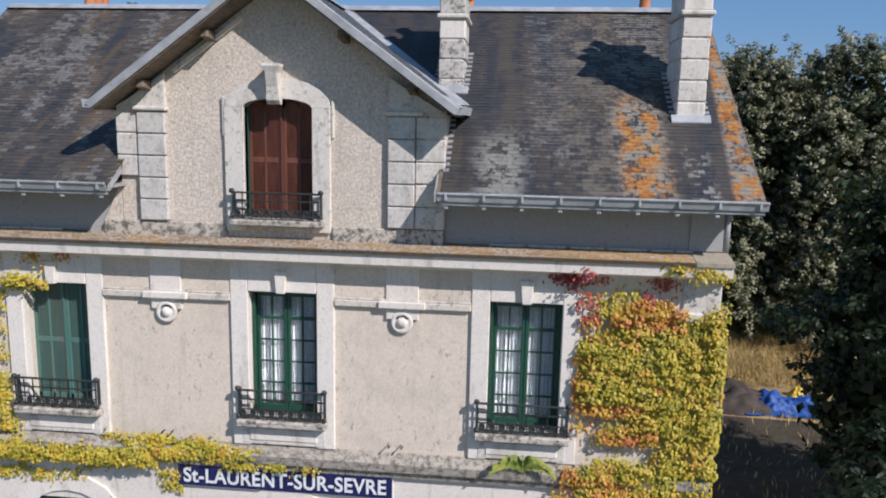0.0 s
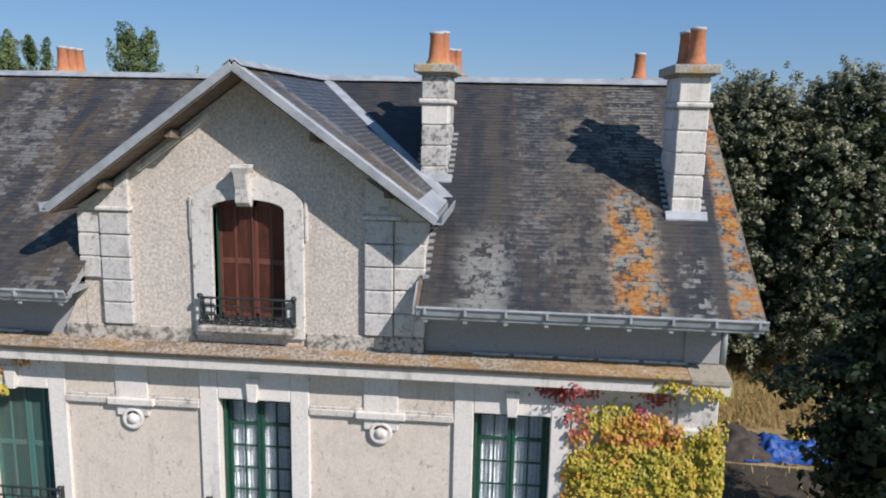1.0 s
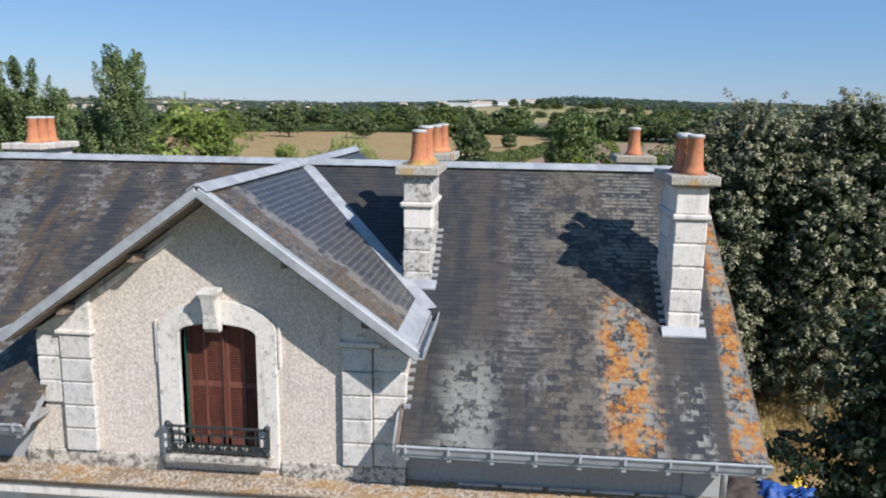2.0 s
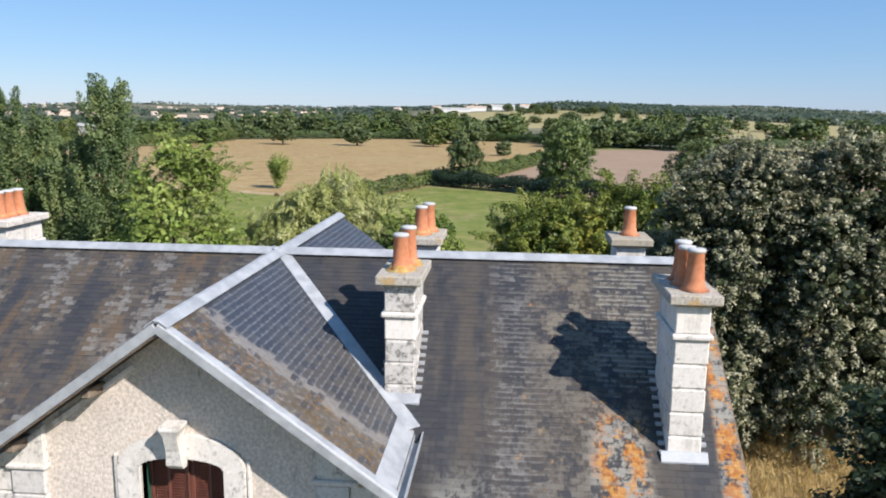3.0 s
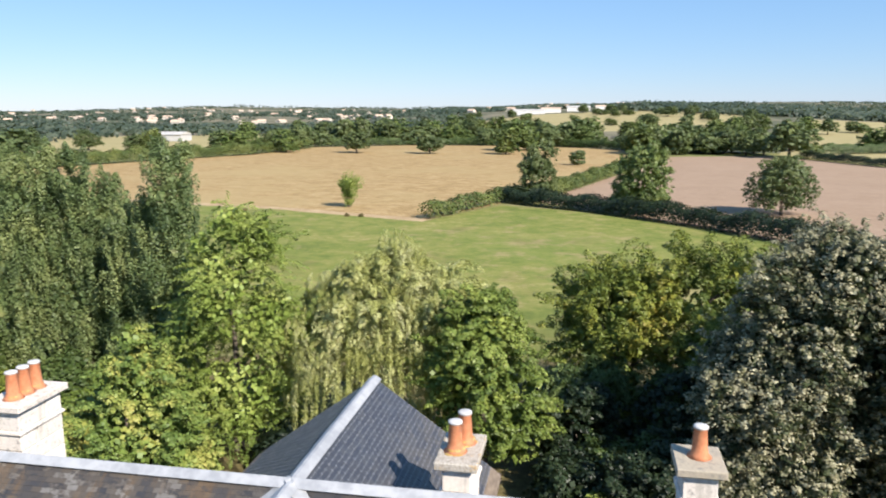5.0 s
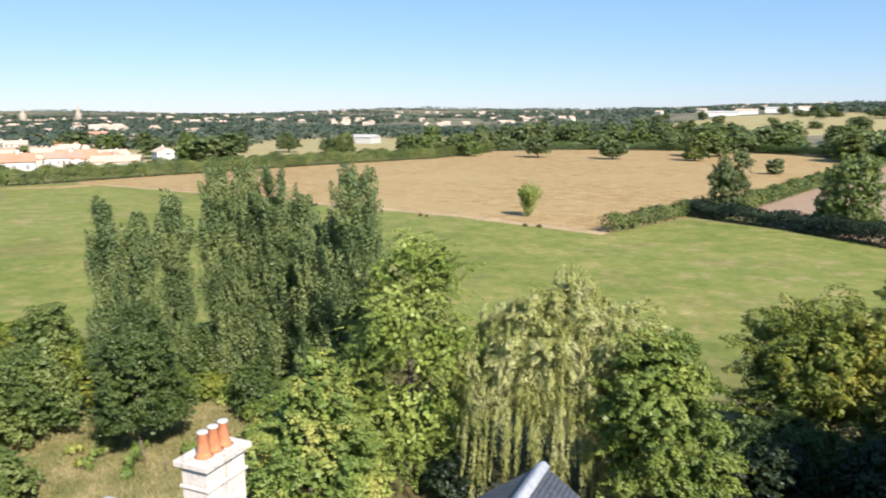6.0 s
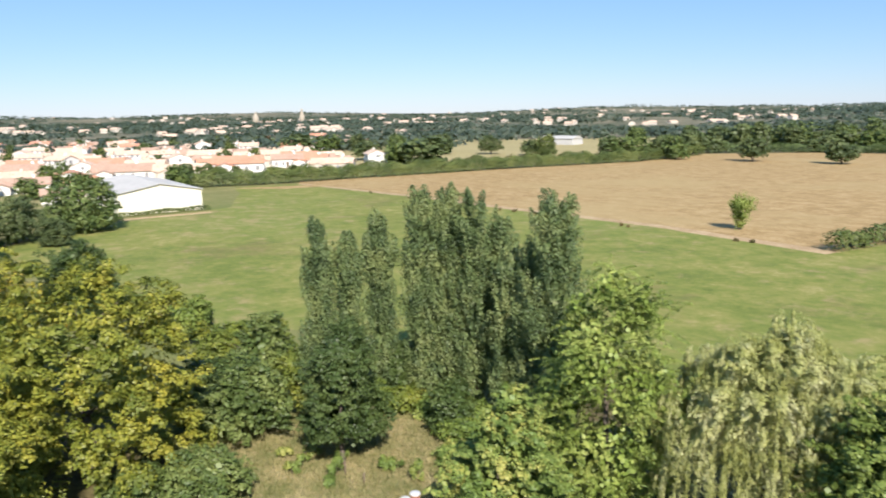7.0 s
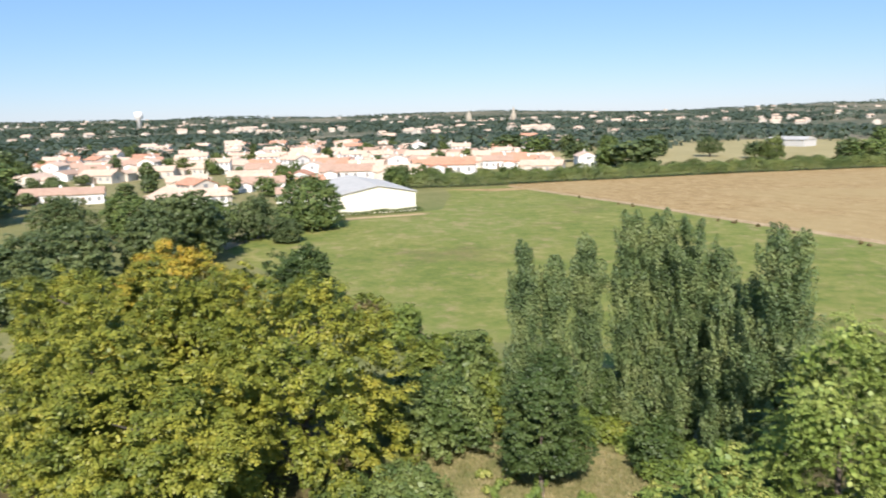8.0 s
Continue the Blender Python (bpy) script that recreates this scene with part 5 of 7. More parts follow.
creeper("crimson_creeper", "crimson creeper shoots under the cornice", [
    (-0.1, 1.3, 6.78, 6.82, 130, 10.67, 0.02), (1.3, 2.5, 6.78, 6.82, 70, 10.67, 0.02), (1.08, 1.24, 6.2, 6.78, 90, 10.68, 0.03), (0.7, 1.1, 6.6, 6.76, 36, 10.7, 0.02), (2.05, 2.45, 6.42, 6.74, 80, 10.68, 0.03), (1.0, 1.2, 6.88, 7.02, 24, 10.42, 0.02)], 21, M["vine_crimson"])
creeper("ledge_creeper", "yellow creeper trailing along the stone ledge", [
    (-8.4, -5.6, 3.5, 3.68, 3200, 10.6, 0.1), (-5.6, -4.3, 3.64, 3.74, 620, 10.62, 0.07), (-4.4, -2.6, 3.54, 3.57, 220, 10.64, 0.03), (-6.4, -4.6, 3.78, 3.9, 850, 10.7, 0.09), (-5.0, -3.9, 3.7, 3.8, 440, 10.64, 0.08),
    (-8.6, -7.9, 3.75, 4.5, 1000, 10.68, 0.08), (-8.35, -8.05, 4.5, 6.3, 620, 10.7, 0.06), (-7.9, -7.3, 6.36, 6.46, 420, 10.66, 0.08), (-8.3, -6.4, 3.05, 3.4, 330, 10.74, 0.04), (-5.5, -5.25, 3.0, 3.5, 150, 10.74, 0.04)], 12, M["vine"])


def fern(at, n, spread, name="fern"):
    """A wall fern: arching fronds with paired leaflets."""
    rng = np.random.default_rng(31)
    p, nr, al = [], [], []
    for i in range(n):
        a = math.pi * (0.05 + 0.9 * i / (n - 1))
        for k in range(30):
            s = k / 29
            x, z = math.cos(a) * spread * s, 0.32 * math.sin(a) * s + 0.16 * s * (1 - s) - 0.12 * s * s
            for q in (-1, 1):
                p.append((at[0] + x, at[1] - 0.14 * s + q * 0.03 * (1 - s), at[2] + z + q * 0.03 * (1 - s)))
                nr.append((0.1, -1, 0.7))
                al.append((math.cos(a) * 0.3, -0.2, q))
    return tagged(new(name, quads(name, leaves(rng, np.array(p), np.array(nr), 0.095, 0.02, np.array(al)), M["fernleaf"])), "yellow-green fern growing from the wall ledge", "fern")


fern((0.3, 10.6, 3.84), 9, 0.5)

# bare vine stems on the wall, small hooks and a corner downpipe
rs = random.Random(14)
for i in range(26):
    x, z = rs.uniform(1.15, 2.9), rs.uniform(3.9, 4.6)
    bm = bmesh.new()
    p = Vector((x, 10.69, z))
    for k in range(9):
        q = p + Vector((rs.uniform(-0.16, 0.16), 0, rs.uniform(0.1, 0.3)))
        q.x = min(3.0, max(1.0, q.x))
        if q.z > 6.7:
            break
        beam(bm, p, q, 0.008, 0.008, (0, 1, 0))
        p = q
    tagged(new("vine_stem", mesh_of(bm, M["wood"], "vine_stem")), "thin woody creeper stem on the wall", "creeper", "creeper stems")
for x, z in ((-5.45, 4.0), (-5.3, 4.0), (-1.8, 3.98), (-1.6, 3.98)):
    bm = bmesh.new()
    beam(bm, (x, 10.79, z), (x + 0.03, 10.6, z + 0.02), 0.014, 0.014)
    beam(bm, (x + 0.03, 10.6, z + 0.02), (x + 0.07, 10.58, z + 0.08), 0.014, 0.014)
    tagged(new("wall_hook", mesh_of(bm, M["iron"], "wall_hook")), "small iron hook fixed to the wall", "hook", "wall hooks")
bm = bmesh.new()
lathe(bm, [(0.045, 7.2), (0.045, 7.94)], (XR + 0.09, 10.9, 0), 12)
spart("downpipe", bm, M["zinc"])

# ---- ground: one sheet, cut along the field edges ----
from mathutils.geometry import delaunay_2d_cdt

FIELDS = [
    ("edge", [(-150, 68), (-144.5, 82), (-139.5, 99), (-136.8, 98), (-141.8, 81), (-147.5, 67)]),
    ("edge", [(-130.5, 49.8), (-139.3, 58.9), (-142.8, 67.2), (-137, 65), (-129, 54.9), (-122.7, 48.6)]),
    ("edge", [(-66.8, 48.1), (-59.3, 46.8), (-54.5, 45), (-52.1, 42.6), (-54.5, 42.0), (-60, 44.6)]),
    ("straw", [(-179, 132), (-170.7, 143.6), (-165, 153), (-160, 150), (-164, 139)]),
    ("edge", [(-172, 150.4), (-121, 142.6), (-79, 133.6), (-55, 129.6), (-24, 118.6), (-23, 121.6), (-55, 132.6), (-79, 136.4), (-121, 145.2), (-172, 152.6)]),
    ("meadow", [(-172, 151), (-121, 143), (-79, 134), (-55, 130), (-24, 119), (-14, 141), (1, 134), (17, 119), (27, 105), (32, 84), (18, 62), (-4, 56), (-18, 55), (-50, 54), (-62, 47), (-80, 45), (-126, 49), (-139, 66), (-140, 80), (-142, 106), (-165, 125), (-180, 134)]),
    ("straw", [(-172, 151), (-180, 158), (-172, 172), (-160, 200), (-151, 231), (-128, 281), (-124, 341), (-85, 369), (-33, 370), (2, 353), (27, 312), (29, 291), (9, 214), (-4, 168), (-14, 145), (-24, 121), (-55, 132), (-79, 136), (-121, 145)]),
    ("plough", [(-3, 166), (10, 214), (30, 291), (66, 304), (75, 285), (101, 219), (88, 165), (60, 118), (29, 105), (18, 120), (2, 136), (-8, 148)]),
    ("pale", [(72, 312), (80, 286), (106, 219), (150, 230), (330, 640), (324, 720), (196, 730)]),
    ("pale", [(-214, 216), (-176, 240), (-150, 290), (-128, 352), (-178, 388), (-213, 518), (-350, 430), (-318, 282), (-262, 244)]),
    ("straw", [(-452, 285), (-372, 262), (-335, 285), (-352, 380), (-470, 330)]),
    ("dry", [(-26, 116.5), (-22.5, 116.5), (-12, 139.5), (-3, 135), (-3, 137), (-13, 143), (-24, 120.5)]),
    ("earth", [(3.3, 11), (15, 10), (17, 22), (12.5, 24.2), (6, 24.6), (3.4, 21)]),
    ("straw", [(4.5, 21), (9, 20), (18, 23), (17, 34), (14, 37.5), (6, 38), (5, 30)]),
    ("dry", [(-34, 28), (-24, 30), (-22, 40), (-30, 43), (-36, 39), (-40, 31)]),
    ("garden", [(-48, 0), (-12, 20.5), (4.4, 20.5), (4.9, 30), (5.9, 38.2), (14, 38), (24, 48), (17, 61), (-4, 55), (-18, 54), (-33, 50), (-33.9, 44), (-29.9, 43.2), (-21.8, 40.2), (-23.8, 29.8), (-34.2, 27.8), (-44, 30), (-60, 30)]),
    ("yard", [(-14, -14), (8, -14), (8, 10.6), (-14, 10.6)]),
    ("pale", [(-88, 520), (-30, 505), (40, 520), (120, 600), (170, 800), (60, 850), (-60, 830), (-110, 700)]),
    ("dry", [(-175, 26), (-168, 60), (-188, 112), (-200, 130), (-208, 182), (-216, 212), (-262, 240), (-318, 280), (-450, 280), (-520, 200), (-500, 20)]),
]


def inside(p, poly):
    hit = False
    for (a, b), (c, d) in zip(poly, poly[1:] + poly[:1]):
        if (b > p[1]) != (d > p[1]) and p[0] < (c - a) * (p[1] - b) / (d - b) + a:
            hit = not hit
    return hit


def relief(x, y):
    """Flat near the house, rolling country far off, a wooded rise ahead to the right."""
    r = math.hypot(x, y)
    far = max(0.0, min(1.0, (r - 700) / 3000))
    far = far * far * (3 - 2 * far)
    h = far * (17 + 26 * noise.noise(Vector((x * 0.0011, y * 0.0011, 0.3)))) + max(0, min(1, (r - 500) / 500)) * 5 * noise.noise(Vector((x * 0.004, y * 0.004, 2)))
    b = math.degrees(math.atan2(x, y))
    rise = math.exp(-((b - 5) / 15) ** 2) * max(0, min(1, (r - 430) / 520)) * 19
    return GZ + h + rise


pts, edges = [], []
for kind, poly in FIELDS:
    k = len(pts)
    dense = []
    for a, b in zip(poly, poly[1:] + poly[:1]):
        n = max(1, int(math.dist(a, b) / 6))
        for i in range(n):
            q = Vector(a).lerp(Vector(b), i / n)
            j = noise.noise_vector(Vector((q.x * 0.12, q.y * 0.12, 5))) * (0.0 if math.hypot(*q) < 60 else 0.5)
            dense.append(Vector((q.x + j.x, q.y + j.y)))
    pts += dense
    edges += [(k + i, k + (i + 1) % len(dense)) for i in range(len(dense))]
for r in [60, 110, 180, 260, 360, 460, 560, 680, 820, 1000, 1200, 1450, 1750, 2100, 2500, 3000, 3600, 4300]:
    n = 48 if r < 500 else 96
    pts += [Vector((r * math.cos(2 * math.pi * i / n + r), r * math.sin(2 * math.pi * i / n + r))) for i in range(n)]
co, _, tri, *_ = delaunay_2d_cdt(pts, edges, [], 0, 0.05)
names = ["base"] + sorted({k for k, _ in FIELDS}) + ["far"]
me = bpy.data.meshes.new("ground")
me.from_pydata([(c.x, c.y, relief(c.x, c.y)) for c in co], [], tri)
for nme in names:
    me.materials.append(GROUND[nme])
for f in me.polygons:
    c = f.center
    kind = next((k for k, poly in FIELDS if inside(c, poly)), None)
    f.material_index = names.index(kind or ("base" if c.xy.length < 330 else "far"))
    f.use_smooth = True
if sum(f.normal.z for f in me.polygons) < 0:
    me.flip_normals()
tagged(new("ground", me), "open country of meadow, straw and ploughed fields", "ground", kind="structure")


# ---- trees ----
def trunk_mesh(name, h, r, limbs, seed, spread=0.5):
    """A tapered trunk with limbs."""
    rng = random.Random(seed)
    bm = bmesh.new()

    def tube(a, b, ra, rb, n=7):
        d = (b - a).normalized()
        s = d.orthogonal().normalized()
        u = d.cross(s)
        ring = [[bm.verts.new(p + (s * math.cos(2 * math.pi * i / n) + u * math.sin(2 * math.pi * i / n)) * q) for i in range(n)] for p, q in ((a, ra), (b, rb))]
        for i in range(n):
            f = bm.faces.new((ring[0][i], ring[0][(i + 1) % n], ring[1][(i + 1) % n], ring[1][i]))
            f.smooth = True

    p = Vector((0, 0, -0.3))
    k = 5
    for i in range(k):
        q = Vector((rng.uniform(-0.1, 0.1) * h * 0.1, rng.uniform(-0.1, 0.1) * h * 0.1, h * 0.85 * (i + 1) / k))
        tube(p, q, r * (1.25 - i / k) if i == 0 else r * (1.0 - i / k), r * (1.0 - (i + 1) / k) + 0.01)
        p = q
    for i in range(limbs):
        z = h * rng.uniform(0.25, 0.7)
        a = rng.uniform(0, 2 * math.pi)
        e = Vector((math.cos(a) * h * spread * 0.6, math.sin(a) * h * spread * 0.6, z + h * rng.uniform(0.1, 0.25)))
        tube(Vector((0, 0, z)), e, r * 0.4, 0.02, 5)
    return bm


def crown(rng, blobs, clumps, per, size, leaf, ratio=0.7, up=0.35, flat=1.0, inner=0.12, lump=0.3):
    """Leaf quads in clumps; the clumps sit on lumps, and the lumps on the skins of the blobs (cx, cy, cz, rx, ry, rz)."""
    blobs = np.array(blobs, float)
    wt = blobs[:, 3] * blobs[:, 5] + blobs[:, 3] * blobs[:, 4]
    m = max(8, clumps // 9)
    k = rng.choice(len(blobs), m, p=wt / wt.sum())
    d = unit(rng.normal(size=(m, 3)))
    d[:, 2] = np.where(d[:, 2] < -0.6, -d[:, 2], d[:, 2])
    rad = np.where(rng.random(m) < inner, rng.uniform(0.3, 0.6, m), rng.uniform(0.68, 0.96, m))
    lc = blobs[k, :3] + d * blobs[k, 3:] * rad[:, None]
    lr = blobs[k, 3:].mean(1) * lump * rng.uniform(0.65, 1.4, m)
    li = rng.integers(0, m, clumps)
    e = unit(rng.normal(size=(clumps, 3)) + d[li] * 0.9)
    c = lc[li] + e * (lr[li] * rng.uniform(0.75, 1.1, clumps))[:, None]
    n = clumps * per
    ci = np.repeat(np.arange(clumps), per)
    o = unit(rng.normal(size=(n, 3))) * rng.uniform(0.2, 1.0, n)[:, None] ** 0.5
    sz = size * rng.uniform(0.55, 1.3, clumps)[ci][:, None]
    p = c[ci] + o * sz * np.array([1, 1, flat])
    nr = unit(o * 0.6 + e[ci] * 0.9 + rng.normal(size=(n, 3)) * 0.45 + np.array([0, 0, up]))
    return leaves(rng, p, nr, leaf, leaf * ratio)


def sprays(rng, a, b, rad, per, leaf, ratio, droop=0.3, flat=0.7, up=0.7, hang=0.0):
    """Leaves massed along sprays from the points a to b; the tips droop."""
    n = len(a)
    k = np.repeat(np.arange(n), per)
    s = rng.random(n * per)
    ax = b - a
    ln = np.linalg.norm(ax, axis=1)
    c = a[k] + ax[k] * s[:, None]
    c[:, 2] -= droop * ln[k] * s ** 2
    o = unit(rng.normal(size=(n * per, 3)))
    rr = rad[k] * np.interp(s, [0, 0.35, 0.75, 1], [0.4, 1.0, 0.9, 0.25]) * rng.uniform(0.3, 1.0, n * per) ** 0.5
    p = c + o * rr[:, None] * np.array([1, 1, flat])
    nr = o * 0.9 + (ax / ln[:, None])[k] * 0.35 + rng.normal(size=(n * per, 3)) * 0.32 + np.array([0, 0, up])
    along = None
    if hang:
        along = ax[k] / ln[k][:, None] + rng.normal(size=(n * per, 3)) * 0.3 - np.array([0, 0, 1]) * hang * s[:, None]
    return leaves(rng, p, nr, leaf, leaf * ratio, along)


def skin(rng, blobs, n, low=-0.55):
    """Points on the outside of a group of ellipsoids, with their outward directions."""
    blobs = np.array(blobs, float)
    wt = blobs[:, 3] * blobs[:, 5] + blobs[:, 3] * blobs[:, 4]
    k = rng.choice(len(blobs), n * 4, p=wt / wt.sum())
    d = unit(rng.normal(size=(n * 4, 3)))
    p = blobs[k, :3] + d * blobs[k, 3:]
    ok = d[:, 2] > low
    wave = sum(np.sin(p @ rng.normal(0, 1.15, 3) + rng.uniform(0, 6.3)) for _ in range(5))
    p = p + d * (0.12 * wave * blobs[k, 3:].mean(1))[:, None]
    ok &= rng.random(n * 4) > np.clip(-0.2 - 0.3 * wave, 0, 0.75)
    for i, q in enumerate(blobs):
        ok &= (i == k) | ((((p - q[:3]) / q[3:]) ** 2).sum(1) > 0.8)
    p, d, k = p[ok][:n], d[ok][:n], k[ok][:n]
    return p, unit(d / blobs[k, 3:]), blobs[k]


def boughs(rng, blobs, n, per, leaf, ratio=0.7, length=1.3, rad=0.36, droop=0.35, flat=0.65, up=0.7, core=2.0, stand=0.5):
    """A crown of leafy sprays that stand out from the skins of the blobs, over a dark inside."""
    p, d, q = skin(rng, blobs, n)
    m = len(p)
    ln = length * rng.uniform(0.6, 1.4, m)
    e = unit(d + rng.normal(size=(m, 3)) * 0.35 + np.array([0, 0, 0.25]))
    b = p + d * (ln * rng.uniform(-0.3, stand, m))[:, None]
    a = b - e * ln[:, None]
    out = [sprays(rng, a, b, rad * rng.uniform(0.7, 1.35, m), per, leaf, ratio, droop, flat, up)]
    w = n * 5
    pi, di, qi = skin(rng, blobs, w, -0.9)
    w = len(pi)
    pi = qi[:, :3] + (pi - qi[:, :3]) * rng.uniform(0.45, 0.8, w)[:, None]
    out.append(leaves(rng, pi, di + rng.normal(size=(w, 3)) * 0.6, leaf * core, leaf * core * 0.85))
    return np.concatenate(out)


def tree(name, label, category, at, h, r, q, leafmat, seed, limbs=5, group="", barkmat=None, spread=0.4):
    t = thing(name, label, category, at, group)
    part("trunk", trunk_mesh("trunk", h, r, limbs, seed, spread), barkmat or M["bark"], t)
    c = new("crown", quads("crown", q, leafmat))
    c.parent = t
    return t


def R(seed):
    return np.random.default_rng(seed)


# poplars: tall narrow columns
def poplar_crown(rng, h, w):
    """Steeply rising plumes of leaves round a straight stem."""
    n = int(8.5 * h)
    z0 = h * rng.uniform(0.01, 0.92, n) ** 0.95
    a = rng.uniform(0, 2 * np.pi, n)
    ln = np.minimum(rng.uniform(1.1, 2.3, n) * np.interp(z0 / h, [0, 0.6, 0.9], [1.5, 1.25, 0.7]), h - z0)
    bulge = 1 + 0.16 * np.sin(z0 * 1.1 + rng.uniform(0, 6)) + 0.12 * np.sin(z0 * 2.7 + rng.uniform(0, 6))
    reach = (w * 1.12 - 0.5) / 2 * np.interp((z0 + ln) / h, [0, 0.15, 0.4, 0.7, 0.9, 1.0], [0.75, 0.9, 1.05, 1.0, 0.8, 0.3]) * rng.uniform(0.5, 1.2, n) * bulge
    p = np.stack([reach * 0.55 * np.cos(a), reach * 0.55 * np.sin(a), z0], 1)
    q = np.stack([reach * np.cos(a), reach * np.sin(a), z0 + ln], 1)
    out = sprays(rng, p, q, rng.uniform(0.26, 0.56, n), 300, 0.12, 0.8, -0.05, 1.0, 0.4)
    m = 1500
    c = np.stack([rng.normal(0, w * 0.1, m), rng.normal(0, w * 0.1, m), rng.uniform(0.5, h * 0.85, m)], 1)
    return np.concatenate([out, leaves(rng, c, rng.normal(size=(m, 3)), 0.4, 0.3)])


for i, (x, y, top, w) in enumerate([(-35.9, 37.7, 13.2, 2.5), (-35.3, 39.8, 12.0, 2.3), (-35.3, 42.7, 13.2, 2.5), (-32.6, 43.8, 14.8, 2.7), (-31.2, 45.0, 14.9, 3.3), (-29.1, 45.3, 14.9, 3.3), (-25.6, 44.1, 11.5, 2.7), (-21.8, 43.0, 15.2, 3.6), (-27.5, 46.0, 12.8, 3.0), (-23.8, 43.8, 11.8, 2.8)]):
    h = top - GZ
    tree("poplar", "tall narrow green poplar in a row", "poplar", (x, y, GZ), h * 0.72, 0.2, poplar_crown(R(40 + i), h, w), LEAF["poplar"], i, 0, "row of poplars")

# weeping willow
def willow_crown(rng, h, w):
    """Locks of thin leaves: a fountain of arching plumes on top, ragged curtains below."""
    k = w / 9.6
    blobs = [(0, 0, h * 0.44, 3.7 * k, 3.7 * k, h * 0.36), (-2.4 * k, 0.4, h * 0.62, 1.7, 1.7, 2.0), (0.7 * k, 0, h * 0.84, 1.5, 1.5, 1.6), (2.7 * k, -0.3, h * 0.7, 1.7, 1.7, 2.0), (-0.9, -1.4, h * 0.74, 1.5, 1.5, 1.8), (-3.3 * k, -0.4, h * 0.42, 1.4, 1.4, 2.2), (3.4 * k, 0.6, h * 0.46, 1.4, 1.4, 2.4)]
    p, d, _ = skin(rng, blobs, 420, -0.35)
    n = len(p)
    flat = np.array([1, 1, 0.0])
    lift = np.clip(d[:, 2], 0, 1)
    b = p + d * flat * rng.uniform(0.2, 0.7, n)[:, None] + np.array([0, 0, 1]) * (0.9 * lift * rng.random(n) + 0.1)[:, None]
    top = sprays(rng, p - d * 0.9, b, rng.uniform(0.16, 0.32, n), 170, 0.2, 0.22, 0.6, 0.9, 0.8, 1.0)
    p, d, _ = skin(rng, blobs, 1150, -0.3)
    n = len(p)
    ln = np.minimum(rng.uniform(0.9, 4.4, n) * rng.uniform(0.6, 1.2, n), p[:, 2] - 0.4)
    ln = np.maximum(ln, 0.4)
    b = p + d * flat * rng.uniform(0.0, 0.4, n)[:, None] - np.array([0, 0, 1]) * ln[:, None]
    low = sprays(rng, p, b, rng.uniform(0.1, 0.26, n), 140, 0.19, 0.18, 0.0, 1.0, 0.6, 1.2)
    m = 3500
    pi, di, qi = skin(rng, blobs, m, -0.9)
    pi = qi[:, :3] + (pi - qi[:, :3]) * rng.uniform(0.4, 0.7, len(pi))[:, None]
    return np.concatenate([top, low, leaves(rng, pi, di + rng.normal(size=pi.shape) * 0.5, 0.36, 0.12)])


tree("weeping_willow", "weeping willow with pale hanging strands", "willow", (-9.0, 40.8, GZ), 11, 0.35, willow_crown(R(61), 11.4, 9.6), LEAF["willow"], 3, 0)

# feathery bright tree with drooping sprays
def feather_crown(rng, h, w):
    """An open crown of several heads; fine leaves on long sprays whose ends droop."""
    k = w / 7.6
    blobs = [(0, 0, h * 0.24, 3.3 * k, 3.3 * k, h * 0.24), (-1.3 * k, 0, h * 0.5, 2.3 * k, 2.3 * k, h * 0.2), (1.4 * k, 0.3, h * 0.54, 2.4 * k, 2.3 * k, h * 0.2), (0.2, -0.8, h * 0.66, 2.1 * k, 2.1 * k, h * 0.18),
             (-1.3 * k, 0.2, h * 0.76, 1.5 * k, 1.5 * k, h * 0.14), (1.5 * k, 0, h * 0.82, 1.5 * k, 1.5 * k, h * 0.13), (0.2 * k, 0.3, h * 0.88, 1.4 * k, 1.4 * k, h * 0.11)]
    return boughs(rng, blobs, 740, 200, 0.105, 0.5, 2.2, 0.21, 0.4, 0.5, 0.9, 2.6, 0.45)


tree("feathery_tree", "bright green tree with drooping feathery sprays", "tree", (-16.3, 38.6, GZ), 12.3, 0.25, feather_crown(R(71), 13.0, 7.4), LEAF["lime"], 5, 0)
tree("garden_tree", "bushy yellow-green broadleaf tree behind the station", "tree", (-18.5, 32.8, GZ), 7, 0.16,
     boughs(R(72), [(0, 0, 3.0, 2.5, 2.4, 2.5), (0.2, 0, 5.4, 1.5, 1.5, 2.3), (-1.2, 0.3, 2.2, 1.8, 1.8, 1.9), (1.5, -0.3, 2.0, 1.9, 1.8, 1.9), (0.4, 0.1, 7.2, 0.7, 0.7, 1.1)], 360, 170, 0.135, 0.75, 1.2, 0.27, core=2.4), LEAF["yellow"], 6)
tree("rounded_tree", "dense rounded dark green tree in the garden", "tree", (-30.7, 34.5, GZ), 8, 0.14,
     boughs(R(73), [(0, 0, 4.3, 2.2, 2.2, 3.2), (0, 0, 2.8, 2.2, 2.2, 1.5), (0.1, 0.1, 6.4, 1.4, 1.4, 2.3)], 640, 75, 0.125, 0.7, 0.7, 0.26, 0.2), LEAF["round"], 7, 3)
tree("broadleaf_tree", "green broadleaf tree beside the willow", "tree", (-3.6, 38.0, GZ), 8.5, 0.2,
     boughs(R(74), [(-0.2, 0, 4.8, 2.4, 2.4, 4.0), (0.2, 0, 7.3, 1.4, 1.4, 1.9), (0.5, -0.4, 3.0, 1.9, 1.9, 2.5)], 430, 150, 0.13, 0.75, 1.2, 0.27, core=2.4), LEAF["green"], 8)
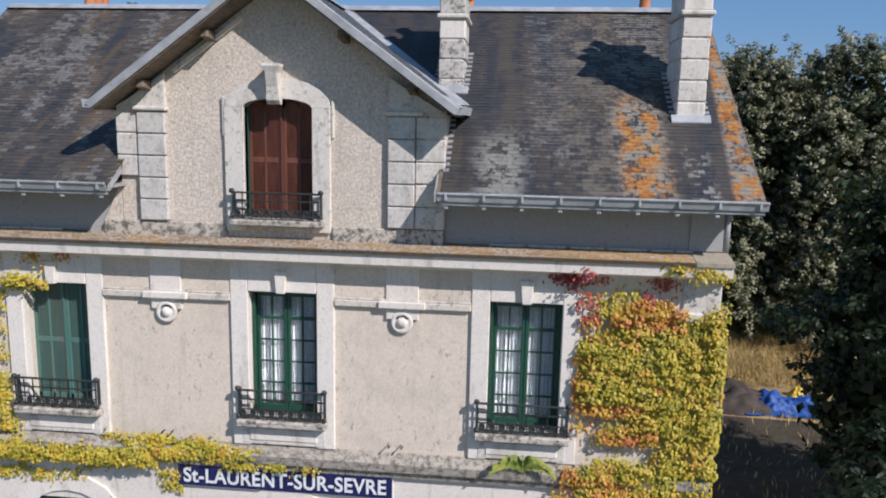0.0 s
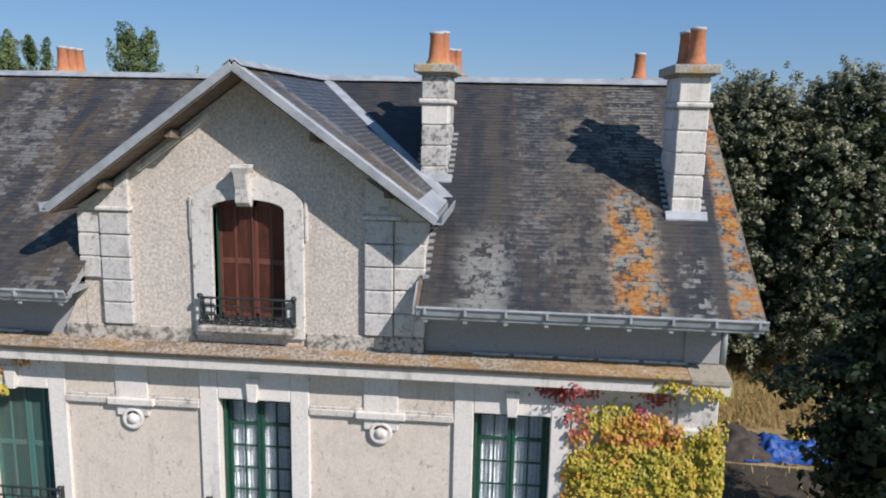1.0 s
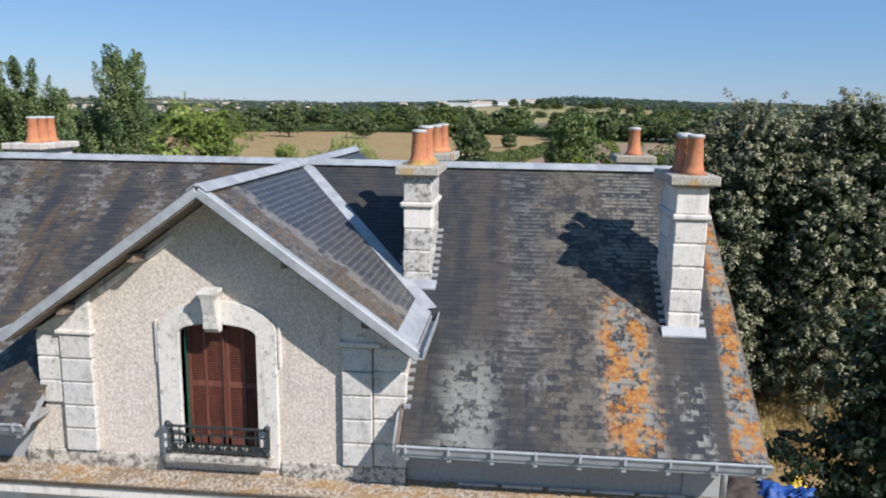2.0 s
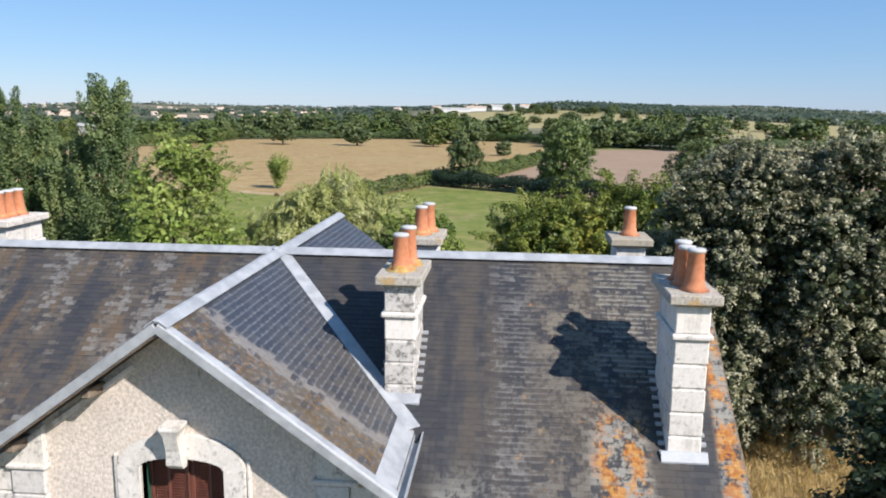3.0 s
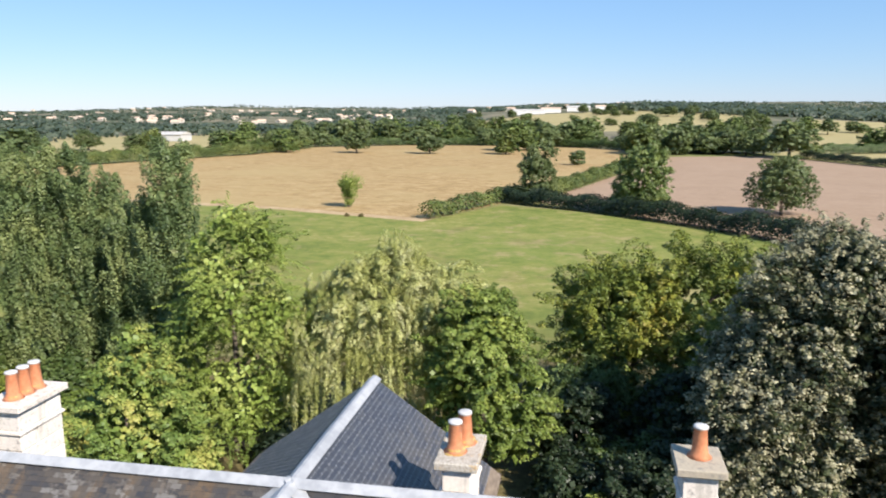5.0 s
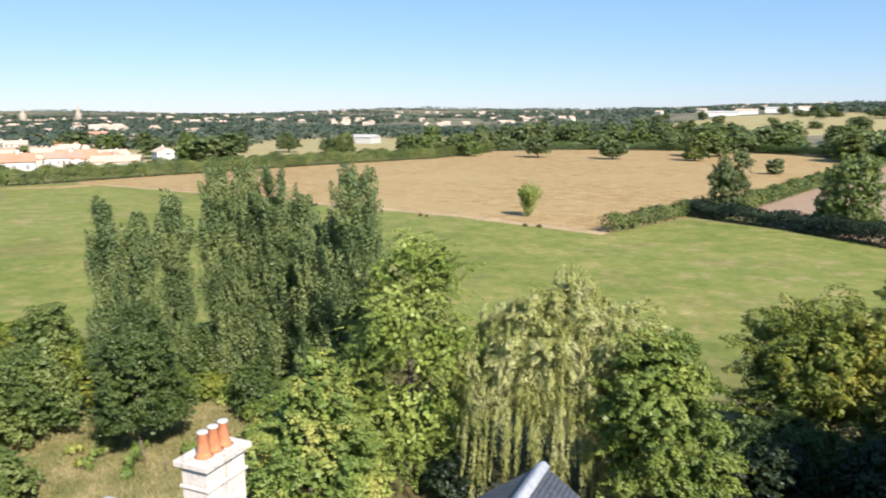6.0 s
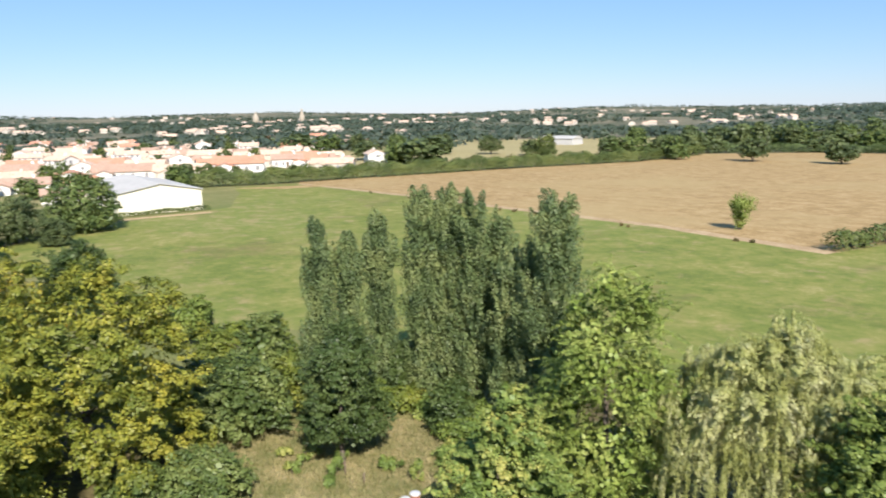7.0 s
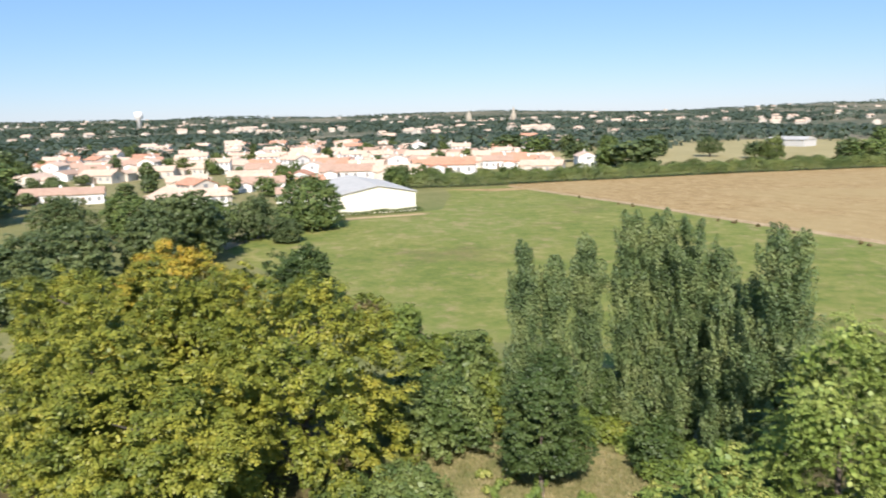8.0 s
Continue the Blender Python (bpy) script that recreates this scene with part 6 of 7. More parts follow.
for i, (x, y, top, w, key) in enumerate([(2.6, 45.7, 9.0, 6.8, "oak"), (7.4, 45.4, 10.0, 8.6, "oak"), (11.5, 43.0, 9.0, 7.0, "oak"), (6.0, 41.5, 4.5, 5.0, "round"), (0.6, 42.5, 4.0, 4.5, "round")]):
    h = top - GZ
    tree("oak_tree", "spreading oak with yellowing and rusty leaves", "tree", (x, y, GZ), h, 0.24,
         boughs(R(80 + i), [(0, 0, h * 0.5, w * 0.42, w * 0.42, h * 0.4), (w * 0.18, 0, h * 0.74, w * 0.28, w * 0.28, h * 0.23), (-w * 0.2, 0.5, h * 0.62, w * 0.3, w * 0.3, h * 0.28), (0, -w * 0.25, h * 0.5, w * 0.22, w * 0.22, h * 0.2)], 380, 130, 0.14, 0.7, 1.4, 0.36, core=2.6, stand=0.7), LEAF[key], 10 + i, group="oaks behind the house")
# big silver-leaved trees beside the house
for i, (x, y, top, w) in enumerate([(9.9, 35.4, 12.4, 5.6), (13.8, 34.6, 12.6, 6.4), (18.2, 35.4, 12.1, 6.8), (23.2, 37.0, 12.1, 7.4), (7.6, 35.6, 8.8, 4.2), (11.8, 38.0, 11.2, 6.0)]):
    h = top - GZ
    blobs = [(0, 0, h * 0.5, w * 0.42, w * 0.42, h * 0.42), (0, 0, h * 0.24, w * 0.46, w * 0.46, h * 0.23), (w * 0.1, -0.3, h * 0.74, w * 0.36, w * 0.36, h * 0.25), (-w * 0.12, -0.4, h * 0.56, w * 0.36, w * 0.36, h * 0.26)]
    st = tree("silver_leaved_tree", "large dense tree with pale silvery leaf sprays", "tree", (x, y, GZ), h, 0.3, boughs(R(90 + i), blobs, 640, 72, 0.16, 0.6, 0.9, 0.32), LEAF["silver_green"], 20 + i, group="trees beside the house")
    rng = R(190 + i)
    p, d, _ = skin(R(90 + i), blobs, 640)
    k = rng.integers(0, len(p), 2300)
    p, d = p[k] + rng.normal(0, 0.3, (2300, 3)), d[k]
    p = p + d * rng.uniform(-0.35, 0.35, len(p))[:, None]
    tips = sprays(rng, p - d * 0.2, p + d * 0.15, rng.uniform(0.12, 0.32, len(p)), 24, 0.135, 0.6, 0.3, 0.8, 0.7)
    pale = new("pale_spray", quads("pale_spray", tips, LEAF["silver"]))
    pale.parent = st
    pale["label"] = "clusters of pale silvery leaves"
# the middle one is unseen, added to cast shade over the ground beside the house
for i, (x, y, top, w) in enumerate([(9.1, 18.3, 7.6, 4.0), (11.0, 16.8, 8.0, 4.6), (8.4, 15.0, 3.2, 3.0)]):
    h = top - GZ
    tree("dark_shrub", "dark evergreen shrub beside the yard, shade in its leaf colour", "shrub", (x, y, GZ), h, 0.12,
         boughs(R(100 + i), [(0, 0, h * 0.5, w * 0.46, w * 0.46, h * 0.48), (0.3, 0, h * 0.7, w * 0.3, w * 0.3, h * 0.28)], 380, 60, 0.17, 0.6, 0.9, 0.3), LEAF["shade_dark"], 30 + i, 2)
# chestnuts
for i, (x, y, top, w, key) in enumerate([(-41.0, 24.8, 11.5, 11.8, "chestnut"), (-58.5, 22.8, 11.6, 12.5, "chestnut_gold"), (-47.5, 14.5, 9.8, 12.0, "chestnut"), (-38.5, 15.5, 9.0, 10.0, "chestnut"), (-63.0, 17.0, 9.6, 12.0, "chestnut"), (-51.0, 21.0, 10.6, 10.0, "chestnut")]):
    h = top - GZ
    tree("chestnut_tree", "broad chestnut tree turning yellow and gold", "tree", (x, y, GZ), h, 0.35,
         boughs(R(110 + i), [(0, 0, h * 0.5, w * 0.48, w * 0.48, h * 0.46), (w * 0.2, 0.5, h * 0.68, w * 0.28, w * 0.28, h * 0.28), (-w * 0.2, -0.5, h * 0.66, w * 0.3, w * 0.3, h * 0.3), (0, 0, h * 0.26, w * 0.46, w * 0.46, h * 0.24)], 760, 110, 0.205, 0.6, 1.0, 0.46, 0.45, 0.55, 0.9, 1.4), LEAF[key], 40 + i, group="chestnut trees")
# shrubs round the clearing; dark ones between the trees are added for the shade there
for i, (x, y, h, w, key) in enumerate([(-38.2, 33.6, 5.2, 6.0, "shrub"), (-41.5, 37.0, 6.8, 4.0, "shrub"), (-43.5, 33.5, 4.4, 4.6, "round"), (-38.6, 38.6, 5.4, 4.0, "oak"), (0.6, 38.6, 4.2, 4.0, "shade_dark"), (3.2, 35.6, 3.4, 4.2, "shade_dark"), (5.6, 40.4, 5.0, 4.4, "shade_dark"), (0.2, 36.0, 2.4, 3.0, "shade_dark"), (-33.5, 27.0, 2.8, 4.5, "shrub"), (-30.0, 24.5, 2.5, 4.0, "shrub"),
                                       (-45.5, 40.0, 5.0, 4.5, "oak"), (-58.9, 42.6, 4.6, 4.6, "green"), (-66.0, 43.2, 3.4, 5.0, "brownish"), (-78.3, 41.8, 7.6, 7.2, "round"), (-72.5, 41.0, 4.5, 5.0, "round"), (-52.0, 41.5, 3.6, 4.5, "oak"), (-28.5, 41.5, 3.4, 3.0, "round"), (-36.4, 24.6, 2.2, 3.2, "shrub"), (-33.6, 42.2, 1.8, 2.8, "oak"), (-31.0, 42.8, 1.5, 2.6, "yellow"), (-34.6, 40.8, 2.4, 2.4, "green"), (-26.6, 42.4, 2.2, 3.0, "green"), (-23.6, 41.6, 2.6, 3.4, "round"), (-33.2, 45.4, 2.0, 3.2, "green"), (-20.4, 36.2, 3.0, 3.6, "shade_dark"), (-12.8, 37.0, 2.6, 3.0, "shade_dark"), (-25.6, 38.6, 1.3, 2.2, "yellow"), (-34.4, 43.4, 4.6, 2.0, "round"), (-27.6, 41.2, 1.6, 2.4, "green"), (2.0, 36.6, 2.4, 3.6, "round"), (4.6, 37.6, 2.8, 3.6, "round"), (6.6, 33.2, 1.8, 2.6, "green"), (1.0, 33.6, 1.4, 2.6, "green"), (-12.6, 147.5, 3.4, 5.0, "shade_dark"), (-9.5, 147.0, 2.8, 4.0, "shade_dark")]):
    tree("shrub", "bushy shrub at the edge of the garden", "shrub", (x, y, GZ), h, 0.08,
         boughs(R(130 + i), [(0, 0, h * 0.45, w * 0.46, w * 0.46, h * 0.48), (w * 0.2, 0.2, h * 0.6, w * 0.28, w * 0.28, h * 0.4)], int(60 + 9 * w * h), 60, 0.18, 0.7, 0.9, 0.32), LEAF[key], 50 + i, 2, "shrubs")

# field trees: a few models, copied
models, light = [], []
for i, (key, blobs) in enumerate([
        ("field", [(0, 0, 0.5, 0.4, 0.4, 0.44), (0.15, 0, 0.74, 0.27, 0.27, 0.24), (0.05, 0, 0.2, 0.36, 0.36, 0.2)]),
        ("shrub", [(0, 0, 0.46, 0.42, 0.42, 0.46), (-0.2, 0.1, 0.68, 0.26, 0.26, 0.28), (0.1, 0, 0.2, 0.4, 0.4, 0.2)]),
        ("field", [(0, 0, 0.42, 0.46, 0.46, 0.42), (0.2, 0, 0.66, 0.28, 0.28, 0.3), (-0.25, 0, 0.5, 0.27, 0.27, 0.34)]),
        ("field", [(0, 0, 0.4, 0.47, 0.44, 0.4), (-0.16, 0, 0.64, 0.3, 0.3, 0.3), (0.26, 0.1, 0.4, 0.25, 0.25, 0.3)]),
        ("hedge", [(0, 0, 0.5, 0.38, 0.38, 0.46), (0.12, 0, 0.72, 0.26, 0.26, 0.25), (0, 0, 0.22, 0.42, 0.42, 0.22)])]):
    models.append(tree("field_tree", "green hedgerow tree in the fields", "tree", (60 * i - 60, -60 - 20 * i, GZ), 0.8, 0.025, boughs(R(200 + i), blobs, 300, 26, 0.034, 0.8, 0.12, 0.05), LEAF[key], 70 + i, 0, "field trees"))
    light.append(tree("field_tree", "green hedgerow tree in the fields", "tree", (60 * i - 60, -260 - 20 * i, GZ), 0.8, 0.025, boughs(R(200 + i), blobs, 110, 9, 0.075, 0.85, 0.12, 0.06, core=1.5), LEAF[key], 70 + i, 0, "field trees"))


def field_tree(i, x, y, h, w, z=None, k=None):
    m = Matrix.Translation((x, y, relief(x, y) if z is None else z)) @ Matrix.Rotation(i * 2.4, 4, "Z") @ Matrix.Diagonal((w * 1.15, w * 1.15, h, 1))
    return copy_thing((models if math.hypot(x, y) < 190 else light)[(i * 7 + int(abs(x))) % 5 if k is None else k], m)


FT = [(-8.4, 150, 12.8, 8.5), (10.0, 134, 13.0, 9.2), (32.3, 136, 10.2, 8.6), (-190, 226, 12, 25), (-199, 222, 9, 14), (-234, 241, 9.5, 13), (-300, 256, 11, 24), (-285, 264, 10, 16),
      (-116, 40, 11.5, 12), (-107, 33, 11, 10), (-125, 46, 9, 9), (-104, 21, 9.5, 12), (-94, 15, 9, 9), (-136, 70, 11, 12.5), (-131, 57, 8, 7), (-123, 60, 5, 6), (-150, 40, 9, 10), (-160, 30, 8, 10),
      (-2, 246, 5, 7), (-28, 330, 13, 18), (71, 292, 14.5, 17), (123, 335, 13.5, 20), (113, 338, 10, 12), (163, 382, 13, 15), (192, 388, 12, 17), (-145, 300, 9, 14), (-188, 300, 8, 10), (-230, 290, 7, 10)]
for i, a in enumerate(FT):
    field_tree(i, *a, None, (0, 1, 2)[i % 3])
rr = random.Random(7)
# tree line behind the straw field and along the lane
for i in range(46):
    s = i / 45
    x, y = -150 + 155 * s + rr.uniform(-4, 4), 326 + 45 * math.sin(s * 2.6) + rr.uniform(0, 50)
    field_tree(i, x, y, rr.uniform(8, 15), rr.uniform(11, 17))
for i in range(22):
    x, y = 18 + 50 * (i / 21) + rr.uniform(-3, 3), 306 + rr.uniform(-4, 26)
    field_tree(i, x, y, rr.uniform(8, 12.5), rr.uniform(9, 14))
for i in range(16):
    x, y = 60 + 190 * (i / 15) + rr.uniform(-8, 8), 470 + rr.uniform(-40, 60)
    field_tree(i, x, y, rr.uniform(7, 12), rr.uniform(10, 16))
for i in range(30):
    b, u = radians(rr.uniform(2.5, 14)), rr.uniform(330, 470)
    field_tree(i, math.sin(b) * u, math.cos(b) * u, rr.uniform(5, 11), rr.uniform(8, 15))
field_bush = tree("field_bush", "single round bush in the straw field", "bush", (-40.6, 134, GZ), 3.2, 0.06, boughs(R(301), [(0, 0, 3.9, 1.85, 1.85, 1.4), (0, 0, 2.5, 1.35, 1.35, 1.4), (0, 0, 1.1, 0.75, 0.75, 1.2)], 190, 60, 0.17, 0.6, 1.3, 0.2, -0.5), LEAF["lime"], 90, 0)


re_ = random.Random(33)
for i in range(14):
    q = re_.random()
    x = -150 + 124 * q
    y = 147.5 - 27 * q + re_.uniform(-1.0, 0.6)
    hh = re_.uniform(0.2, 0.5)
    tree("dry_tussock", "small brown tussock along the field edge", "bush", (x, y, GZ), hh, 0.03, crown(R(600 + i), [(0, 0, hh * 0.45, hh * 0.7, hh * 0.6, hh * 0.5)], 40, 22, 0.2, 0.16, 0.6), LEAF["brownish"], 140 + i, 0, "tussocks")


def hedge(path, h, w, key, seed, label="dense green hedge between the fields"):
    """A hedge along a path, ragged on top."""
    rng = R(seed)
    segs = list(zip(path, path[1:]))
    hg = thing("hedge", label, "hedge", (path[0][0], path[0][1], GZ), "field hedges")
    base = np.array([path[0][0], path[0][1], GZ])
    for a, b in segs:
        a, b = np.array(a, float), np.array(b, float)
        ln = np.linalg.norm(b - a)
        n = int(ln * (190 if key == "shade_dark" else 95) * max(1, h / 3) * w / 2)
        s = rng.random(n)
        d = (b - a) / ln
        nv = np.array([-d[1], d[0]])
        off = rng.uniform(-w / 2, w / 2, n)
        hh = h * (0.85 + 0.22 * np.sin(s * ln * 0.55 + seed) * np.sin(s * ln * 0.23) + rng.normal(0, 0.05, n))
        z = hh * rng.uniform(0.0, 1.0, n) ** 0.5
        off = off * np.sqrt(np.clip(1.15 - (z / h) ** 3, 0.15, 1))
        p = np.stack([a[0] + (b - a)[0] * s + nv[0] * off, a[1] + (b - a)[1] * s + nv[1] * off, GZ + z], 1)
        nr = np.stack([nv[0] * off, nv[1] * off, z * 0.4], 1) + rng.normal(0, 0.6, (n, 3)) + [0, 0, 0.5]
        row = new("foliage", quads("foliage", leaves(rng, p - base, nr, 0.32, 0.26) if key == "shade_dark" else leaves(rng, p - base, nr, 0.4, 0.32), LEAF[key]))
        row.parent = hg
    return hg


hedge([(-24, 121), (-19, 134), (-14.5, 148)], 3.0, 3.2, "hedge", 1)
# this hedge turns its shaded side to the camera; that shade is in its colour
hedge([(-14, 146), (-6, 140), (1, 136), (17, 121), (28, 107), (34, 88)], 3.3, 4.0, "shade_dark", 2, "dense hedge between the fields, shade in its leaf colour")
hedge([(-7, 152), (0, 180), (9, 214), (20, 252), (29, 288)], 3.4, 3.4, "hedge", 3)
hedge([(-190, 127), (-178, 150), (-172, 172), (-151, 231), (-128, 281), (-122, 332)], 5.0, 5.0, "hedge", 4, "tall overgrown hedge along a lane")
hedge([(74, 287), (87, 252), (102, 219), (108, 190)], 3.0, 3.0, "shade_dark", 5, "dense hedge between the fields, shade in its leaf colour")
hedge([(-150, 78), (-138, 68), (-128, 52)], 1.4, 1.6, "hedge", 6)
hedge([(-147.5, 82), (-142.5, 101)], 1.0, 1.2, "hedge", 8)
hedge([(-124, 344), (-105, 359), (-85, 368), (-60, 372), (-33, 369), (-12, 361), (4, 352), (20, 330), (28, 308)], 4.2, 5.0, "round", 10, "dark undergrowth below the tree line")
hedge([(84, 318), (150, 340), (230, 400)], 4.0, 6.0, "round", 9)

# ---- barn and the village ----
barn = thing("barn", "large cream barn with a pale grey metal roof", "barn", (-146.5, 92, GZ))
bx, by = Vector((-5, -16.5)).normalized(), Vector((-16.5, 5)).normalized()


def local_box(parent_loc, ax, ay, pts, depth0, depth1):
    """A prism: outline along ax and z, extruded along ay, relative to the base."""
    bm = bmesh.new()
    lo = [bm.verts.new((ax.x * u + ay.x * depth0, ax.y * u + ay.y * depth0, z)) for u, z in pts]
    hi = [bm.verts.new((ax.x * u + ay.x * depth1, ax.y * u + ay.y * depth1, z)) for u, z in pts]
    n = len(pts)
    bm.faces.new(lo)
    bm.faces.new(hi[::-1])
    for i in range(n):
        bm.faces.new((lo[i], hi[i], hi[(i + 1) % n], lo[(i + 1) % n]))
    bmesh.ops.recalc_face_normals(bm, faces=bm.faces[:])
    return bm


part("wall", local_box(None, bx, by, [(-8.6, 0), (8.6, 0), (8.6, 4.4), (0, 6.0), (-8.6, 4.4)], 0, 34), M["cream"], barn)
part("roof", local_box(None, bx, by, [(-9.0, 4.38), (0, 6.06), (9.0, 4.38), (9.0, 4.5), (0, 6.2), (-9.0, 4.5)], -0.4, 34.4), M["metalroof"], barn)


def gabled(hs, x0, x1, y0, y1, h, rise, axis, roof, wall):
    """A block with a low gabled roof that overhangs its walls."""
    e = 0.4
    c, d, a0, a1 = ((y0 + y1) / 2, (y1 - y0) / 2, x0, x1) if axis == "x" else ((x0 + x1) / 2, (x1 - x0) / 2, y0, y1)
    bm = bmesh.new()
    prism(bm, [(c - d, -0.5), (c + d, -0.5), (c + d, h), (c, h + rise), (c - d, h)], a0, a1, axis)
    part("wall", bm, M[wall], hs)
    k = rise / d
    bm = bmesh.new()
    prism(bm, [(c - d - e, h - k * e + 0.02), (c, h + rise + 0.02), (c + d + e, h - k * e + 0.02), (c + d + e, h - k * e + 0.18), (c, h + rise + 0.22), (c - d - e, h - k * e + 0.18)], a0 - 0.3, a1 + 0.3, axis)
    part("roof", bm, M[roof], hs)


def house_model(w, d, h, roof, wall, wing, label):
    """A village house with a tiled roof, windows, a door, a chimney and perhaps a wing."""
    hs = thing("village_house", label, "house", (0, 0, 0), "village houses")
    gabled(hs, -w / 2, w / 2, -d / 2, d / 2, h, d * 0.19, "x", roof, wall)
    if wing:
        gabled(hs, w * 0.12, w * 0.12 + 5.5, d / 2 + 0.01, d / 2 + wing, min(h, 2.7), 0.9, "y", roof, wall)
        gabled(hs, -w * 0.42, -w * 0.42 + 4.2, -d / 2 - wing * 0.7, -d / 2 - 0.01, 2.4, 0.7, "y", roof, wall)
    part("chimney", blocks((w * 0.2, w * 0.2 + 0.7, -0.3, 0.3, h + d * 0.1, h + d * 0.19 + 0.9), bevel=0.04), M[wall], hs)
    part("door", blocks((-0.5, 0.5, -d / 2 - 0.04, -d / 2 + 0.04, 0, 2.1), bevel=0.02), M["wood"], hs)
    for fl in range(2 if h > 4 else 1):
        for sx in (-0.36, -0.14, 0.16, 0.38):
            for sy in (-1, 1):
                y = sy * d / 2
                part("window", blocks((w * sx - 0.5, w * sx + 0.5, y - 0.04, y + 0.04, 0.9 + 2.7 * fl, 2.1 + 2.7 * fl), bevel=0.02), M["dark"], hs)
        for sx in (-1, 1):
            part("window", blocks((sx * w / 2 - 0.04, sx * w / 2 + 0.04, -0.6, 0.6, 0.9 + 2.7 * fl, 2.1 + 2.7 * fl), bevel=0.02), M["dark"], hs)
    return hs


hm = [house_model(13, 8.5, 2.9, "tileroof", "housewall", 4.5, "white plastered house with an orange tiled roof"),
      house_model(9.5, 7.5, 5.0, "paleroof", "housewall", 0, "two-storey white house with a pale tiled roof"),
      house_model(15, 8, 2.8, "paleroof", "beigewall", 3.5, "long low beige house with a pale tiled roof"),
      house_model(11, 8, 3.0, "brownroof", "housewall", 0, "white house with a brownish tiled roof"),
      house_model(12, 7.5, 2.8, "paleroof", "beigewall", 5.0, "low beige house with a pale tiled roof"),
      house_model(10, 7, 4.6, "tileroof", "beigewall", 3.0, "beige house with an orange tiled roof"),
      house_model(16, 9, 2.7, "brownroof", "housewall", 4.0, "long white house with a brownish tiled roof")]


def village(i, x, y, rot, size=1.0):
    return copy_thing(hm[i % 7], Matrix.Translation((x, y, relief(x, y))) @ Matrix.Rotation(radians(rot), 4, "Z") @ Matrix.Scale(size, 4))


rr = random.Random(21)
spots = [(-205, 70, 10), (-222, 45, 75), (-232, 38, 70), (-190, 62, 15), (-172, 62, 70)]
# the long low houses behind the barn: x, y, turn, model, size
near = [(-203, 193, 38, 2, 1.0), (-226, 203, 40, 0, 1.0), (-248, 212, 44, 4, 1.1), (-224, 168, 52, 0, 1.3), (-270, 218, 48, 2, 1.1), (-251, 188, 140, 3, 0.9), (-220, 143, 55, 2, 1.1), (-234, 131, 58, 6, 1.15), (-230, 112, 150, 0, 0.95),
        (-254, 150, 54, 4, 1.1), (-262, 168, 50, 6, 1.0), (-288, 200, 46, 2, 1.2), (-250, 126, 148, 1, 0.9), (-267, 114, 62, 3, 1.1), (-220, 94, 64, 6, 0.9), (-196, 99, 66, 5, 0.8), (-243, 100, 66, 2, 1.0), (-276, 146, 56, 0, 1.1), (-240, 78, 70, 4, 1.0), (-183, 88, 66, 3, 0.8)]
for r in range(15):
    for c in range(-3, 17):
        u, v = 300 + r * 18 + rr.uniform(-6, 6), (c - 7.0) * 15 * (1 + r * 0.05) + rr.uniform(-4, 4)
        if rr.random() < 0.17:
            continue
        ang = radians(62 + (v / u) * 57.3 * -1.0)
        x, y = -math.sin(ang) * u, 7 + math.cos(ang) * u
        if x > -205 and y > 140:
            continue
        if any(inside((x, y), f) for f in (FIELDS[9][1], FIELDS[10][1])) or not 44 < math.degrees(math.atan2(-x, y - 7)) < 83.5:
            continue
        spots.append((x, y, rr.choice((45, 55, 60, 70, 145)) + rr.uniform(-8, 8)))
for x, y, turn, k, size in near:
    village(k, x, y, turn, size)
for s in spots:
    village(rr.choice((0, 1, 1, 2, 2, 3, 3, 4, 5, 6, 6)), *s, rr.uniform(0.85, 1.1))
for i, h in enumerate(hm):
    h.matrix_basis = Matrix.Translation((-262 - 22 * i, 148 - 14 * i, relief(-262, 148))) @ Matrix.Rotation(0.3, 4, "Z")
for i in range(150):
    u, ang = rr.uniform(215, 560), radians(rr.uniform(50, 86))
    x, y = -math.sin(ang) * u, 7 + math.cos(ang) * u
    field_tree(i, x, y, rr.uniform(3, 7.5), rr.uniform(4, 8))
# the wood at the end of the village
for i in range(44):
    u, ang = rr.uniform(170, 520), radians(rr.uniform(84.5, 98))
    x, y = -math.sin(ang) * u, 7 + math.cos(ang) * u
    field_tree(i, x, y, rr.uniform(7, 12), rr.uniform(9, 16))
# scattered trees on the open rise
for i in range(34):
    b, u = radians(rr.uniform(-9, 12)), rr.uniform(480, 840)
    x, y = math.sin(b) * u, math.cos(b) * u
    field_tree(i, x, y, rr.uniform(5, 11), rr.uniform(9, 18))

for k, m in enumerate(models + light):
    m.matrix_basis = Matrix.Translation((-300 + 30 * k, 300, relief(-300 + 30 * k, 300))) @ Matrix.Diagonal((12, 12, 10, 1))

# outlying sheds
for i, (x, y, w, col) in enumerate([(-232, 402, 22, "metalroof")]):
    s = thing("shed", "long pale farm shed", "shed", (x, y, relief(x, y)))
    part("wall", blocks((-w / 2, w / 2, -6, 6, -0.5, 3.6)), M["concrete"], s)
    bm = bmesh.new()
    prism(bm, [(-6.5, 3.6), (6.5, 3.6), (0, 5.2)], -w / 2 - 0.4, w / 2 + 0.4, "x")
    part("roof", bm, M[col], s)

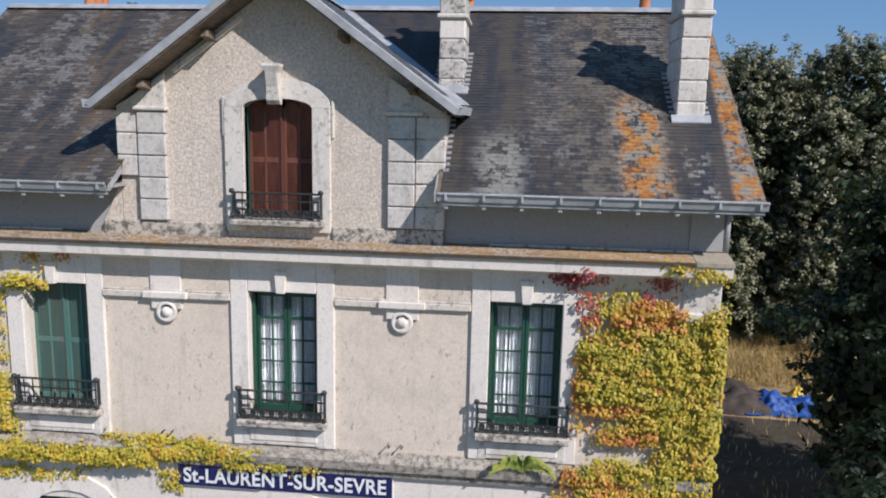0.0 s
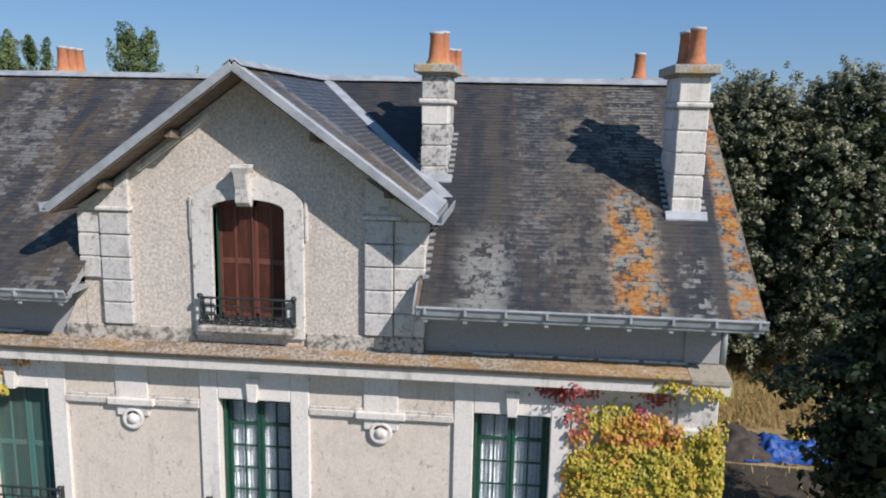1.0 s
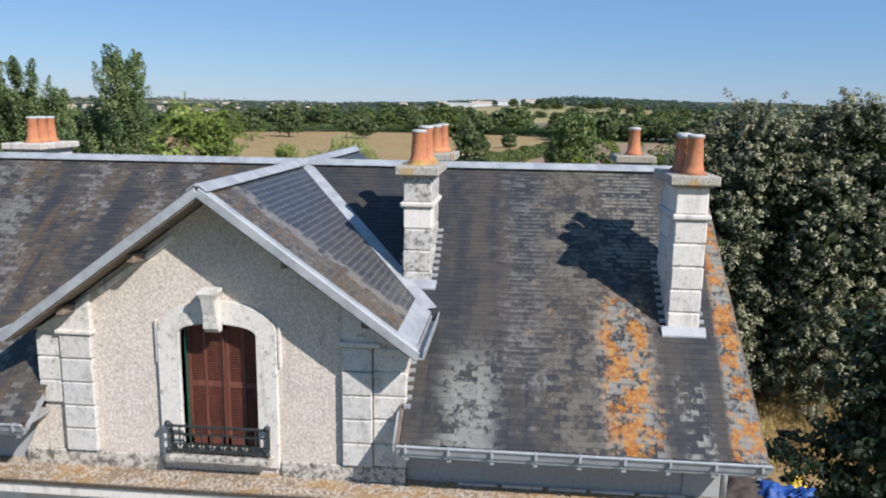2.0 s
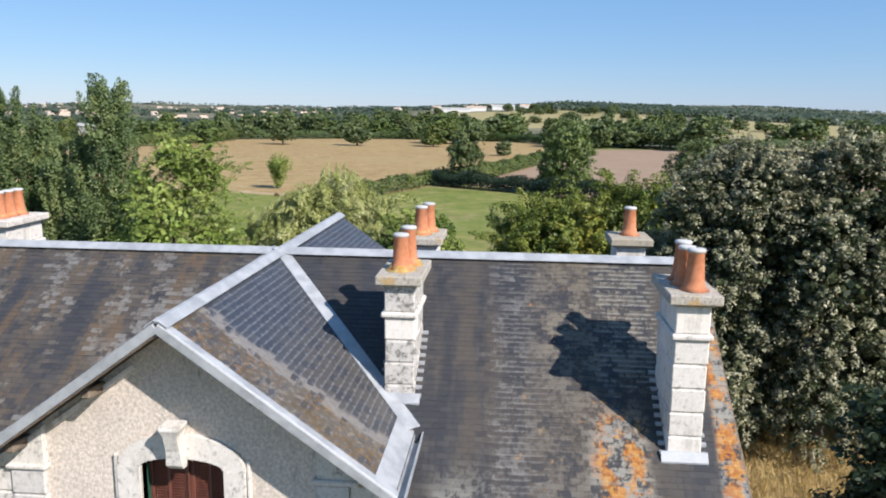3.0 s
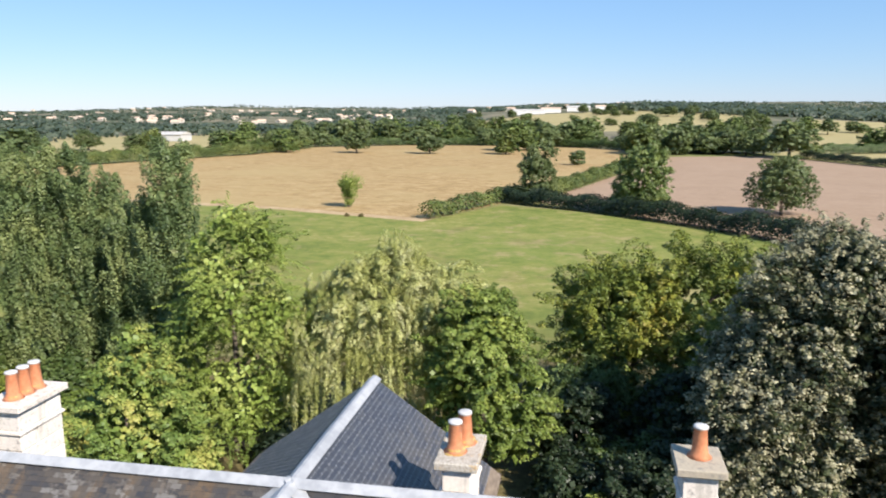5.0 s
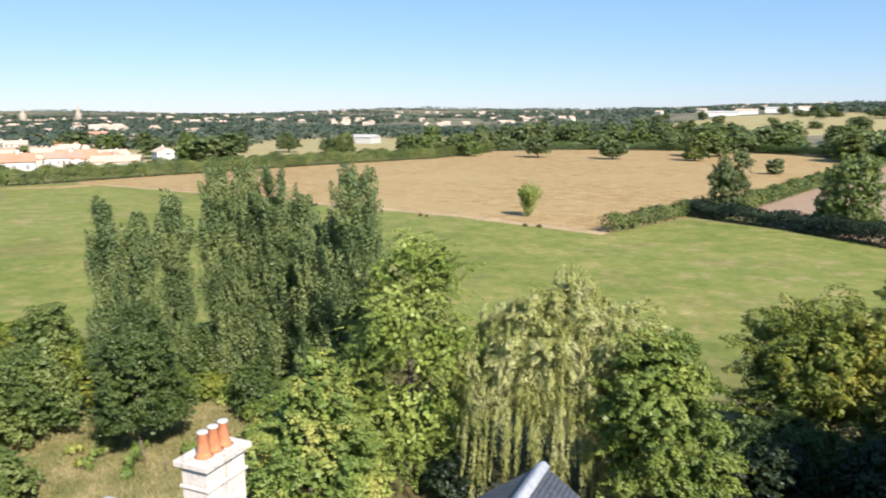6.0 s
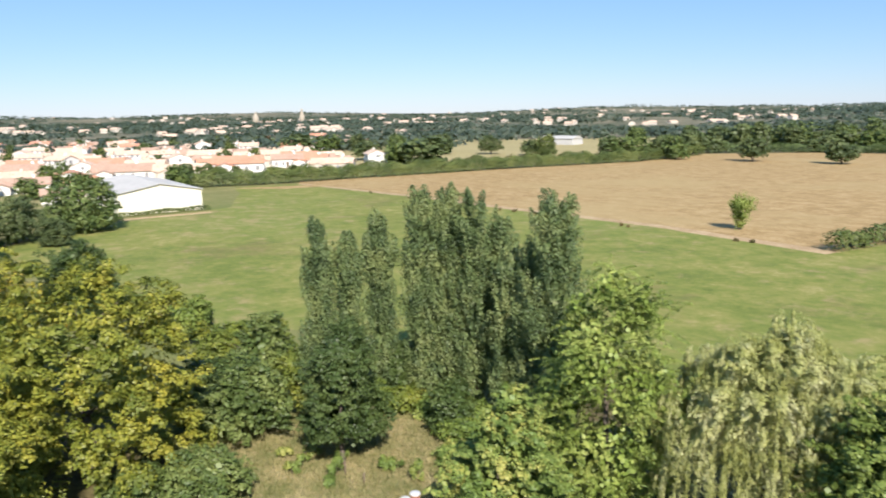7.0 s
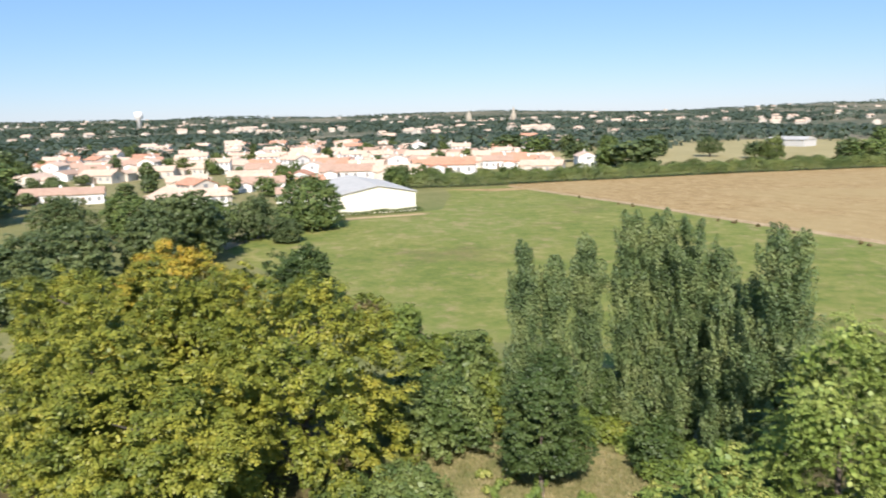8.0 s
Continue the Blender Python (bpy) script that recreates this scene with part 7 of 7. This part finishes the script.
# long white buildings on the rise
for b, u, w in ((-4.2, 860, 34), (-2.6, 880, 22), (-0.6, 900, 26), (1.2, 890, 18), (3.6, 930, 20)):
    x, y = math.sin(radians(b)) * u, math.cos(radians(b)) * u
    s = thing("hill_building", "long white building on the far rise", "building", (x, y, relief(x, y)), "buildings on the rise")
    part("wall", blocks((-w / 2, w / 2, -5, 5, -1.5, 3.4)), M["housewall"], s)
    bm = bmesh.new()
    prism(bm, [(-5.4, 3.4), (5.4, 3.4), (0, 5.0)], -w / 2 - 0.4, w / 2 + 0.4, "x")
    part("roof", bm, M["metalroof" if w > 24 else "paleroof"], s)

# far towers
def tower(x, y, h, r, name, label, prof, skin="concrete"):
    z = relief(x, y)
    t = thing(name, label, "tower", (x, y, z))
    bm = bmesh.new()
    lathe(bm, [(r * a, h * b) for a, b in prof], (0, 0, 0), 16)
    part("shaft", bm, M[skin], t)


tower(-1458, 362, 34, 7.5, "water_tower", "white concrete water tower on the skyline", [(0.55, -0.05), (0.5, 0.6), (1.0, 0.68), (1.0, 0.97), (0.2, 1.0)], "housewall")
tower(-1000, 860, 27, 6.0, "church_tower", "brown-grey stone church tower in the distant town", [(0.8, -0.05), (0.75, 0.5), (0.5, 0.52), (0.05, 1.0)], "capstone")
tower(-1046, 800, 23, 6.5, "church_tower", "brown-grey stone church tower in the distant town", [(0.8, -0.05), (0.75, 0.6), (0.6, 0.62), (0.05, 1.0)], "capstone")
for x, y, h in ((-122, 300, 7.5), (-150, 420, 9), (-100, 340, 7.5)):
    t = thing("utility_pole", "wooden utility pole in the fields", "pole", (x, y, relief(x, y)), "utility poles")
    bm = bmesh.new()
    lathe(bm, [(0.15, -0.5), (0.1, h)], (0, 0, 0), 8)
    part("post", bm, M["concrete"], t)
    part("crossarm", blocks((-0.9, 0.9, -0.08, 0.08, h - 0.6, h - 0.45), bevel=0.02), M["wood"], t)


# ---- far woods and scattered far houses ----
def far_woods():
    rng = R(400)
    out = []
    n = 3200
    ang = np.radians(rng.uniform(-50, 100, n))
    u = 430 * (9.3 ** rng.random(n))
    ang[:500], u[:500] = np.radians(rng.uniform(-30, -2.5, 500)), rng.uniform(800, 1060, 500)
    ang[500:800], u[500:800] = np.radians(rng.uniform(69, 100, 300)), rng.uniform(560, 900, 300)
    x, y = -np.sin(ang) * u, np.cos(ang) * u
    for i in range(n):
        dens = noise.noise(Vector((x[i] * 0.004, y[i] * 0.004, 7)))
        b = -math.degrees(ang[i])
        wood = (3.5 < b < 30 and 800 < u[i] < 1060) or (-100 < b < -69 and 560 < u[i] < 900)
        if (dens < (-0.03 if u[i] < 1000 else 0.02) or (-8 < b < 34 and u[i] < 800) or (-8 < b < 3.5 and u[i] < 1000)) and not wood:
            continue
        if wood and noise.noise(Vector((x[i] * 0.011, y[i] * 0.011, 1.7))) < -0.12:
            continue
        tall = 1 + 0.5 * noise.noise(Vector((x[i] * 0.02, y[i] * 0.02, 4.0)))
        k = 9 if not wood else 10
        w = 6 + u[i] * 0.012
        c = np.array([x[i], y[i], relief(x[i], y[i])]) + rng.normal(0, 1, (k, 3)) * [w, w, 0]
        m = 12
        sz = rng.uniform(0.6, 1.0, k) * (6 if not wood else 7.5) * tall
        o = unit(rng.normal(size=(k * m, 3)))
        o[:, 2] = np.abs(o[:, 2])
        p = np.repeat(c, m, 0) + o * np.repeat(sz, m)[:, None] * [0.95, 0.95, 0.8] + [0, 0, 0.8]
        out.append(leaves(rng, p, o + rng.normal(0, 0.22, o.shape) + [0, -0.2, 0.3], 3.7, 3.2))
    # ridges out to the skyline
    n = 6800
    ang, u = np.radians(rng.uniform(-50, 100, n)), 1150 * (3.5 ** rng.random(n))
    x, y = -np.sin(ang) * u, np.cos(ang) * u
    for i in range(n):
        if noise.noise(Vector((x[i] * 0.0022, y[i] * 0.0022, 11))) + 0.5 * noise.noise(Vector((x[i] * 0.009, y[i] * 0.009, 5))) < 0.08:
            continue
        k, m = 5, 7
        w = 10 + u[i] * 0.006
        c = np.array([x[i], y[i], relief(x[i], y[i])]) + rng.normal(0, 1, (k, 3)) * [w, w, 0]
        o = unit(rng.normal(size=(k * m, 3)))
        o[:, 2] = np.abs(o[:, 2])
        p = np.repeat(c, m, 0) + o * np.repeat(rng.uniform(4, 8, k), m)[:, None] * [1.2, 1.2, 0.7]
        out.append(leaves(rng, p, o + rng.normal(0, 0.2, o.shape) + [0, -0.2, 0.4], 6.0, 5.0))
    return np.concatenate(out)


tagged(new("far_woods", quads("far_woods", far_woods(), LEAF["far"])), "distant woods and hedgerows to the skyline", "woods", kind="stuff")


def far_town():
    """Small gabled blocks: walls and roofs of the distant town."""
    rng = random.Random(77)
    wv, rv = [], []
    for i in range(620):
        a, u = radians(rng.uniform(-8, 92)), 680 * (4.2 ** rng.random())
        if a < radians(33) and u < 950:
            continue
        x, y = -math.sin(a) * u, math.cos(a) * u
        if noise.noise(Vector((x * 0.0035, y * 0.0035, 3.1))) < -0.05:
            continue
        z, w, d, h, t = relief(x, y), rng.uniform(3.5, 7), rng.uniform(3, 4.5), rng.uniform(2.6, 4.6), rng.uniform(0, 3.1)
        ca, sa = math.cos(t), math.sin(t)
        P = lambda lx, ly, lz: (x + lx * ca - ly * sa, y + lx * sa + ly * ca, z + lz)
        for s in (-1, 1):
            wv.append([P(-w, s * d, -1), P(w, s * d, -1), P(w, s * d, h), P(-w, s * d, h)])
            wv.append([P(s * w, -d, -1), P(s * w, d, -1), P(s * w, d, h), P(s * w, -d, h)])
            wv.append([P(s * w, -d, h), P(s * w, d, h), P(s * w, 0, h + 2), P(s * w, 0, h + 2)])
            rv.append([P(-w - 0.4, s * (d + 0.5), h - 0.2), P(w + 0.4, s * (d + 0.5), h - 0.2), P(w + 0.4, 0, h + 2.1), P(-w - 0.4, 0, h + 2.1)])
    a = tagged(new("far_town_walls", quads("far_town_walls", np.array(wv), M["beigewall"])), "pale plastered houses of the distant town", "houses", kind="stuff")
    b = tagged(new("far_town_roofs", quads("far_town_roofs", np.array(rv), M["paleroof"])), "pale tiled roofs of the distant town", "roofs", kind="stuff")


far_town()

# ---- the yard beside the house ----
def heap(name, label, category, at, sx, sy, h, material, seed, crumple=0.25):
    rng = random.Random(seed)
    bm = bmesh.new()
    bmesh.ops.create_grid(bm, x_segments=44, y_segments=44, size=1)
    for v in bm.verts:
        r = min(1, v.co.xy.length)
        n = noise.noise(Vector((v.co.x * 2.2, v.co.y * 2.2, seed))) * crumple + noise.noise(Vector((v.co.x * 6, v.co.y * 6, seed))) * crumple * 0.5 + abs(noise.noise(Vector((v.co.x * 11, v.co.y * 11, seed + 3)))) * crumple * 0.35
        v.co = Vector((v.co.x * sx * (1 + n * 0.5), v.co.y * sy * (1 + n * 0.5), max(-0.05, (1 - r ** 1.5) * h * (1 + n * 2.2) + n * h * 0.4)))
    for f in bm.faces:
        f.smooth = True
    ob = new(name, mesh_of(bm, material, name))
    ob.location = at
    return tagged(ob, label, category)


heap("mound_of_soil", "heap of dark dug soil in the yard", "soil", (7.6, 25.9, GZ), 1.9, 1.3, 0.6, M["soil"], 3)
heap("tarpaulin", "crumpled bright blue plastic tarpaulin over a heap", "tarpaulin", (9.3, 25.6, GZ + 0.02), 1.5, 0.9, 0.36, M["tarp"], 9, 0.5)
heap("yellow_sack", "yellow plastic sack by the tarpaulin", "sack", (10.3, 26.8, GZ), 0.3, 0.3, 0.34, M["yellow"], 5)


def tufts(n, poly, h, seed):
    rng = R(seed)
    xs, ys = zip(*poly)
    p = np.stack([rng.uniform(min(xs), max(xs), n), rng.uniform(min(ys), max(ys), n), np.full(n, GZ + h * 0.4)], 1)
    p = p[[inside(q[:2], poly) for q in p]]
    m = len(p)
    nr = np.stack([rng.normal(size=m), rng.normal(size=m), np.full(m, 0.3)], 1)
    al = np.stack([rng.normal(0, 0.25, m), rng.normal(0, 0.25, m), np.ones(m)], 1)
    return leaves(rng, p, nr, h, 0.03, al)


tagged(new("dry_grass", quads("dry_grass", np.concatenate([tufts(16000, [(5, 27.5), (14, 27.5), (16, 34), (14, 37.5), (6, 38)], 0.5, 6), tufts(900, [(4, 15), (13, 14), (15, 24), (5, 26)], 0.3, 8)]), LEAF["drygrass"])), "tall dry yellow grass", "grass", kind="stuff")
tagged(new("weedy_grass", quads("weedy_grass", tufts(26000, [(-34, 28), (-24, 30), (-22, 40), (-30, 43), (-36, 39), (-40, 31)], 0.34, 7), LEAF["weeds"])), "half-dry weedy grass in the clearing", "grass", kind="stuff")

# low tufts and stakes in the clearing
rt = random.Random(19)
for i in range(11):
    x, y = -30.5 + rt.uniform(-4.5, 5.5), 33.2 + rt.uniform(-2.2, 3.5)
    h = rt.uniform(0.5, 1.1)
    tree("low_bush", "small yellow-green bush in the dry grass", "bush", (x, y, GZ), h, 0.03,
         crown(R(500 + i), [(0, 0, h * 0.5, h * 0.6, h * 0.6, h * 0.45)], 40, 26, 0.16, 0.12, 0.6), LEAF["yellow"], 120 + i, 0, "low bushes")
for x, y, h in ((-29.6, 33.6, 0.8), (-27.9, 33.4, 0.7)):
    bm = bmesh.new()
    lathe(bm, [(0.05, -0.2), (0.045, h), (0.01, h + 0.05)], (0, 0, 0), 8)
    st = tagged(new("stake", mesh_of(bm, M["wood"], "stake")), "weathered wooden stake in the dry grass", "stake", "garden stakes")
    st.location = (x, y, GZ)
